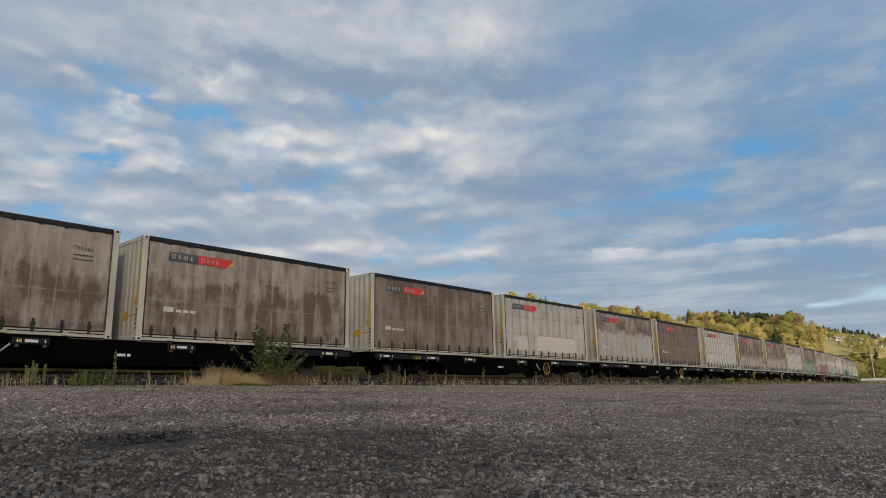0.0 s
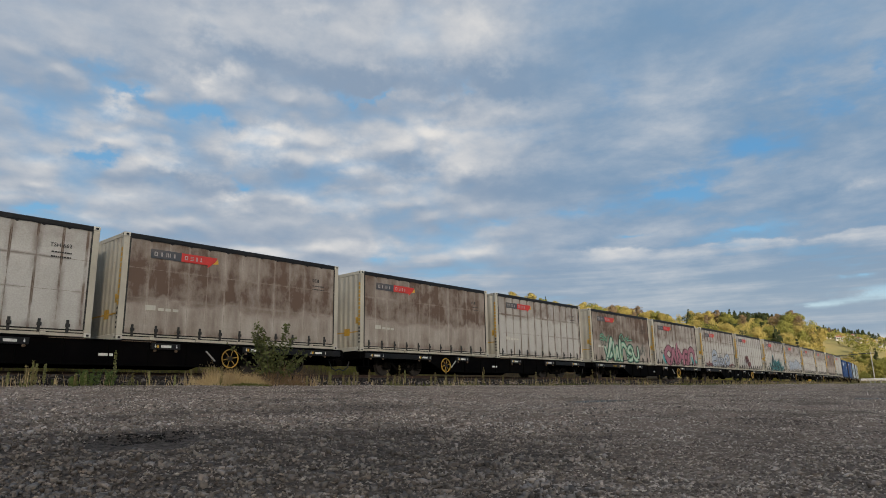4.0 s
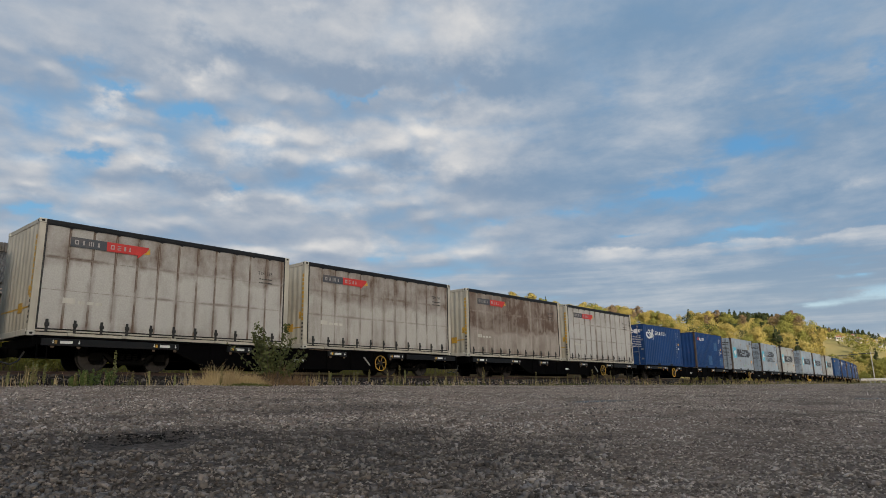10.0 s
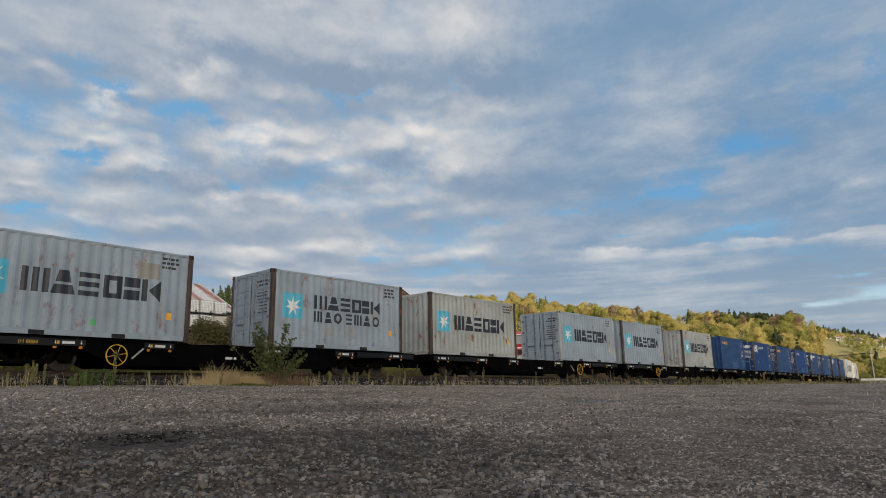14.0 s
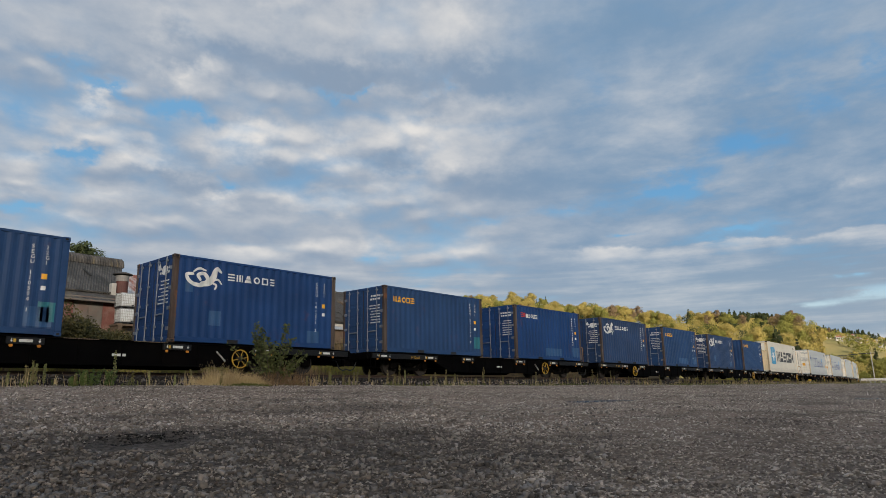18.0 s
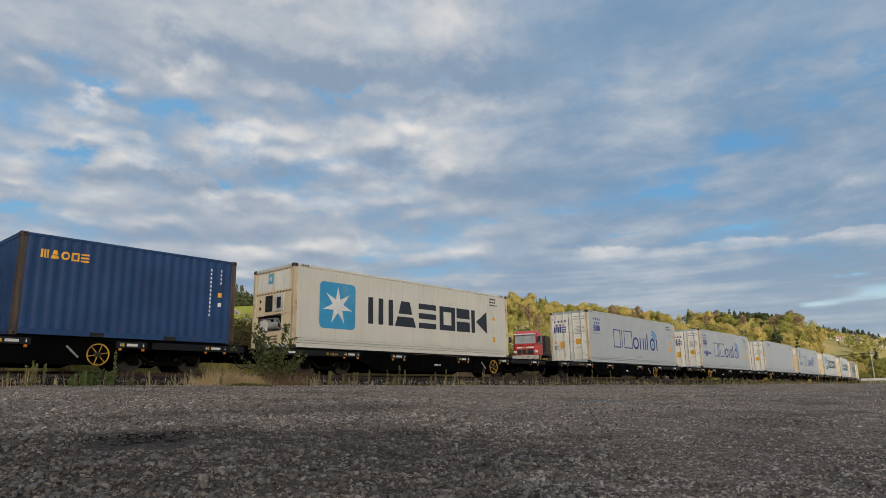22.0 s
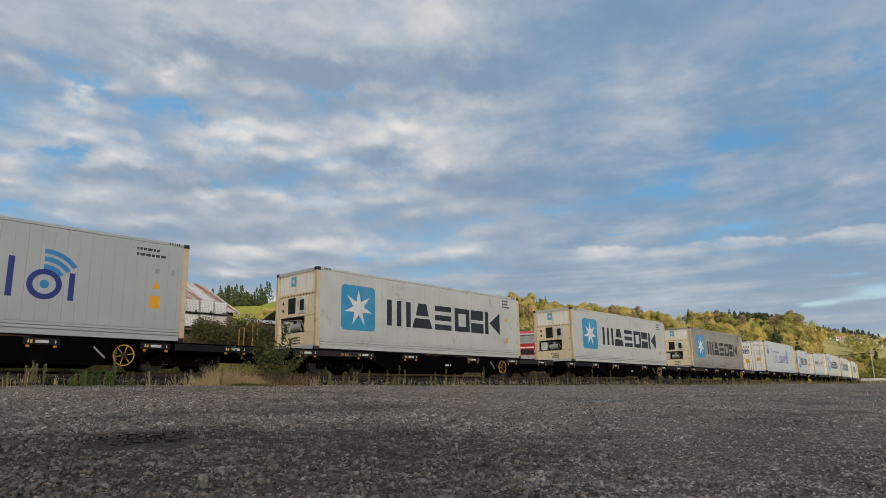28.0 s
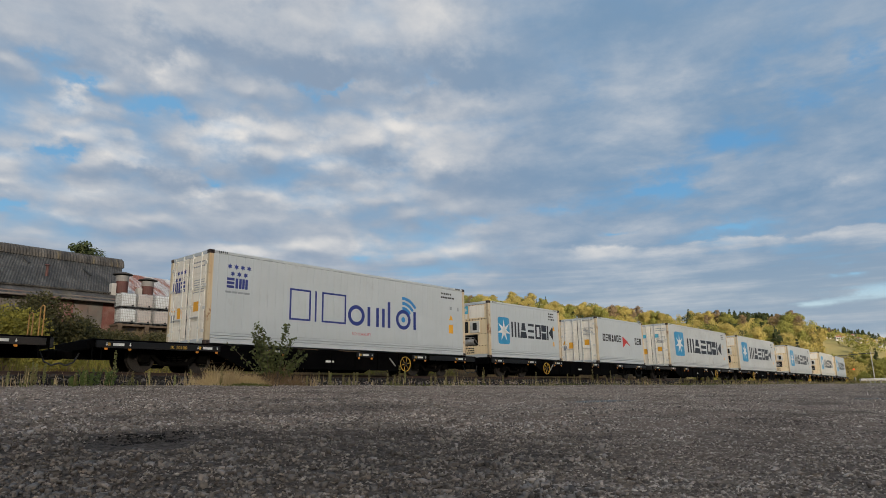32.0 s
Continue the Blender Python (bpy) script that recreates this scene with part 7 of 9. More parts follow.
        if i in (9, 14):
            patches(t, ((-hl + 1.2, -hl + 1.6, 0.55, 1.0), (-hl + 0.4, -hl + 0.65, 1.5, 1.8), (hl - 1.2, hl - 0.7, 0.2, 0.6)), "blue_patch")
        if i in (8, 11, 13):
            patches(t, ((hl - 0.9, hl - 0.25, 0.22, 0.72), (-hl + 2.6, -hl + 4.1, 0.22, 0.60)), "blue_patch")
        if i in (8, 10):
            patches(t, ((hl - 0.6, hl - 0.2, 0.35, 0.85),), "teal_patch")
        set_on(t, u + hl, DECK)


def reefer_train():
    L4, H4, W = 12.192, 2.896, 2.438
    L2, H2 = 6.058, 2.591
    y = -W / 2 + 0.014
    protos = {}

    def get(short, unit):
        key = (short, unit)
        if key in protos:
            return copy_thing(protos[key], Matrix())
        protos[key] = reefer_box(L2 if short else L4, H2 if short else H4, W, unit)
        return protos[key]

    def side(t, name, bm, material, gap=0.005):
        part(name, on_side(bm, y, None, None, gap), material, t)

    def flowers(t, x, z, s, end=None):
        bm = bmesh.new()
        for i in range(7):
            cx, cz = x + (i % 4) * 0.24 * s + (0.12 * s if i > 3 else 0), z - (0.24 * s if i > 3 else 0)
            b = star(cx, cz, 0.10 * s, 6, 0.5)
            me = bpy.data.meshes.new("tmp")
            b.to_mesh(me), b.free()
            bm.from_mesh(me)
            bpy.data.meshes.remove(me)
        (part("star_row", on_side(bm, y), "brand_blue", t) if end is None else part("star_row", on_end(bm, end, 0.022), "brand_blue", t))

    def zim(t, hl, factor, doors_):
        flowers(t, -hl + 0.72, 2.44, 0.95)
        side(t, "brand_block", mark(mark(mark(bmesh.new(), "levels", -hl + 0.64, -hl + 0.90, 1.76, 2.08, 0.09), "stem", -hl + 0.94, -hl + 1.03, 1.76, 2.08, 0.09), "comb", -hl + 1.07, -hl + 1.38, 1.76, 2.08, 0.09), "brand_blue")
        side(t, "web_address_bar", bars(-hl + 0.60, 1.60, 0.06, (0.2, 0.2, 0.2, 0.2), 0.02, False), "patch_grey")
        if factor:
            side(t, "word_bar", bars(-hl + 0.58, 1.06, 0.17, (0.11, 0.10, 0.09), 0.04), "brand_blue")
            side(t, "colour_block", boxes2d((-hl + 1.04, -hl + 1.22, 1.12, 1.34)), "brand_cyan")
            side(t, "colour_block", boxes2d((-hl + 1.22, -hl + 1.42, 1.12, 1.34)), "logo_red")
            side(t, "colour_block", boxes2d((-hl + 1.04, -hl + 1.42, 0.92, 1.12)), "brand_blue")
            side(t, "word_bar", bars(-hl + 1.50, 1.06, 0.17, (0.10, 0.10, 0.10, 0.08, 0.10, 0.08), 0.03), "brand_blue")
        # two thin frames and a stem, then bold rings and stems, then signal arcs
        x, z, word_ink = -hl + 3.0, 0.93, "brand_blue"
        thin = bmesh.new()
        for x0, x1 in ((0.0, 0.88), (1.36, 2.46)):
            mark(thin, "frame", x + x0, x + x1, z, z + 1.065, 0.07)
        rect(thin, x + 1.06, x + 1.13, z, z + 1.065)
        tagged(part("light_word_outline", on_side(thin, y), word_ink, t), kind="stuff")
        bold = mark(bmesh.new(), "ring", x + 2.55, x + 3.36, z - 0.02, z + 0.74, 0.14)
        rect(bold, x + 3.50, x + 3.64, z, z + 0.72), rect(bold, x + 3.94, x + 4.08, z, z + 0.72)
        rect(bold, x + 4.24, x + 4.38, z, z + 0.72)
        rect(bold, x + 4.54, x + 4.68, z, z + 1.0)
        mark(bold, "ring", x + 4.98, x + 5.80, z - 0.02, z + 0.76, 0.14)
        rect(bold, x + 5.96, x + 6.10, z, z + 0.72)
        side(t, "bold_word_bar", bold, word_ink)
        arcs = disc(x + 5.39, z + 0.37, 0.11)
        for r in (0.58, 0.78, 0.98):
            hoop(x + 5.36, z + 0.30, r, 0.12, 38, 92, 14, arcs)
        side(t, "signal_arcs", arcs, "brand_cyan")
        side(t, "code_print", fine_print(hl - 1.55, 2.62, 0.85, 2, 0.075, 0.16, 4), "ink")
        side(t, "data_plate", boxes2d((hl - 1.0, hl - 0.86, 1.92, 2.06), (hl - 0.5, hl - 0.42, 1.9, 2.05)), "patch_grey")
        side(t, "warning_triangle", triangle_sign(hl - 1.06, 1.48, 0.26), "sticker_orange")
        side(t, "caution_sticker", boxes2d((hl - 1.08, hl - 0.80, 0.92, 1.28)), "sticker_orange")
        if doors_:
            e = -hl + 0.02
            flowers(t, 0.22, 2.36, 0.9, e)
            part("brand_block", on_end(mark(mark(mark(bmesh.new(), "levels", 0.18, 0.46, 1.72, 2.06, 0.09), "stem", 0.50, 0.60, 1.72, 2.06, 0.09), "comb", 0.64, 0.96, 1.72, 2.06, 0.09), e, 0.022), "brand_blue", t)

    def starred(t, hl, H, k=1.0, ink="navy_ink"):
        s = H * 0.57
        star_panel(t, y, -hl + 1.12 * k, 0.74 * k ** 0.3, s * k ** 0.35, None, None, 1.0 if k == 1 else 0.72, "brand_sky")
        x, q, z, h = (-hl + 3.40, 1.0, 1.03, 1.0) if k == 1 else (-hl + 1.75, 0.50, 1.0, 0.72)
        for kind, a, b in WORD_BLOCKS:
            side(t, "letter_block", mark(bmesh.new(), kind, x + a * q, x + b * q, z, z + h, 0.25 * h ** 0.5 * (1.0 if k == 1 else 0.62)), ink)
        side(t, "code_print", fine_print(hl - 1.35 * k ** 0.5, H - 0.22, 0.55, 3, 0.07, 0.14, 5), "ink")
        side(t, "warning_triangle", triangle_sign(hl - 1.2 * k, H * 0.58, 0.24), "sticker_orange")
        side(t, "caution_sticker", boxes2d((hl - 1.15 * k, hl - 0.98 * k, 0.70, 0.92)), "sticker_orange")

    # (left edge, twenty-foot, unit end, kind, tone)
    rows = ((68.74, 0, 1, "star", "reefer_warm"), (88.45, 0, 0, "zim", "reefer"), (105.45, 0, 0, "zimf", "reefer"), (122.7, 0, 0, "cube", "reefer"), (137.35, 0, 1, "zimf", "reefer"),
            (154.3, 0, 1, "star", "reefer_worn"), (171.33, 0, 1, "star", "reefer_worn"), (188.15, 0, 1, "star", "reefer_dirty"), (207.62, 0, 0, "zim", "reefer_cool"), (221.5, 1, 1, "star", "reefer_cool"),
            (231.45, 1, 0, "swallow", "reefer_cool"), (241.45, 0, 0, "star", "reefer_worn"), (256.5, 0, 1, "star", "reefer_worn"), (274.4, 0, 1, "star", "reefer_worn"), (293.2, 0, 1, "star", "reefer_warm"), (307.7, 0, 1, "star", "reefer"))
    made = [get(r[1], r[2]) for r in rows]
    tint = dict(reefer="white", reefer_cool="cool white", reefer_worn="rust-marked white", reefer_warm="cream-white", reefer_dirty="grimy grey-brown")
    for t, (u, short, unit, kind, tone) in zip(made, rows):
        hl, H = (L2 if short else L4) / 2, H2 if short else H4
        if tone != "reefer":
            repaint(t, SKIN - {"door", "door_panel"}, tone)
        tagged(t, "%s %s refrigerated container with %s" % (tint[tone], "twenty-foot" if short else "forty-foot", "a cooling unit end" if unit else "double doors"))
        if kind.startswith("zim"):
            zim(t, hl, kind == "zimf", not unit)
            if u < 200:
                part("notice_lettering", on_side(moved(lettering("Use No Fork Lifts", 0.075, None), -0.12, 0, 0.44), y), "ink", t)
            else:
                part("warning_lettering", on_side(moved(lettering("NO FORKLIFT", 0.11, None), -0.35, 0, 0.56), y), "red_ink", t)
        elif kind == "star":
            starred(t, hl, H, 0.62 if short else 1.0, "ink" if tone == "reefer_dirty" else "navy_ink")
            if unit:
                bm = boxes2d((0.0, 0.30, H * 0.80, H * 0.80 + 0.36))
                part("small_star_panel", on_end(bm, -hl + 0.03, 0.014), "light_blue", t)
                part("small_star", on_end(star(0.15, H * 0.80 + 0.18, 0.12, 7, 0.4), -hl + 0.03, 0.018), "logo_white", t)
            else:
                for y0 in (-0.55, 0.35):
                    part("small_star_panel", on_end(boxes2d((y0, y0 + 0.26, 1.95, 2.19)), -hl + 0.02, 0.022), "light_blue", t)
        elif kind == "cube":
            side(t, "brand_block", boxes2d((-hl + 0.85, -hl + 1.40, 2.42, 2.66)), "spray_mint")
            side(t, "brand_bar", bars(-hl + 1.45, 2.42, 0.24, (0.22, 0.16, 0.16, 0.16), 0.05), "brand_blue")
            side(t, "code_print", fine_print(hl - 1.5, 2.62, 0.8, 2, 0.075, 0.16, 9), "ink")
            side(t, "caution_sticker", boxes2d((hl - 1.08, hl - 0.80, 0.72, 1.0)), "sticker_orange")
        else:
            side(t, "brand_bar", bars(-hl + 0.7, 1.25, 0.40, (0.30, 0.26, 0.32, 0.26, 0.24, 0.26, 0.26), 0.06), "ink")
            side(t, "brand_bar", bars(hl - 1.25, 1.2, 0.40, (0.24, 0.26, 0.26), 0.06), "ink")
            b = bmesh.new()
            poly(b, [(0.15, 1.62), (0.75, 1.35), (1.15, 1.05), (0.6, 1.25), (0.15, 0.95)])
            side(t, "pennant", b, "logo_red")
        set_on(t, u + hl, DECK)


WAGON_CODES = {-1: None, 0: "IH 8285", 1: "IH 17579", 4: "IH 8354", 6: "IH 12170", 9: "IH 12377", 10: "IH 8884", 14: "IH 13664", 15: "IK 15037", 17: "IK 14614", 18: "IH 14539", 21: "IK 14608", 19: "IAB 4264", 22: "IH 6811", 25: "IK 10100"}


def wagons():
    a, b = flat_wagon(1), flat_wagon(-1)
    used, made = set(), []
    for n in range(-1, 32):
        p = b if n in (-1, 3, 9, 10, 12, 15, 19, 20, 26, 28) else a
        made.append((n, p if p not in used else copy_thing(p, Matrix())))
        used.add(p)
    for n, t in made:
        if n in (9, 14, 15, 17, 19, 21, 24):
            rails = tube(bmesh.new(), [(7.9, -0.95, 0.82), (7.9, -0.95, 1.62), (7.9, -0.80, 1.66), (7.9, -0.66, 1.62), (7.9, -0.66, 0.82)], 0.018)
            part("hand_rail", rails, "rail_ochre", t, "dull ochre looped hand rail")
            rails = tube(bmesh.new(), [(7.9, -0.15, 0.82), (7.9, -0.15, 1.50), (7.9, 0.0, 1.54), (7.9, 0.15, 1.50), (7.9, 0.15, 0.82)], 0.018)
            part("hand_rail", rails, "rail_ochre", t, "dull ochre looped hand rail")
        if WAGON_CODES.get(n):
            part("code_lettering", on_side(moved(lettering(WAGON_CODES[n], 0.10, None), -5.9, 0, DECK - RAIL_TOP - 0.20), -1.236), "tape_yellow", t)
        if n < 9:
            repaint(t, {"lashing_lug"}, "timber")
            repaint(t, {"hand_brake_wheel", "wheel_spokes"}, "tape_yellow")
        if n in (20, 22, 24, 27):
            repaint(t, {"platform_fascia", "marker_bracket", "headstock"}, "frame_brown")
        MOVING.append((t, -222.3 + 17.05 * (n + 0.5), RAIL_TOP))

curtain_train()
dry_train()
reefer_train()
wagons()


# ---------------------------------------------------------------- plants
def leaf_cloud(points, size, rng, aspect=0.6, out=None):
    """Leaf-like quads round the given points, turned at random or facing roughly outwards."""
    n = len(points)
    pts = np.asarray(points)
    d1 = rng.normal(size=(n, 3))
    d1 /= np.linalg.norm(d1, axis=1)[:, None]
    if out is not None:
        face = out + rng.normal(0, 0.45, (n, 3))
        face /= np.linalg.norm(face, axis=1)[:, None]
        d1 = np.cross(face, d1)
        d1 /= np.linalg.norm(d1, axis=1)[:, None] + 1e-9
        d2 = np.cross(face, d1)
    else:
        d2 = np.cross(d1, rng.normal(size=(n, 3)))
    d2 /= np.linalg.norm(d2, axis=1)[:, None] + 1e-9
    s = size * rng.uniform(0.6, 1.4, (n, 1))
    a, b = d1 * s, d2 * s * aspect
    verts = np.stack([pts - a, pts - b * 0.9 + a * 0.1, pts + a, pts + b * 0.9 + a * 0.1], 1).reshape(-1, 3)
    return verts, np.arange(4 * n).reshape(-1, 4)


def lobes(rng, n_lobes, H, R, low, shape="round"):
    out = []
    for _ in range(n_lobes):
        u = rng.random()
        if shape == "cone":
            z = low + (H - low) * u * 0.94
            r = R * (1 - u) * rng.uniform(0.2, 0.8)
            rad = 0.11 * H * (1.2 - u)
        elif shape == "tall":
            z = low + (H - low) * u
            r = R * 0.5 * math.sin(math.pi * min(1, u * 0.9 + 0.1)) * rng.random()
            rad = 0.11 * H * (1.1 - 0.6 * u)
        else:
            z = low + (H - low) * (0.15 + 0.75 * u)
            r = R * 0.75 * math.sqrt(max(0.0, 1 - (2 * u - 0.9) ** 2 * 0.8)) * math.sqrt(rng.random())
            rad = R * rng.uniform(0.25, 0.45)
        a = rng.uniform(0, 6.28)
        out.append((r * math.cos(a), r * math.sin(a), z, rad))
    return out


def tree(kind, H, R, low, leaf, seed, leaves=1400, n_lobes=14, shape="round", size=0.3, label="", sparse=1.0):
    rng = np.random.default_rng(seed)
    t = thing("tree", label, "tree", "trees on the hills")
    bm = bmesh.new()
    rod(bm, (0, 0, -0.6), (0, 0, low + (H - low) * (0.8 if shape != "round" else 0.4)), H * 0.022, H * 0.008, 7)
    ls = lobes(rng, n_lobes, H, R, low, shape)
    for x, y, z, r in ls[:7]:
        rod(bm, (0, 0, max(low * 0.7, z * 0.55)), (x, y, z), H * 0.009, H * 0.003, 5)
    part("trunk", bm, "bark", t)
    pts, out = [], []
    for x, y, z, r in ls:
        m = int(leaves / n_lobes)
        d = rng.normal(size=(m, 3))
        d /= np.linalg.norm(d, axis=1)[:, None]
        q = r * rng.uniform(0.55, 1.05, (m, 1)) ** sparse
        pts.append(np.array([x, y, z]) + d * q * np.array([1, 1, 0.75]))
        out.append(d * 0.7 + np.array([x, y, z - low - (H - low) * 0.35]) / R * 0.5)
    v, f = leaf_cloud(np.concatenate(pts), size, rng, 0.7, np.concatenate(out))
    ob = mesh_object("crown", v, f, leaf)
    ob.parent = t
    return t


def on_ground(d, h, sink=0.3, turn=0.0, scale=1.0):
    x, y = d * math.sin(radians(h)), d * math.cos(radians(h))
    return Matrix.Translation((x, y, height(x, y) - sink)) @ Matrix.Rotation(turn, 4, "Z") @ Matrix.Scale(scale, 4)


def woods():
    rng = random.Random(21)
    kinds = dict(
        gold=[tree("gold", 15, 6.0, 2.5, "leaf_gold", 31, 5060, 26, "round", 0.29, "broadleaf tree on the hillside, coloured golden as if sunlit"), tree("gold", 13, 6.5, 2, "leaf_gold", 32, 5060, 26, "round", 0.29, "broadleaf tree on the hillside, coloured golden as if sunlit")],
        green=[tree("green", 14, 6.0, 2, "leaf_green", 33, 5060, 26, "round", 0.29, "olive-green broadleaf tree on the hillside"), tree("green", 11, 5.5, 1.5, "leaf_green", 34, 4600, 23, "round", 0.29, "olive-green broadleaf tree on the hillside")],
        brown=[tree("brown", 15, 5.0, 4, "leaf_brown", 35, 2989, 20, "round", 0.23, "slender brown eucalypt with an airy crown", 0.6), tree("brown", 13, 4.2, 3.5, "leaf_brown", 36, 2760, 18, "round", 0.23, "slender brown eucalypt with an airy crown", 0.6)],
        pine=[tree("pine", 17, 4.0, 2.0, "leaf_pine", 37, 4140, 39, "cone", 0.26, "dark green conifer on the ridge"), tree("pine", 14, 4.2, 2.0, "leaf_pine", 38, 4140, 36, "cone", 0.26, "dark green conifer on the ridge")],
        poplar=[tree("poplar", 19, 3.6, 1.5, "leaf_gold", 39, 4370, 28, "tall", 0.24, "tall narrow golden poplar")])
    first = {id(t): True for ts in kinds.values() for t in ts}

    def plant(kind, d, h, scale=1.0):
        p = rng.choice(kinds[kind])
        m = on_ground(d, h, 0.3, rng.uniform(0, 6.28))
        t = p
        if first[id(p)]:
            first[id(p)] = False
        else:
            t = copy_thing(p, Matrix())
        t.matrix_basis = m
        t.scale = (scale * 0.88,) * 3

    def band(n, h0, h1, d0, d1, mix, s0=0.8, s1=1.2):
        for i in range(n):
            h = h0 + (h1 - h0) * (i + rng.random()) / n
            plant(rng.choice(mix), rng.uniform(d0, d1), h, rng.uniform(s0, s1))
    # along the skyline
    band(16, 50.5, 55.2, 440, 520, ("gold", "brown", "gold", "green"), 0.75, 1.05)
    band(12, 54.6, 57.6, 460, 520, ("pine", "pine", "green", "gold"), 0.75, 1.0)
    band(12, 57.4, 60.0, 450, 525, ("brown", "green", "gold"), 0.65, 0.95)
    band(24, 60.0, 65.2, 430, 520, ("brown", "brown", "green", "gold"), 0.8, 1.15)
    band(12, 65.0, 67.2, 430, 490, ("green", "green", "gold"), 0.7, 0.95)
    band(7, 68.6, 70.2, 430, 480, ("gold", "gold", "pine"), 0.6, 0.9)
    band(14, 69.8, 73.0, 420, 480, ("pine", "green", "brown", "green"), 0.7, 1.1)
    band(10, 74.6, 76.6, 400, 450, ("brown", "green", "brown"), 0.8, 1.1)
    band(3, 81.6, 83.5, 380, 420, ("green", "pine"), 0.7, 0.8)
    # the slope in front of it
    band(30, 50.0, 68.0, 300, 400, ("gold", "green", "gold", "brown"), 0.7, 1.0)
    band(34, 67.5, 77.0, 290, 380, ("gold", "green", "green", "gold", "pine"), 0.75, 1.1)
    band(22, 69.0, 78.0, 225, 290, ("green", "green", "gold"), 0.55, 0.85)
    band(26, 76.0, 83.5, 240, 320, ("gold", "green", "green", "pine"), 0.35, 0.6)
    band(16, 76.0, 78.5, 380, 520, ("green", "gold", "brown"), 0.4, 0.7)
    band(16, 77.0, 84.0, 200, 260, ("green", "gold", "green"), 0.35, 0.6)
    for h, d, s in ((77.3, 330, 0.95), (77.7, 335, 0.8), (75.2, 300, 0.6)):
        plant("poplar", d, h, s)
    # round the paddock
    band(8, 33.4, 36.2, 330, 400, ("green", "gold", "pine"), 0.55, 0.9)
    band(46, 35.6, 43.0, 525, 550, ("pine", "green", "pine"), 0.22, 0.42)
    band(7, 28.0, 33.0, 260, 300, ("green", "pine"), 0.3, 0.5)
    band(26, 42.0, 50.0, 500, 545, ("green", "pine", "gold"), 0.22, 0.45)
    # one macrocarpa behind the long shed
    t = tree("mac", 13.0, 3.3, 6.0, "leaf_pine", 50, 9000, 34, "round", 0.15, "dark round-headed tree behind the long shed")
    t.matrix_basis = Matrix.Translation((37.0, 103.5, 10.6))
    # two poplars by the paddock
    for d, h in ((205, 35.0), (198, 35.5)):
        plant("poplar", d, h, 0.5)
    # the closed canopy on the slope behind the single trees
    for name, n, leaf, seed, label in (("golden_hillside_woods", 150, "leaf_gold", 81, "closed canopy of golden trees on the slope"), ("olive_hillside_woods", 210, "leaf_green", 82, "closed canopy of olive-green trees on the slope"),
                                       ("dark_hillside_woods", 80, "leaf_pine", 83, "dark evergreen trees among the golden ones")):
        g = np.random.default_rng(seed)
        pts = []
        for _ in range(n):
            h = 50.0 + 27.5 * g.random() ** 0.8
            d = g.uniform(265, 470)
            x, y = d * math.sin(radians(h)), d * math.cos(radians(h))
            H, z = g.uniform(5.0, 10.0), height(x, y)
            for _k in range(7):
                a, r, u = g.uniform(0, 6.28), H * 0.34 * math.sqrt(g.random()), g.random()
                c = np.array([x + r * math.cos(a), y + r * math.sin(a), z + H * (0.25 + 0.6 * u)])
                v = g.normal(size=(46, 3))
                v /= np.linalg.norm(v, axis=1)[:, None]
                pts.append(c + v * H * g.uniform(0.14, 0.24) * np.array([1, 1, 0.8]) * g.uniform(0.6, 1.05, (46, 1)))
        v, f = leaf_cloud(np.concatenate(pts), 0.34, g)
        tagged(mesh_object(name, v, f, leaf), label, "woods", kind="stuff")
    # the pine plantation and the far ridge woods: too many to count
    for name, n, h0, h1, d0, d1, hh, label in (("pine_plantation", 260, 21, 34.0, 470, 610, (9, 16), "dense dark pine plantation on the hilltop"),
                                               ("ridge_woods", 170, 69.5, 75.6, 500, 560, (7, 12), "dark conifer woods along the ridge"),
                                               ("far_woods", 620, 75.2, 82.5, 545, 700, (4, 8), "distant woods on the far ridge"),
                                               ("hillside_scrub", 70, 76.0, 83.5, 290, 480, (2.5, 5), "olive-green scrub trees among the houses"),
                                               ("paddock_scrub", 170, 46.6, 52.5, 250, 345, (5, 8.5), "dark olive scrub on the slope below the paddock"),
                                               ("golden_scrub", 40, 76.0, 83.5, 280, 540, (2.5, 5), "scrub among the houses, coloured golden as if sunlit")):
        g = np.random.default_rng(77)
        pts = []
        for _ in range(n):
            h, d, H = g.uniform(h0, h1), g.uniform(d0, d1), g.uniform(*hh)
            x, y = d * math.sin(radians(h)), d * math.cos(radians(h))
            z = height(x, y)
            u = g.random((120, 1)) ** 0.8
            a = g.uniform(0, 6.28, (120, 1))
            r = H * 0.24 * (1.02 - u) * g.uniform(0.5, 1.0, (120, 1))
            if "scrub" in name:
                r = H * 0.62 * np.sqrt(np.clip(1.02 - (2 * u - 0.9) ** 2, 0, 1)) * g.uniform(0.6, 1.0, (120, 1))
            pts.append(np.concatenate([x + r * np.cos(a), y + r * np.sin(a), z + H * (0.12 + 0.88 * u)], 1))
        v, f = leaf_cloud(np.concatenate(pts), 0.75 if "pine" in name or "ridge" in name else 0.45, g)
        leaf = "leaf_green" if name == "hillside_scrub" else "leaf_gorse" if name == "paddock_scrub" else "leaf_gold" if name == "golden_scrub" else "leaf_pine"
        tagged(mesh_object(name, v, f, leaf), label, "woods", kind="stuff")


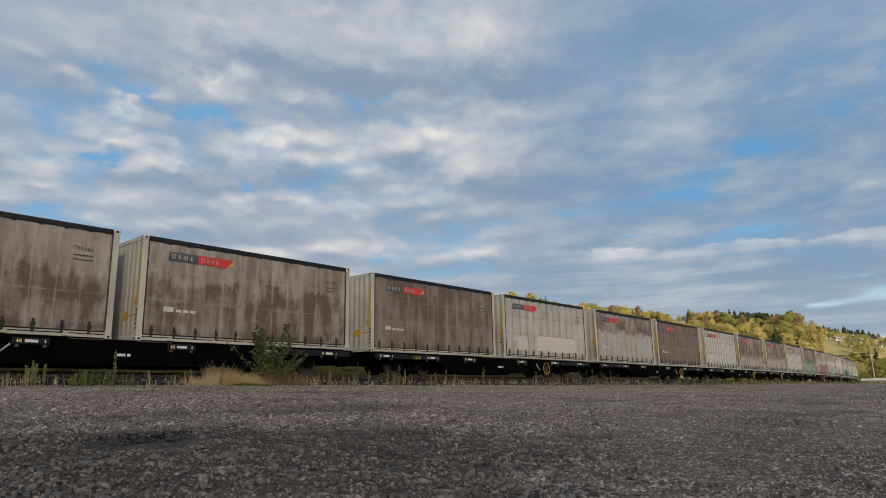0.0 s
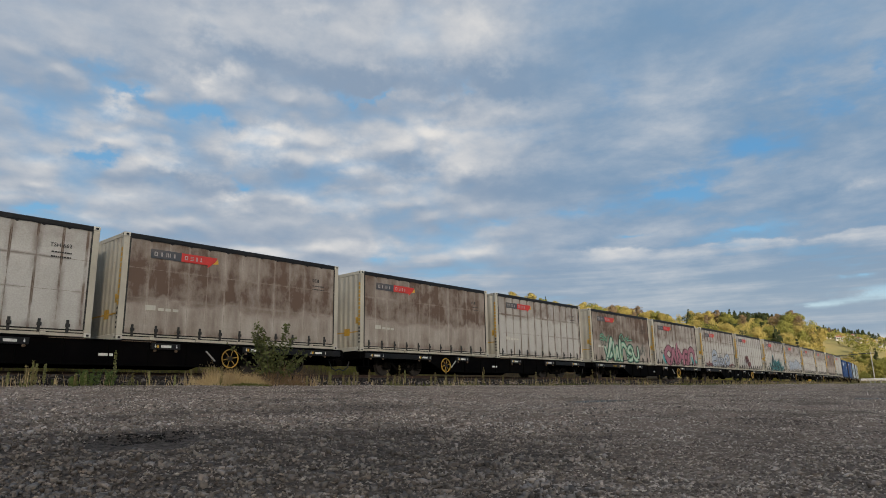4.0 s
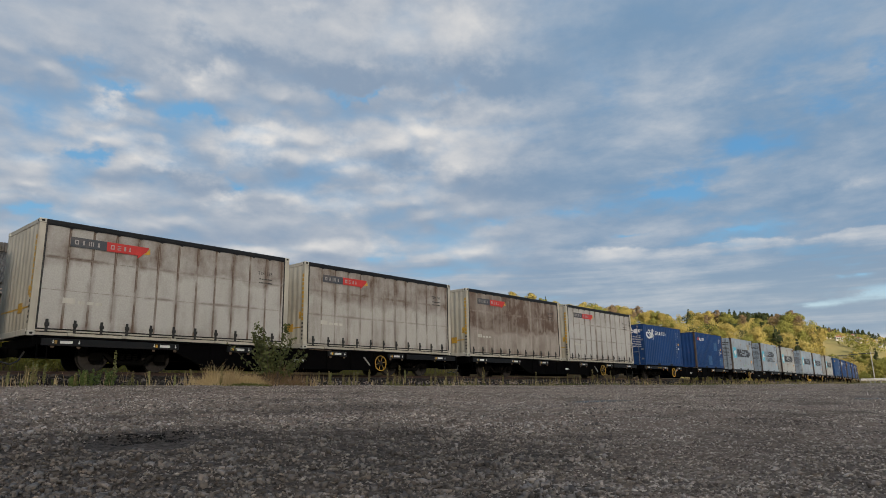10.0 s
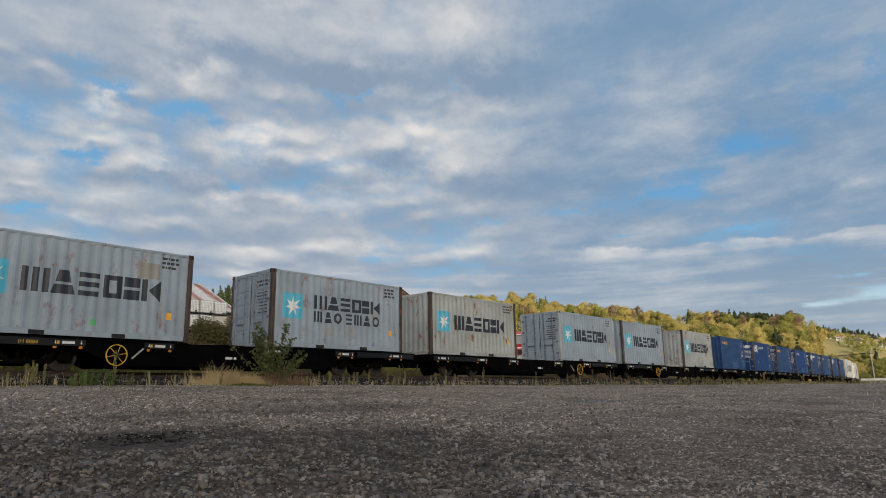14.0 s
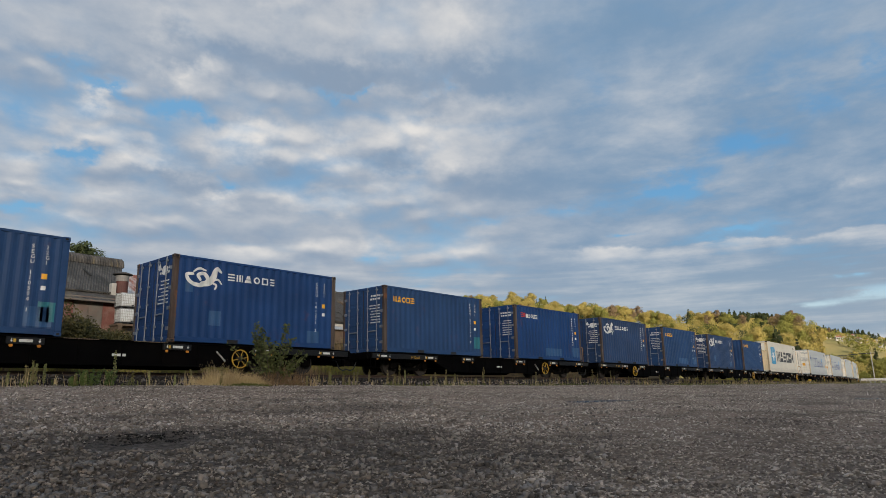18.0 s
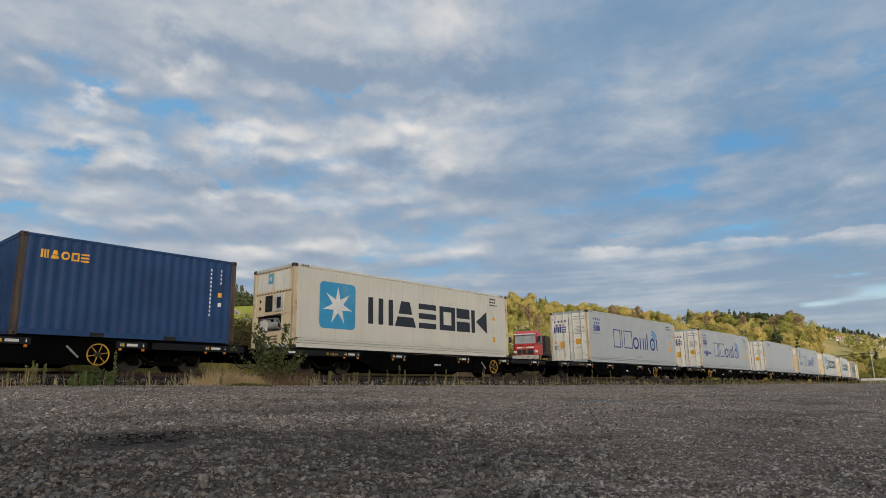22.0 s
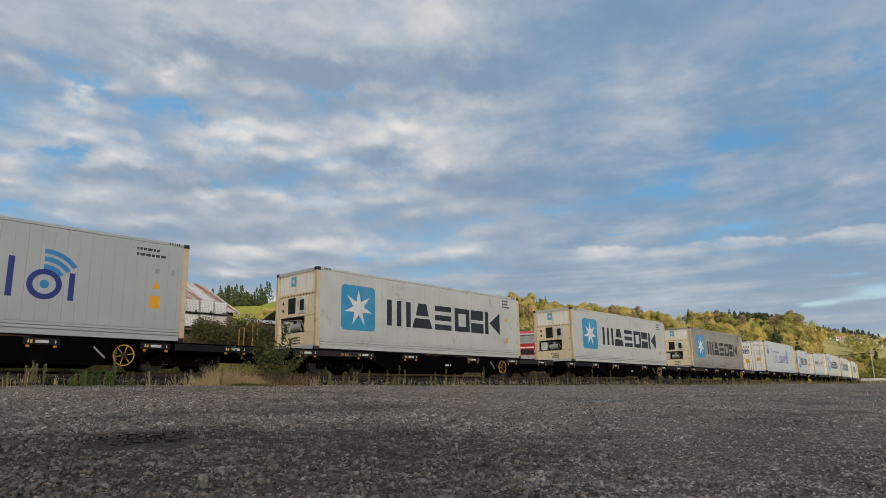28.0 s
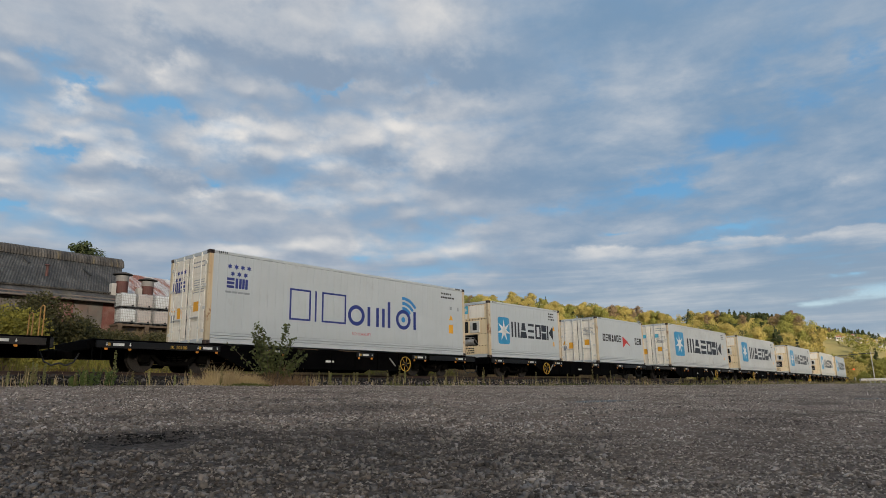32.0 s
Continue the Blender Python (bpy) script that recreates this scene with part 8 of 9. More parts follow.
def shrub(x, y, w, h, leaf, seed, label, leaves=2600, size=0.09, name="shrub"):
    rng = np.random.default_rng(seed)
    t = thing(name, label, "shrub", "shrubs on the bank")
    z = height(x, y)
    t.location = (x, y, z - 0.1)
    bm = bmesh.new()
    pts = []
    for i in range(14):
        a, r = rng.uniform(0, 6.28), w * 0.42 * math.sqrt(rng.random())
        top = h * rng.uniform(0.55, 0.95) * (1 - 0.35 * (r / (w * 0.5)) ** 2)
        cx, cy = r * math.cos(a), r * math.sin(a)
        rod(bm, (cx * 0.3, cy * 0.3, 0), (cx, cy, top * 0.85), 0.035, 0.012, 5)
        m = leaves // 14
        d = rng.normal(size=(m, 3))
        d /= np.linalg.norm(d, axis=1)[:, None]
        rr = w * rng.uniform(0.16, 0.26)
        p = np.array([cx, cy, top - rr * 0.6]) + d * rr * rng.uniform(0.5, 1.1, (m, 1)) * np.array([1, 1, 0.9])
        p[:, 2] = np.maximum(p[:, 2], 0.05)
        pts.append(p)
        m2 = m // 3
        low = np.stack([cx + rng.normal(0, rr * 0.5, m2), cy + rng.normal(0, rr * 0.5, m2), rng.uniform(0.05, max(0.1, top * 0.8), m2)], 1)
        pts.append(low)
    part("stem", bm, "bark", t)
    v, f = leaf_cloud(np.concatenate(pts), size, rng)
    ob = mesh_object("foliage", v, f, leaf)
    ob.parent = t
    return t


def bank_shrubs():
    rows = ((5.7, 29.0, 4.0, 2.8, "leaf_yellow"), (7.6, 30.0, 3.8, 2.7, "leaf_yellow"), (9.6, 31.5, 4.0, 3.1, "leaf_gorse"), (11.6, 33.0, 3.2, 2.0, "leaf_gorse"), (14.4, 34.5, 2.4, 1.0, "leaf_gorse"),
            (9.4, 28.2, 2.6, 1.3, "leaf_yellow"), (17.2, 35.5, 2.6, 0.9, "leaf_gorse"), (20.2, 36.0, 3.0, 1.9, "leaf_gorse"), (22.6, 36.0, 3.4, 2.4, "leaf_gorse"), (26.6, 35.5, 3.4, 2.0, "leaf_gorse"),
            (33.0, 36.0, 4.2, 2.4, "leaf_green"), (36.5, 37.0, 4.4, 2.6, "leaf_gorse"), (40.5, 38.0, 4.6, 2.2, "leaf_green"), (46.0, 38.0, 5.0, 2.4, "leaf_yellow"), (52.0, 40.0, 5.0, 2.2, "leaf_green"),
            (3.0, 27.5, 3.6, 2.2, "leaf_yellow"), (59.0, 40.0, 5.0, 2.4, "leaf_gold"), (66.0, 44.0, 6.0, 3.0, "leaf_green"))
    words = dict(leaf_gorse="dark brown-green gorse on the bank", leaf_yellow="yellow-green broom bush on the bank", leaf_green="olive-green scrub on the bank", leaf_gold="golden scrub on the bank")
    for i, (x, y, w, h, leaf) in enumerate(rows):
        shrub(x, y, w, h, leaf, 100 + i, words[leaf], 6500, 0.065)


def blades(spots, heights, width, lean, material, name, label, per=9, seed=3, spread=0.10, bend=0.35):
    """Tufts of bent grass blades in one mesh."""
    rng = np.random.default_rng(seed)
    p = np.repeat(np.asarray(spots), per, 0)
    h = np.repeat(np.asarray(heights), per) * rng.uniform(0.55, 1.1, len(p))
    p = p + np.concatenate([rng.normal(0, spread, (len(p), 2)), np.zeros((len(p), 1))], 1)
    a = rng.uniform(0, 6.28, len(p))
    w = np.stack([np.cos(a), np.sin(a), np.zeros(len(p))], 1) * width
    b = rng.uniform(0, 6.28, len(p))
    l = np.stack([np.cos(b), np.sin(b), np.zeros(len(p))], 1) * (h * lean * rng.uniform(0.2, 1.0, len(p)))[:, None]
    up = np.array([0, 0, 1.0])
    mid = p + l * bend + up * (h * 0.6)[:, None]
    tip = p + l + up * h[:, None]
    verts = np.stack([p - w, p + w, mid + w * 0.8, mid - w * 0.8, tip + w * 0.15, tip - w * 0.15], 1).reshape(-1, 3)
    i = np.arange(len(p))[:, None] * 6
    faces = np.concatenate([i + np.array([0, 1, 2, 3]), i + np.array([3, 2, 4, 5])], 0)
    return tagged(mesh_object(name, verts, faces, material), label, "grass", kind="stuff")


def weed_mesh(seed, H, leaf=0.035, n=110):
    """An upright seeding weed: a stalk, a dense spike and a few low leaves."""
    rng = np.random.default_rng(seed)
    pts = []
    z = H * rng.uniform(0.15, 1.0, n)
    r = 0.012 + 0.040 * H * (1 - z / H) ** 0.6
    a = rng.uniform(0, 6.28, n)
    pts = np.stack([r * np.cos(a), r * np.sin(a), z], 1)
    v, f = leaf_cloud(pts, leaf, rng, 0.45)
    return v, f


def trackside():
    rng = np.random.default_rng(8)
    spots, hs = [], []
    for _ in range(850):
        s, o = 1 + 130 * rng.random() ** 1.2, rng.uniform(-3.2, -2.3)
        if s < 14 and rng.random() < 0.6:
            continue
        if noise.noise((s * 0.5, o * 0.8, 2)) + 0.25 * rng.random() < -0.05:
            continue
        x, y, _a = track(s, o)
        spots.append((x, y, height(x, y) - 0.02))
        hs.append(rng.uniform(0.06, 0.20))
    blades(spots, hs, 0.008, 0.5, "grass_green", "trackside_grass", "short green and yellow grass along the ballast", 10, 4, 0.12)
    spots, hs = [], []
    for _ in range(380):
        s, o = 2 + 90 * rng.random() ** 1.3, rng.uniform(-3.0, -1.9)
        x, y, _a = track(s, o)
        spots.append((x, y, height(x, y) - 0.02))
        hs.append(rng.uniform(0.15, 0.42))
    blades(spots, hs, 0.006, 0.4, "grass_dry", "trackside_dry_grass", "thin dry grass stalks along the ballast", 5, 6, 0.10)
    # the pale tussock round the bush
    spots, hs = [], []
    for _ in range(420):
        x, y = 8.4 + 2.4 * rng.beta(2.2, 1.6), rng.normal(16.25, 0.18)
        spots.append((x, y, height(x, y) - 0.02))
        hs.append(rng.uniform(0.14, 0.60) * (0.45 + 0.55 * smooth(x, 8.4, 9.6)) * (0.75 + 0.7 * noise.noise((x * 2.2, y * 2.2, 1))))
    blades(spots, hs, 0.0045, 0.7, "grass_dry", "dry_tussock", "tall pale dry grass clump beside the bush", 12, 9, 0.07)
    spots, hs = [], []
    for _ in range(120):
        x, y = rng.uniform(10.2, 12.3), rng.normal(16.35, 0.2)
        spots.append((x, y, height(x, y) - 0.02))
        hs.append(rng.uniform(0.2, 0.75) * (0.7 + 0.8 * noise.noise((x * 2.0, y, 6))))
    blades(spots, hs, 0.0042, 0.6, "stalk_brown", "brown_stalks", "brown dead stalks under the bush", 9, 10, 0.08)
    spots, hs = [], []
    for _ in range(150):
        x, y = rng.normal(10.05, 0.25), rng.normal(15.85, 0.08)
        spots.append((x, y, height(x, y) - 0.02))
        hs.append(rng.uniform(0.05, 0.12))
    blades(spots, hs, 0.008, 0.6, "grass_green", "green_tuft", "low green grass at the foot of the tussock", 12, 12, 0.07)
    # the feathery green clump: leafy shoots leaning out of one root
    vs, fs, n = [], [], 0
    for i in range(46):
        x, y = 5.75 + 0.95 * rng.random(), rng.normal(16.2, 0.10)
        H = rng.uniform(0.20, 0.46) * (0.6 + 0.4 * smooth(x, 5.75, 6.3))
        lean, turn = rng.uniform(0.0, 0.55), rng.uniform(0, 6.28)
        v, f = weed_mesh(700 + i, H, 0.026, 60)
        v = v.copy()
        v[:, 0] += v[:, 2] * lean * math.cos(turn) + x
        v[:, 1] += v[:, 2] * lean * math.sin(turn) * 0.5 + y
        v[:, 2] += height(x, y) - 0.03
        vs.append(v), fs.append(f + n)
        n += len(v)
    tagged(mesh_object("feathery_weed", np.concatenate(vs), np.concatenate(fs), "leaf_feather"), "feathery green weed at the ballast edge", "weeds", kind="stuff")
    # weeds with upright spikes; the near ones are single plants, the rest one mass
    vs, fs, n = [], [], 0
    for i in range(230):
        s, o = 1.5 + 120 * rng.random() ** 1.2, rng.uniform(-3.2, -1.9)
        H = rng.uniform(0.26, 0.62) * (1.15 if rng.random() < 0.15 else 0.85)
        if s < 13 and i % 2:
            continue
        x, y, _a = track(s, o)
        v, f = weed_mesh(200 + i, H, 0.03 if s < 40 else 0.045, 90 if s < 40 else 45)
        vs.append(v + np.array([x, y, height(x, y)]))
        fs.append(f + n)
        n += len(v)
    tagged(mesh_object("trackside_weeds", np.concatenate(vs), np.concatenate(fs), "weed"), "upright seeding weeds along the ballast edge", "weeds", kind="stuff")
    for i, (px, py, H) in enumerate(((6.72, 16.2, 0.82), (5.01, 16.2, 0.52), (5.10, 16.25, 0.45), (5.25, 16.2, 0.49), (4.30, 16.2, 0.28), (4.55, 16.15, 0.30), (6.02, 16.0, 0.33), (7.55, 16.2, 0.34), (8.15, 16.1, 0.28), (13.2, 16.3, 0.4), (16.4, 16.3, 0.5))):
        t = thing("mullein", "tall green seeding weed beside the track", "weed", "tall weeds by the track")
        t.location = (px, py, height(px, py))
        part("stalk", rod(bmesh.new(), (0, 0, -0.03), (0.01, 0, H * 0.97), 0.010, 0.004, 6), "weed", t)
        v, f = weed_mesh(300 + i, H, 0.020, 170)
        ob = mesh_object("leaves", v, f, "leaf_spike")
        ob.parent = t


def young_bush():
    """A young broad-leaved bush: several upright shoots with single leaves."""
    rng = np.random.default_rng(17)
    t = thing("bush", "young dark-leaved bush with upright shoots in dry grass", "bush")
    x0, y0 = 11.1, 16.35
    z0 = height(x0, y0)
    t.location = (x0, y0, z0)
    pts = []
    # foot and tip of each shoot, and its height
    shoots = [(-0.15, 0.0, -0.50, 0.1, 1.74), (-0.1, 0, -0.62, 0.0, 1.45), (-0.1, 0.05, -0.30, 0.1, 1.60), (0, 0, -0.12, 0.05, 1.38), (0.05, 0, 0.05, 0, 1.22), (0.15, 0, 0.56, 0.1, 1.76), (0.2, 0.1, 0.72, 0, 1.35),
              (0.25, 0, 1.10, 0.1, 1.02), (0.3, 0, 1.25, 0, 0.92), (-0.3, 0, -1.45, 0, 1.15), (-0.1, -0.1, -0.45, -0.3, 1.1), (0.1, -0.1, 0.25, -0.3, 1.0), (-0.2, -0.05, -0.75, -0.2, 0.95), (0.2, 0, 0.95, -0.2, 0.75), (0.0, 0.1, -0.35, 0.3, 1.3)]
    for fx, fy, tx, ty, h in shoots:
        k, stems = 9, bmesh.new()
        prev = Vector((fx, fy, -0.05))
        for j in range(1, k + 1):
            u = j / k
            q = Vector((fx + (tx - fx) * u ** 1.4, fy + (ty - fy) * u ** 1.4, h * u))
            rod(stems, prev, q, 0.012 * (1.1 - u) + 0.003, n=5)
            prev = q
        part("shoot", stems, "bark", t)
        m = int(105 * h) if fx > -0.25 else 34
        u = rng.uniform(0.32, 1.0, m)
        a = rng.uniform(0, 6.28, m)
        r = rng.uniform(0.03, 0.20, m) * (1.15 - u * 0.6)
        pts.append(np.stack([fx + (tx - fx) * u ** 1.4 + r * np.cos(a), fy + (ty - fy) * u ** 1.4 + r * np.sin(a), h * u + rng.normal(0, 0.02, m)], 1))
    v, f = leaf_cloud(np.concatenate(pts), 0.048, rng, 0.55)
    ob = mesh_object("leaves", v, f, "leaf_bush")
    ob.parent = t


def bank_grass():
    rng = np.random.default_rng(14)
    spots, hs = [], []
    for _ in range(5200):
        x, y = rng.uniform(2, 60), rng.uniform(24.2, 42)
        spots.append((x, y, height(x, y) - 0.03))
        hs.append(rng.uniform(0.25, 0.75))
    blades(spots, hs, 0.012, 0.5, "grass_bank", "bank_grass", "rank yellow-brown grass and weeds on the bank", 7, 15, 0.16)
    spots, hs = [], []
    for _ in range(2400):
        x, y = 2 + 30 * rng.random() ** 1.7, rng.uniform(26.6, 31)
        if noise.noise((x * 0.4, y * 0.4, 3)) < -0.05:
            continue
        spots.append((x, y, height(x, y) - 0.03))
        hs.append(rng.uniform(0.4, 0.9))
    blades(spots, hs, 0.012, 0.35, "leaf_yellow", "yellow_weeds", "flowering yellow weeds on the bank", 6, 16, 0.14)


# ---------------------------------------------------------------- buildings
def slab(name, a, b, c, d, thick, material, parent, waves=0, depth=0.03):
    """A roof sheet over the quad a (low left), b (low right), c (high right), d (high left); waves: corrugations across it."""
    a, b, c, d = map(Vector, (a, b, c, d))
    n = (b - a).cross(d - a).normalized()
    k = max(2, waves * 2 + 1)
    bm = bmesh.new()
    rows = []
    for i in range(k):
        u = i / (k - 1)
        o = n * (depth if waves and i % 2 else 0.0)
        lo, hi = a.lerp(b, u) + o, d.lerp(c, u) + o
        rows.append([bm.verts.new(p) for p in (lo, hi, hi - n * thick, lo - n * thick)])
    for p, q in zip(rows, rows[1:]):
        for j in range(4):
            bm.faces.new((p[j], q[j], q[(j + 1) % 4], p[(j + 1) % 4]))
    bm.faces.new(rows[0][::-1])
    bm.faces.new(rows[-1])
    bmesh.ops.recalc_face_normals(bm, faces=bm.faces)
    return part(name, bm, material, parent)


def wall(name, pts, thick, material, parent):
    """An upright wall from a polygon of points, given a thickness away from the camera."""
    bm = bmesh.new()
    f = bm.faces.new([bm.verts.new(p) for p in pts])
    g = bmesh.ops.extrude_face_region(bm, geom=[f])
    bmesh.ops.translate(bm, verts=[v for v in g["geom"] if isinstance(v, bmesh.types.BMVert)], vec=(0, thick, 0))
    bmesh.ops.recalc_face_normals(bm, faces=bm.faces)
    return part(name, bm, material, parent)


def long_shed():
    t = thing("long_shed", "long weathered shed with a grey corrugated roof and ridge vent", "shed")
    slab("roof", (-22, 52.2, 8.35), (21.7, 52.2, 8.35), (25.6, 62, 12.4), (-22, 62, 12.95), 0.12, "roof_grey", t, 230, 0.07)
    slab("rear_roof", (25.6, 72, 8.2), (-22, 72, 8.2), (-22, 62, 12.95), (25.6, 62, 12.4), 0.12, "roof_grey", t)
    slab("lower_roof", (-22, 50.6, 7.45), (21.6, 50.6, 7.45), (21.7, 52.4, 8.28), (-22, 52.4, 8.28), 0.10, "roof_slate", t)
    vent = bmesh.new()
    rows = []
    n = 420
    for i in range(n + 1):
        u = i / n
        x = -22 + 47.4 * u
        zc = 12.75 - 0.55 * u
        r = 0.77 + (0.05 if i % 2 else 0.0)
        rows.append([vent.verts.new((x, 61.9 - r * 1.15 * math.cos(a), zc + r * math.sin(a))) for a in (math.pi * (j / 8 * 1.1 - 0.05) for j in range(9))])
    for p, q in zip(rows, rows[1:]):
        for j in range(8):
            vent.faces.new((p[j], q[j], q[j + 1], p[j + 1]))
    vent.faces.new(rows[-1])
    part("ridge_vent", vent, "roof_slate", t)
    wall("wall", [(-22, 51.2, 4.2), (21.4, 51.2, 4.2), (21.4, 51.2, 7.8), (-22, 51.2, 7.8)], 0.2, "wall_pale", t)
    wall("rear_wall", [(-22, 71, 4.2), (25, 71, 4.2), (25, 71, 8.1), (-22, 71, 8.1)], 0.2, "wall_pale", t)
    wall("gable_wall", [(21.3, 51.3, 4.2), (25.2, 62, 4.2), (25.2, 62, 12.2), (21.3, 52, 8.1)], 0.2, "wall_pale", t)
    for i in range(22):
        x = 0.4 + i * 0.98
        part("wall_board", boxes((x, x + 0.90, 51.13, 51.2, 4.4, 7.4), bevel=0.01), "wall_red" if i in (16, 17, 20) else "wall_pale", t)
    part("gutter", boxes((-22, 21.6, 50.46, 50.60, 7.36, 7.50), bevel=0.02), "wall_pale", t)
    for x, y, k in ((17.3, 55.2, 0.75), (6.6, 55.4, 0.7)):
        z = 8.35 + (y - 52.2) * 0.44
        p = rod(bmesh.new(), (x, y, z - 0.3), (x, y, z + k), 0.10, n=8)
        rod(p, (x, y, z + k), (x, y, z + k + 0.1), 0.22, 0.16, 8)
        part("flue", p, "vent_rust", t)
    for x, y in ((21.0, 57.5), (13.2, 58.6), (17.0, 59.2)):
        z = 8.35 + (y - 52.2) * 0.43
        b = bmesh.new()
        bmesh.ops.create_cube(b, size=1.0, matrix=Matrix.Translation((x, y, z + 0.06)) @ Matrix.Rotation(radians(24), 4, "X") @ Matrix.Diagonal((0.16, 1.8, 0.08, 1)))
        part("roof_gap", b, "dark_void", t)


def rusty_shed():
    t = thing("rusty_shed", "shed with a pale roof of rusting corrugated sheets", "shed")
    slab("roof", (20.5, 52.6, 7.9), (31.9, 52.4, 7.75), (32.3, 60, 11.2), (24.0, 60.2, 11.45), 0.10, "roof_rust", t, 44, 0.05)
    slab("rear_roof", (32.3, 67, 7.8), (24.0, 67, 7.8), (24.0, 60.2, 11.45), (32.3, 60, 11.2), 0.10, "roof_rust", t)
    slab("barge_board", (31.92, 52.3, 7.72), (32.12, 52.3, 7.72), (32.52, 60, 11.26), (32.32, 60, 11.26), 0.25, "concrete", t)
    wall("front_wall", [(20.6, 53.0, 4.4), (31.8, 53.0, 4.4), (31.8, 53.0, 7.8), (20.6, 53.0, 7.8)], 0.2, "wall_pale", t)
    wall("gable_wall", [(31.7, 53.2, 4.4), (32.1, 60, 4.4), (32.1, 60, 11.0), (31.7, 53.2, 7.8)], 0.15, "wall_pale", t)
    p = rod(bmesh.new(), (30.4, 59.6, 11.1), (30.4, 59.6, 11.55), 0.12, n=8)
    rod(p, (30.4, 59.6, 11.55), (30.4, 59.6, 11.75), 0.22, 0.06, 8)
    part("flue", p, "black", t)


def roof_vents():
    for x, y, z0, z1 in ((21.75, 52.4, 8.2, 10.05), (23.75, 52.4, 8.1, 9.80)):
        t = thing("roof_ventilator", "rust-red roof ventilator with a flat conical cap", "ventilator", "ventilators on the shed")
        t.location = (x, y, z0)
        h = z1 - z0
        part("drum", rod(bmesh.new(), (0, 0, 0), (0, 0, h * 0.62), 0.44, n=20), "vent_rust", t)
        part("collar", rod(bmesh.new(), (0, 0, h * 0.62), (0, 0, h * 0.86), 0.47, n=20), "collar_grey", t)
        cap = rod(bmesh.new(), (0, 0, h * 0.93), (0, 0, h * 1.02), 0.72, 0.25, 22)
        rod(cap, (0, 0, h * 0.90), (0, 0, h * 0.93), 0.72, n=22)
        rod(cap, (0, 0, h * 0.84), (0, 0, h * 0.92), 0.10, n=8)
        part("cap", cap, "roof_slate", t)
        part("flashing", boxes((-0.85, -0.5, -0.25, 0.25, 0.0, h * 0.5), bevel=0.02), "concrete", t)


def brick_hall():
    t = thing("brick_hall", "old brick hall with a mossy slate roof and skylights", "hall")
    A, B, C, D = (36.0, 52, 7.75), (45.2, 52, 7.65), (54.0, 60, 12.3), (44.6, 60, 11.95)
    slab("roof", A, B, C, D, 0.15, "roof_slate", t)
    rng = random.Random(4)
    # courses of slates on the near slope
    a, b, c, d = map(Vector, (A, B, C, D))
    n = (b - a).cross(d - a).normalized()
    bm = None
    for i in range(12):
        for j in range(22):
            u0, v0 = (j + 0.5 * (i % 2)) / 22.5, i / 12
            p = (a.lerp(b, u0)).lerp(d.lerp(c, u0), v0 + 0.045)
            if bm is None:
                e1, e2 = (b - a).normalized(), ((d - a) - (d - a).dot((b - a).normalized()) * (b - a).normalized()).normalized()
                rot_m = Matrix((e1, e2, n)).transposed().to_4x4()
                bm = boxes((-0.20, 0.20, -0.42, 0.42, 0.0, 0.03))
                first = part("slate", bm, "roof_slate", t)
                first.matrix_basis = Matrix.Translation(p + n * 0.01) @ rot_m
            else:
                again(first, t, Matrix.Translation(p + n * rng.uniform(0.0, 0.10)) @ rot_m @ Matrix.Rotation(rng.uniform(-0.10, 0.10), 4, "Z") @ Matrix.Rotation(rng.uniform(-0.06, 0.06), 4, "X"))
    slab("rear_roof", (50, 68, 7.6), (42, 68, 7.6), D, C, 0.15, "roof_slate", t)
    slab("verge", (35.7, 51.8, 7.75), (36.2, 51.8, 7.75), (44.8, 60, 12.1), (44.3, 60, 12.1), 0.3, "concrete", t)
    for u, v in ((0.40, 0.52), (0.80, 0.50)):
        p = (a.lerp(b, u)).lerp(d.lerp(c, u), v)
        k = bmesh.new()
        box(k, -0.85, 0.85, -0.85, 0.85, 0.0, 0.25, 0.02)
        sk = part("skylight", k, "timber", t)
        sk.matrix_basis = Matrix.Translation(p) @ rot_m
        part("skylight_pane", boxes((-0.72, 0.72, -0.72, 0.72, 0.25, 0.27)), "skylight", sk)
    wall("eave_wall", [(36.2, 52.3, 4.4), (45.0, 52.3, 4.4), (45.0, 52.3, 7.6), (36.2, 52.3, 7.6)], 0.25, "concrete", t)
    wall("gable_wall", [(44.6, 52.0, 4.2), (58.9, 52.0, 4.2), (58.9, 52.0, 8.70), (52.07, 52.0, 11.72), (44.6, 52.0, 8.32)], 0.3, "brick", t)
    wall("side_wall", [(58.9, 52.3, 4.2), (58.9, 66.0, 4.2), (58.9, 66.0, 8.5), (58.9, 52.3, 8.5)], 0.3, "brick", t)
    slab("gable_roof", (59.2, 51.9, 8.66), (59.2, 66.0, 8.66), (52.07, 66.0, 11.82), (52.07, 51.9, 11.82), 0.10, "roof_slate", t)
    slab("gable_roof", (44.3, 51.9, 8.28), (44.3, 66.0, 8.28), (52.07, 66.0, 11.82), (52.07, 51.9, 11.82), 0.10, "roof_slate", t)
    win = part("window", boxes((51.65, 52.25, 51.93, 52.0, 9.40, 10.62)), "dark_void", t)
    part("sill", boxes((51.52, 52.38, 51.86, 52.0, 9.28, 9.39), bevel=0.02), "concrete", win)
    part("lintel", boxes((51.52, 52.38, 51.90, 52.0, 10.63, 10.80), bevel=0.02), "wall_red", win)
    part("ledge", boxes((44.6, 58.9, 51.2, 51.98, 7.38, 7.60), bevel=0.04), "concrete", t)
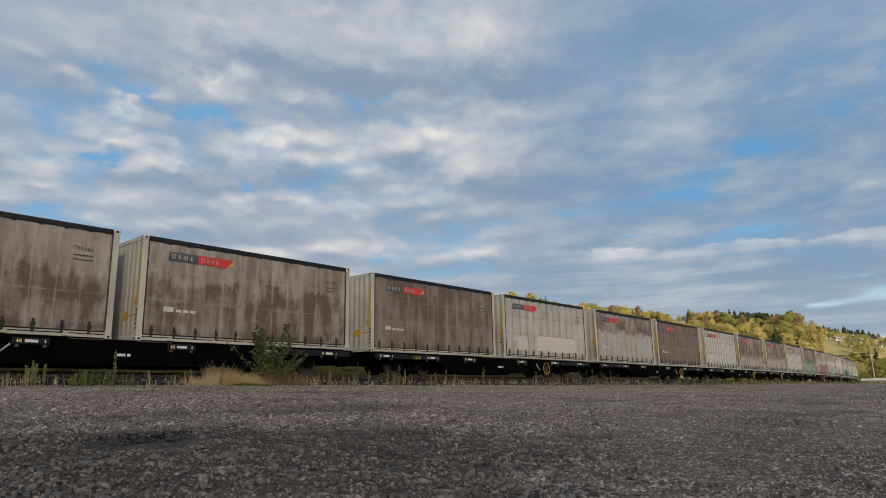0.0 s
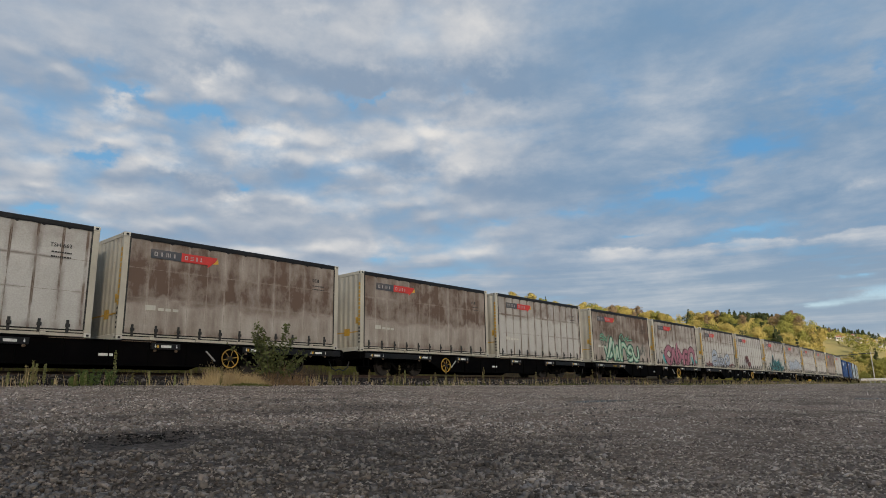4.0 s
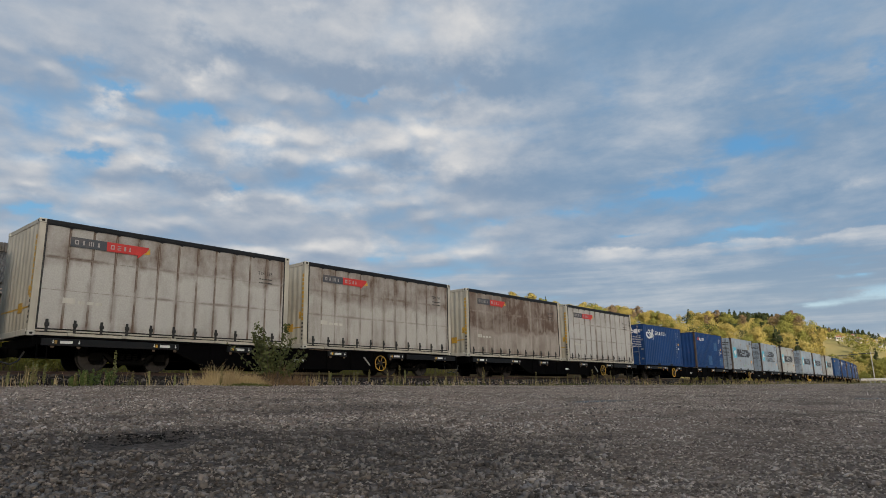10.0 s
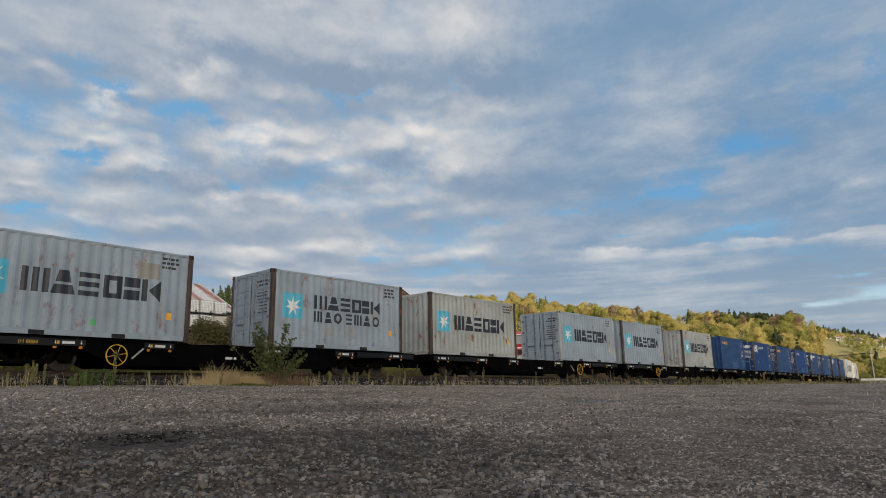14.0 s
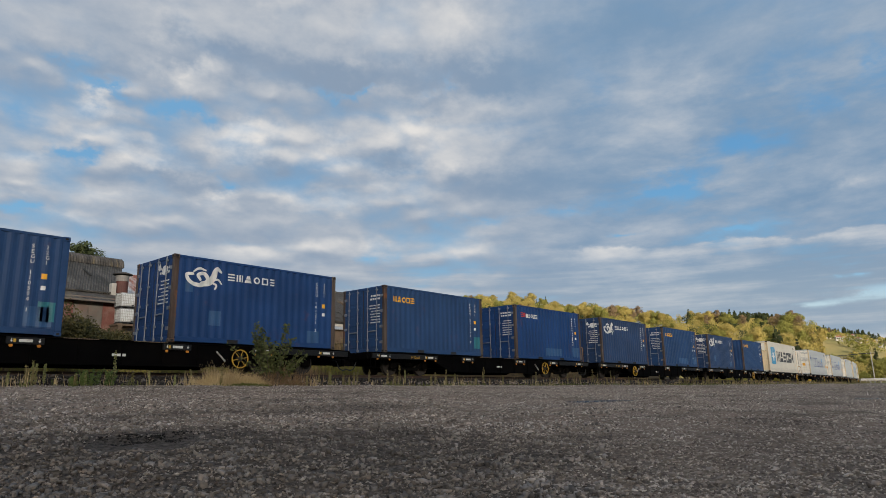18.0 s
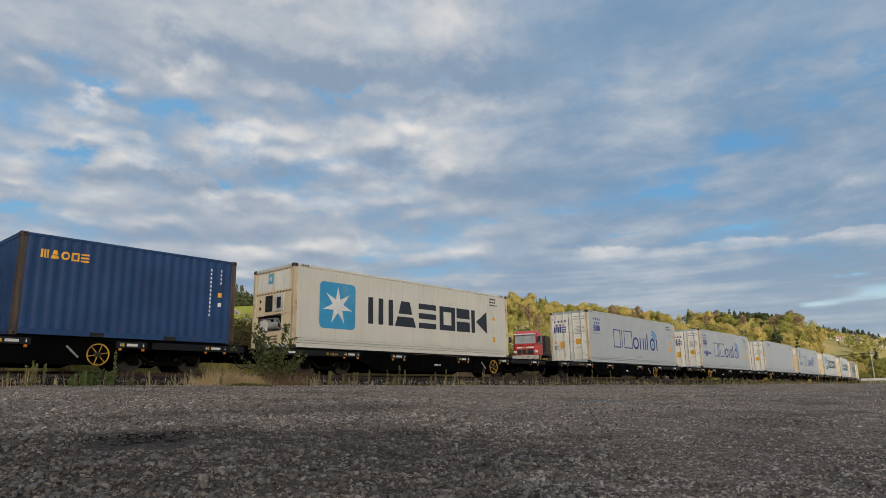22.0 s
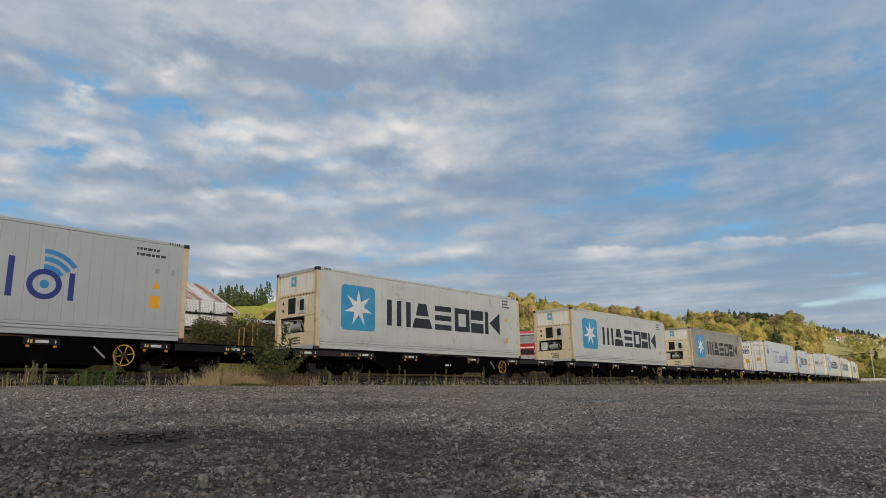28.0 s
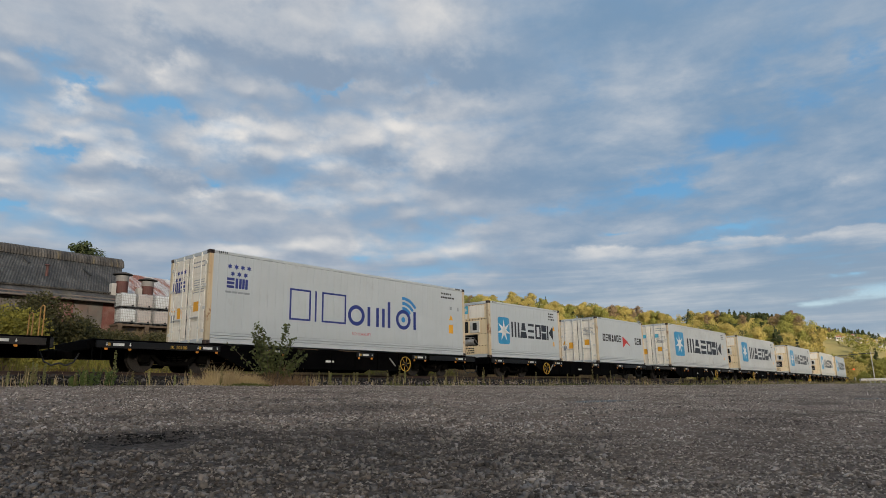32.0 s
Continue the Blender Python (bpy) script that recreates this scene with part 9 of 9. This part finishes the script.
    for x in (46.4, 49.2, 54.9, 57.4):
        part("pier", boxes((x, x + 0.45, 51.84, 51.99, 4.2, 7.36), bevel=0.02), "brick", t)
    lean = thing("lean_to", "low white iron lean-to roof on dark timber walls", "lean-to")
    slab("roof", (30.4, 47.0, 6.35), (40.5, 47.0, 6.30), (41.5, 50.8, 7.05), (31.4, 50.8, 7.05), 0.08, "steel", lean, 40, 0.03)
    for i in range(20):
        x = 30.7 + i * 0.5
        part("wall_board", boxes((x, x + 0.46, 47.3, 47.38, 3.6, 6.32), bevel=0.01), "timber", lean)
    part("back_wall", boxes((30.7, 40.7, 47.4, 47.5, 3.6, 6.3)), "dark_void", lean)


def tanks():
    """Caged plastic bulk tanks, two high."""
    def one(dirty):
        t = thing("bulk_tank", "white caged plastic bulk tank on a pallet" if not dirty else "stained caged plastic bulk tank on a pallet", "tank", "stacked bulk tanks")
        bm = bmesh.new()
        box(bm, -0.55, 0.55, -0.46, 0.46, 0.16, 1.10, 0.07)
        part("tank_body", bm, "tank_dirty" if dirty else "tank", t)
        part("lid", rod(bmesh.new(), (0, 0, 1.10), (0, 0, 1.14), 0.12, n=12), "black", t)
        cage = bmesh.new()
        for i in range(10):
            x = -0.57 + 1.14 * i / 9
            for y in (-0.49, 0.49):
                box(cage, x - 0.009, x + 0.009, y - 0.009, y + 0.009, 0.14, 1.13)
        for i in range(8):
            y = -0.49 + 0.98 * i / 7
            for x in (-0.58, 0.58):
                box(cage, x - 0.009, x + 0.009, y - 0.009, y + 0.009, 0.14, 1.13)
        for z in (0.16, 0.35, 0.54, 0.73, 0.92, 1.12):
            for y in (-0.50, 0.50):
                box(cage, -0.59, 0.59, y - 0.010, y + 0.010, z - 0.012, z + 0.012)
            for x in (-0.59, 0.59):
                box(cage, x - 0.010, x + 0.010, -0.50, 0.50, z - 0.012, z + 0.012)
        part("cage", cage, "steel", t)
        pal = bmesh.new()
        for x in (-0.5, 0, 0.5):
            box(pal, x - 0.09, x + 0.09, -0.5, 0.5, 0.0, 0.11)
        box(pal, -0.6, 0.6, -0.5, 0.5, 0.11, 0.14)
        part("pallet", pal, "black", t)
        part("valve", rod(bmesh.new(), (0.25, -0.50, 0.22), (0.25, -0.60, 0.22), 0.06, n=10), "black", t)
        return t
    base = {False: one(False), True: one(True)}
    used = set()
    for row in range(2):
        for i in range(7):
            dirty = (row, i) in ((0, 1), (0, 2), (0, 3), (1, 1), (0, 6))
            x = 21.15 + i * 1.235
            m = Matrix.Translation((x, 49.9 + 0.10 * math.sin(i * 2.1 + row), 5.78 + row * 1.16)) @ Matrix.Rotation(0.05 * math.sin(i * 3 + row), 4, "Z")
            t = base[dirty] if dirty not in used else copy_thing(base[dirty], Matrix())
            used.add(dirty)
            t.matrix_basis = m
    t = copy_thing(base[False], Matrix())
    t.matrix_basis = Matrix.Translation((33.2, 46.2, 5.55))
    part_stand = thing("timber_stand", "weathered timber stand under the bulk tanks", "stand")
    for i in range(5):
        part("bearer", boxes((20.4 + i * 1.95, 20.7 + i * 1.95, 49.2, 50.6, 4.6, 5.62), bevel=0.01), "timber", part_stand)
    part("deck", boxes((20.3, 29.3, 49.2, 50.6, 5.62, 5.77), bevel=0.01), "timber", part_stand)
    s2 = thing("timber_stand", "weathered timber stand under a bulk tank", "stand")
    part("bearer", boxes((32.5, 32.8, 45.6, 46.8, 3.8, 5.4), bevel=0.01), "timber", s2)
    part("bearer", boxes((33.6, 33.9, 45.6, 46.8, 3.8, 5.4), bevel=0.01), "timber", s2)
    part("deck", boxes((32.4, 34.0, 45.5, 46.9, 5.4, 5.54), bevel=0.01), "timber", s2)


def houses():
    """Weatherboard houses on the far hillside."""
    def one(w, d, h, roof):
        t = thing("house", "pale weatherboard house with a %s roof on the hillside" % ("red" if "red" in roof else "grey"), "house", "houses on the hillside")
        part("wall", boxes((-w / 2, w / 2, -d / 2, d / 2, -2.5, h)), "house_wall", t)
        r = bmesh.new()
        v = [r.verts.new(p) for p in ((-w / 2 - 0.5, -d / 2 - 0.5, h), (w / 2 + 0.5, -d / 2 - 0.5, h), (w / 2 + 0.5, d / 2 + 0.5, h), (-w / 2 - 0.5, d / 2 + 0.5, h), (-w / 2 + 1.5, 0, h + d * 0.28), (w / 2 - 1.5, 0, h + d * 0.28))]
        for f in ((0, 1, 5, 4), (2, 3, 4, 5), (1, 2, 5), (3, 0, 4), (3, 2, 1, 0)):
            r.faces.new([v[i] for i in f])
        part("roof", r, roof, t)
        for x in (-w * 0.32, 0.0, w * 0.3):
            win = part("window", boxes((x - 0.8, x + 0.8, -d / 2 - 0.06, -d / 2 + 0.02, h * 0.35, h * 0.8)), "window", t)
            part("frame", boxes((x - 0.9, x + 0.9, -d / 2 - 0.05, -d / 2 - 0.01, h * 0.30, h * 0.35), (x - 0.9, x + 0.9, -d / 2 - 0.05, -d / 2 - 0.01, h * 0.8, h * 0.85)), "house_wall", win)
        part("chimney", boxes((w * 0.2, w * 0.2 + 0.6, -0.3, 0.3, h, h + d * 0.28 + 0.8)), "brick", t)
        return t
    protos = [one(9, 6, 2.7, "house_roof"), one(7, 5.5, 3.8, "house_roof_red"), one(11, 6, 2.6, "house_roof"), one(8, 5.5, 2.7, "house_wall")]
    rng = random.Random(6)
    used = set()
    for i in range(44):
        p = protos[i % 4]
        h, d = rng.uniform(77.4, 83.4), rng.uniform(400, 500)
        x, y = d * math.sin(radians(h)), d * math.cos(radians(h))
        m = Matrix.Translation((x, y, height(x, y) + 0.4)) @ Matrix.Rotation(radians(-h + rng.uniform(-35, 35)), 4, "Z")
        t = p if i < 4 else copy_thing(p, Matrix())
        t.matrix_basis = m @ Matrix.Scale(0.42, 4)


def roadside():
    """Pole, wires, signal, road edge and parked truck out along the line."""
    def at(d, h):
        return d * math.sin(radians(h)), d * math.cos(radians(h))
    x, y = at(225, 80.8)
    z = height(x, y)
    t = thing("power_pole", "pale concrete power pole with a crossarm", "pole")
    t.location = (x, y, z)
    part("pole", rod(bmesh.new(), (0, 0, -0.5), (0, 0, 8.6), 0.14, 0.10, 10), "concrete", t)
    part("crossarm", boxes((-0.08, 0.08, -1.2, 1.2, 8.0, 8.15)), "timber", t)
    for k in (-1.0, 0.0, 1.0):
        part("insulator", rod(bmesh.new(), (0, k, 8.15), (0, k, 8.35), 0.05, n=8), "plate", t)
    for k in (-1.0, 0.0, 1.0):
        w = bmesh.new()
        p0, p1 = Vector((x, y + k, z + 8.35)), Vector((*at(330, 71.0), 0))
        p1.z = 0.35 + 330 * math.tan(radians(3.3)) + k * 0.3
        pts = [p0.lerp(p1, u / 12) - Vector((0, 0, 3.0 * math.sin(math.pi * u / 12))) for u in range(13)]
        tube(w, pts, 0.035, 4)
        ob = tagged(part("power_line", w, "black"), "thin black overhead power line", "power line", "power lines")
    x, y = at(235, 79.62)
    z = height(x, y)
    t = thing("crossing_signal", "slim grey signal post with a red lamp", "signal")
    t.location = (x, y, z)
    part("post", rod(bmesh.new(), (0, 0, -0.2), (0, 0, 7.6), 0.12, 0.09, 8), "steel", t)
    part("arm", tube(bmesh.new(), [(0, 0, 7.6), (-0.1, 1.0, 7.9), (-0.1, 2.6, 7.95)], 0.07), "steel", t)
    part("lamp_head", rod(bmesh.new(), (-0.25, 0, 4.2), (-0.05, 0, 4.2), 0.62, n=14), "black", t)
    k = Nodes("signal_red")
    e = k.n("Emission", Color=(1.0, 0.05, 0.03), Strength=1.3)
    k.t.links.new(e.outputs[0], k.out.inputs[0])
    M["signal_red"] = k.mat
    part("red_lens", rod(bmesh.new(), (-0.28, 0, 4.2), (-0.25, 0, 4.2), 0.48, n=14), "signal_red", t)
    t = thing("road_barrier", "pale concrete road barrier beyond the yard", "barrier")
    pts = [at(150, 79.9), at(165, 84.5)]
    for i in range(8):
        u = i / 8
        a = Vector(pts[0]).lerp(Vector(pts[1]), u)
        b = Vector(pts[0]).lerp(Vector(pts[1]), u + 0.12)
        z = height(a.x, a.y)
        bm = bmesh.new()
        rod(bm, (a.x, a.y, z + 0.75), (b.x, b.y, z + 0.75), 0.28, n=6)
        rod(bm, (a.x, a.y, z - 0.3), (a.x, a.y, z + 0.75), 0.12, n=6)
        part("barrier_rail", bm, "concrete", t)
    # yellow marker beside the rails and a red truck behind the line
    x, y, _a = track(74, -2.3)
    t = thing("yellow_marker", "small yellow box marker beside the rails", "marker")
    t.location = (x, y, height(x, y))
    part("post", boxes((-0.06, 0.06, -0.06, 0.06, 0.0, 0.35)), "steel", t)
    part("box", boxes((-0.2, 0.2, -0.12, 0.12, 0.25, 0.48), bevel=0.05), "yellow", t)
    t = thing("parked_truck", "red and white parked truck behind the line", "truck")
    x, y = at(62, 56.2)
    t.location = (x, y, height(x, y) + 0.05)
    t.rotation_euler = (0, 0, radians(20))
    part("cab", boxes((-3.4, -1.4, -1.1, 1.1, 0.7, 2.95), bevel=0.22), "truck_red", t)
    part("side_window", boxes((-3.05, -1.75, -1.12, -1.08, 1.85, 2.55), bevel=0.015), "window", t)
    part("windscreen", boxes((-3.44, -3.38, -0.92, 0.92, 1.85, 2.58), bevel=0.02), "windscreen", t)
    part("sun_visor", boxes((-3.62, -3.40, -0.98, 0.98, 2.60, 2.70), bevel=0.02), "plate", t)
    part("wiper_panel", boxes((-3.45, -3.39, -0.95, 0.95, 1.70, 1.83), bevel=0.02), "truck_red", t)
    part("word_bar", boxes((-3.43, -3.39, -0.75, -0.10, 1.46, 1.58), (-3.43, -3.39, 0.0, 0.70, 1.46, 1.58)), "plate", t)
    part("grille", boxes((-3.45, -3.39, -0.7, 0.7, 0.95, 1.36), bevel=0.02), "black", t)
    part("bumper", boxes((-3.6, -3.38, -1.15, 1.15, 0.5, 0.85), bevel=0.04), "steel", t)
    for sy in (-0.92, 0.92):
        part("headlight", boxes((-3.46, -3.39, sy - 0.13, sy + 0.13, 1.05, 1.25), bevel=0.03), "plate", t)
        mirror = part("mirror", boxes((-3.62, -3.54, sy * 1.40 - 0.10, sy * 1.40 + 0.10, 1.95, 2.45), bevel=0.02), "black", t)
        part("mirror_arm", tube(bmesh.new(), [(-3.35, sy * 1.15, 2.5), (-3.58, sy * 1.36, 2.5), (-3.58, sy * 1.36, 1.9), (-3.35, sy * 1.15, 1.8)], 0.022), "steel", mirror)
    part("tray", boxes((-1.3, 3.6, -1.15, 1.15, 0.9, 1.2), bevel=0.03), "frame_brown", t)
    crate = part("crate", boxes((0.2, 2.2, -0.95, 0.95, 1.2, 2.75), bevel=0.02), "dark_void", t, "dark slatted crate")
    for k in range(7):
        part("slat", boxes((0.22, 2.18, -1.0, -0.95, 1.27 + 0.21 * k, 1.36 + 0.21 * k)), "timber", crate)
    for wx in (-2.5, 1.6, 2.7):
        for sy in (-1, 1):
            part("wheel", rod(bmesh.new(), (wx, sy * 0.85, 0.45), (wx, sy * 1.12, 0.45), 0.46, n=16), "rubber", t)
    # a mobile crane beyond the brick hall, its boom half raised
    x, y = 80.4, 70.0
    z = height(x, y)
    t = thing("mobile_crane", "orange mobile crane with a raised pale telescopic boom", "crane")
    t.location = (x, y, z)
    part("chassis", boxes((-1.6, 5.2, -1.2, 1.2, 0.7, 1.3), bevel=0.06), "crane_orange", t)
    cab = part("cab", boxes((3.2, 5.0, -1.15, 1.15, 1.3, 2.9), bevel=0.12), "plate", t)
    part("window", boxes((3.5, 4.7, -1.18, -1.14, 2.0, 2.7)), "window", cab)
    part("turret", boxes((-1.1, 1.0, -1.0, 1.0, 1.3, 2.4), bevel=0.08), "crane_orange", t)
    low, mid, top = 8.9 - z, 11.5 - z, 14.7 - z
    lift = rod(bmesh.new(), (0.15, 0, 1.9), (0.15, 0, mid), 0.42, 0.34, 4)
    boom = part("boom", lift, "crane_orange", t)
    part("inner_boom", rod(bmesh.new(), (0.15, 0, mid), (-0.20, 0, top), 0.20, 0.14, 4), "steel", boom)
    part("boom_band", rod(bmesh.new(), (0.05, 0, mid + 0.9), (-0.02, 0, mid + 1.5), 0.27, 0.26, 4), "black", boom)
    part("boom_head", boxes((-0.55, 0.10, -0.22, 0.22, top - 0.1, top + 0.25), bevel=0.03), "black", boom)
    part("ram", rod(bmesh.new(), (0.95, 0, 1.6), (0.42, 0, low + 1.4), 0.12, n=8), "steel", t)
    for wx in (-1.0, 0.4, 3.0, 4.4):
        for sy in (-1, 1):
            part("wheel", rod(bmesh.new(), (wx, sy * 0.85, 0.55), (wx, sy * 1.2, 0.55), 0.55, n=14), "rubber", t)


woods()
bank_shrubs()
bank_grass()
trackside()
young_bush()
long_shed()
rusty_shed()
roof_vents()
brick_hall()
tanks()
houses()
roadside()


# ---------------------------------------------------------------- moving things
def along(u, base, t):
    x, y, a = track(u - travelled(t), HALF)
    return Matrix.Translation((x, y, base)) @ Matrix.Rotation(a, 4, "Z")


def motions():
    for ob, u, base in MOVING:
        walk(ob, [(t, along(u, base, t)) for t in range(33)])
    # all wheels turn alike: each place in a bogie is keyed once and the keys are shared
    first = {}
    for ob in scene.objects:
        if ob.name.split(".")[0] != "wheelset":
            continue
        x = round(ob.location.x, 3)
        if x not in first:
            first[x] = ob
            rows, n = [], 960
            for i in range(n + 1):
                t = 32 * i / n
                rows.append((t, Matrix.Translation((x, 0, 0)) @ Matrix.Rotation(-(travelled(t) - travelled(0)) / 0.40, 4, "Y")))
            walk(ob, rows)
        else:
            ob.rotation_mode = "QUATERNION"
            keys = ob.animation_data_create()
            keys.action = first[x].animation_data.action
            keys.action_slot = first[x].animation_data.action_slot
    d = Vector((-30.0, 10.0, 0.0))
    walk(CLOUDS, [(0.0, Matrix.Translation((0, 0, CLOUD_Z))), (32.0, Matrix.Translation(Vector((0, 0, CLOUD_Z)) + d))])


mark_small_pieces()
motions()
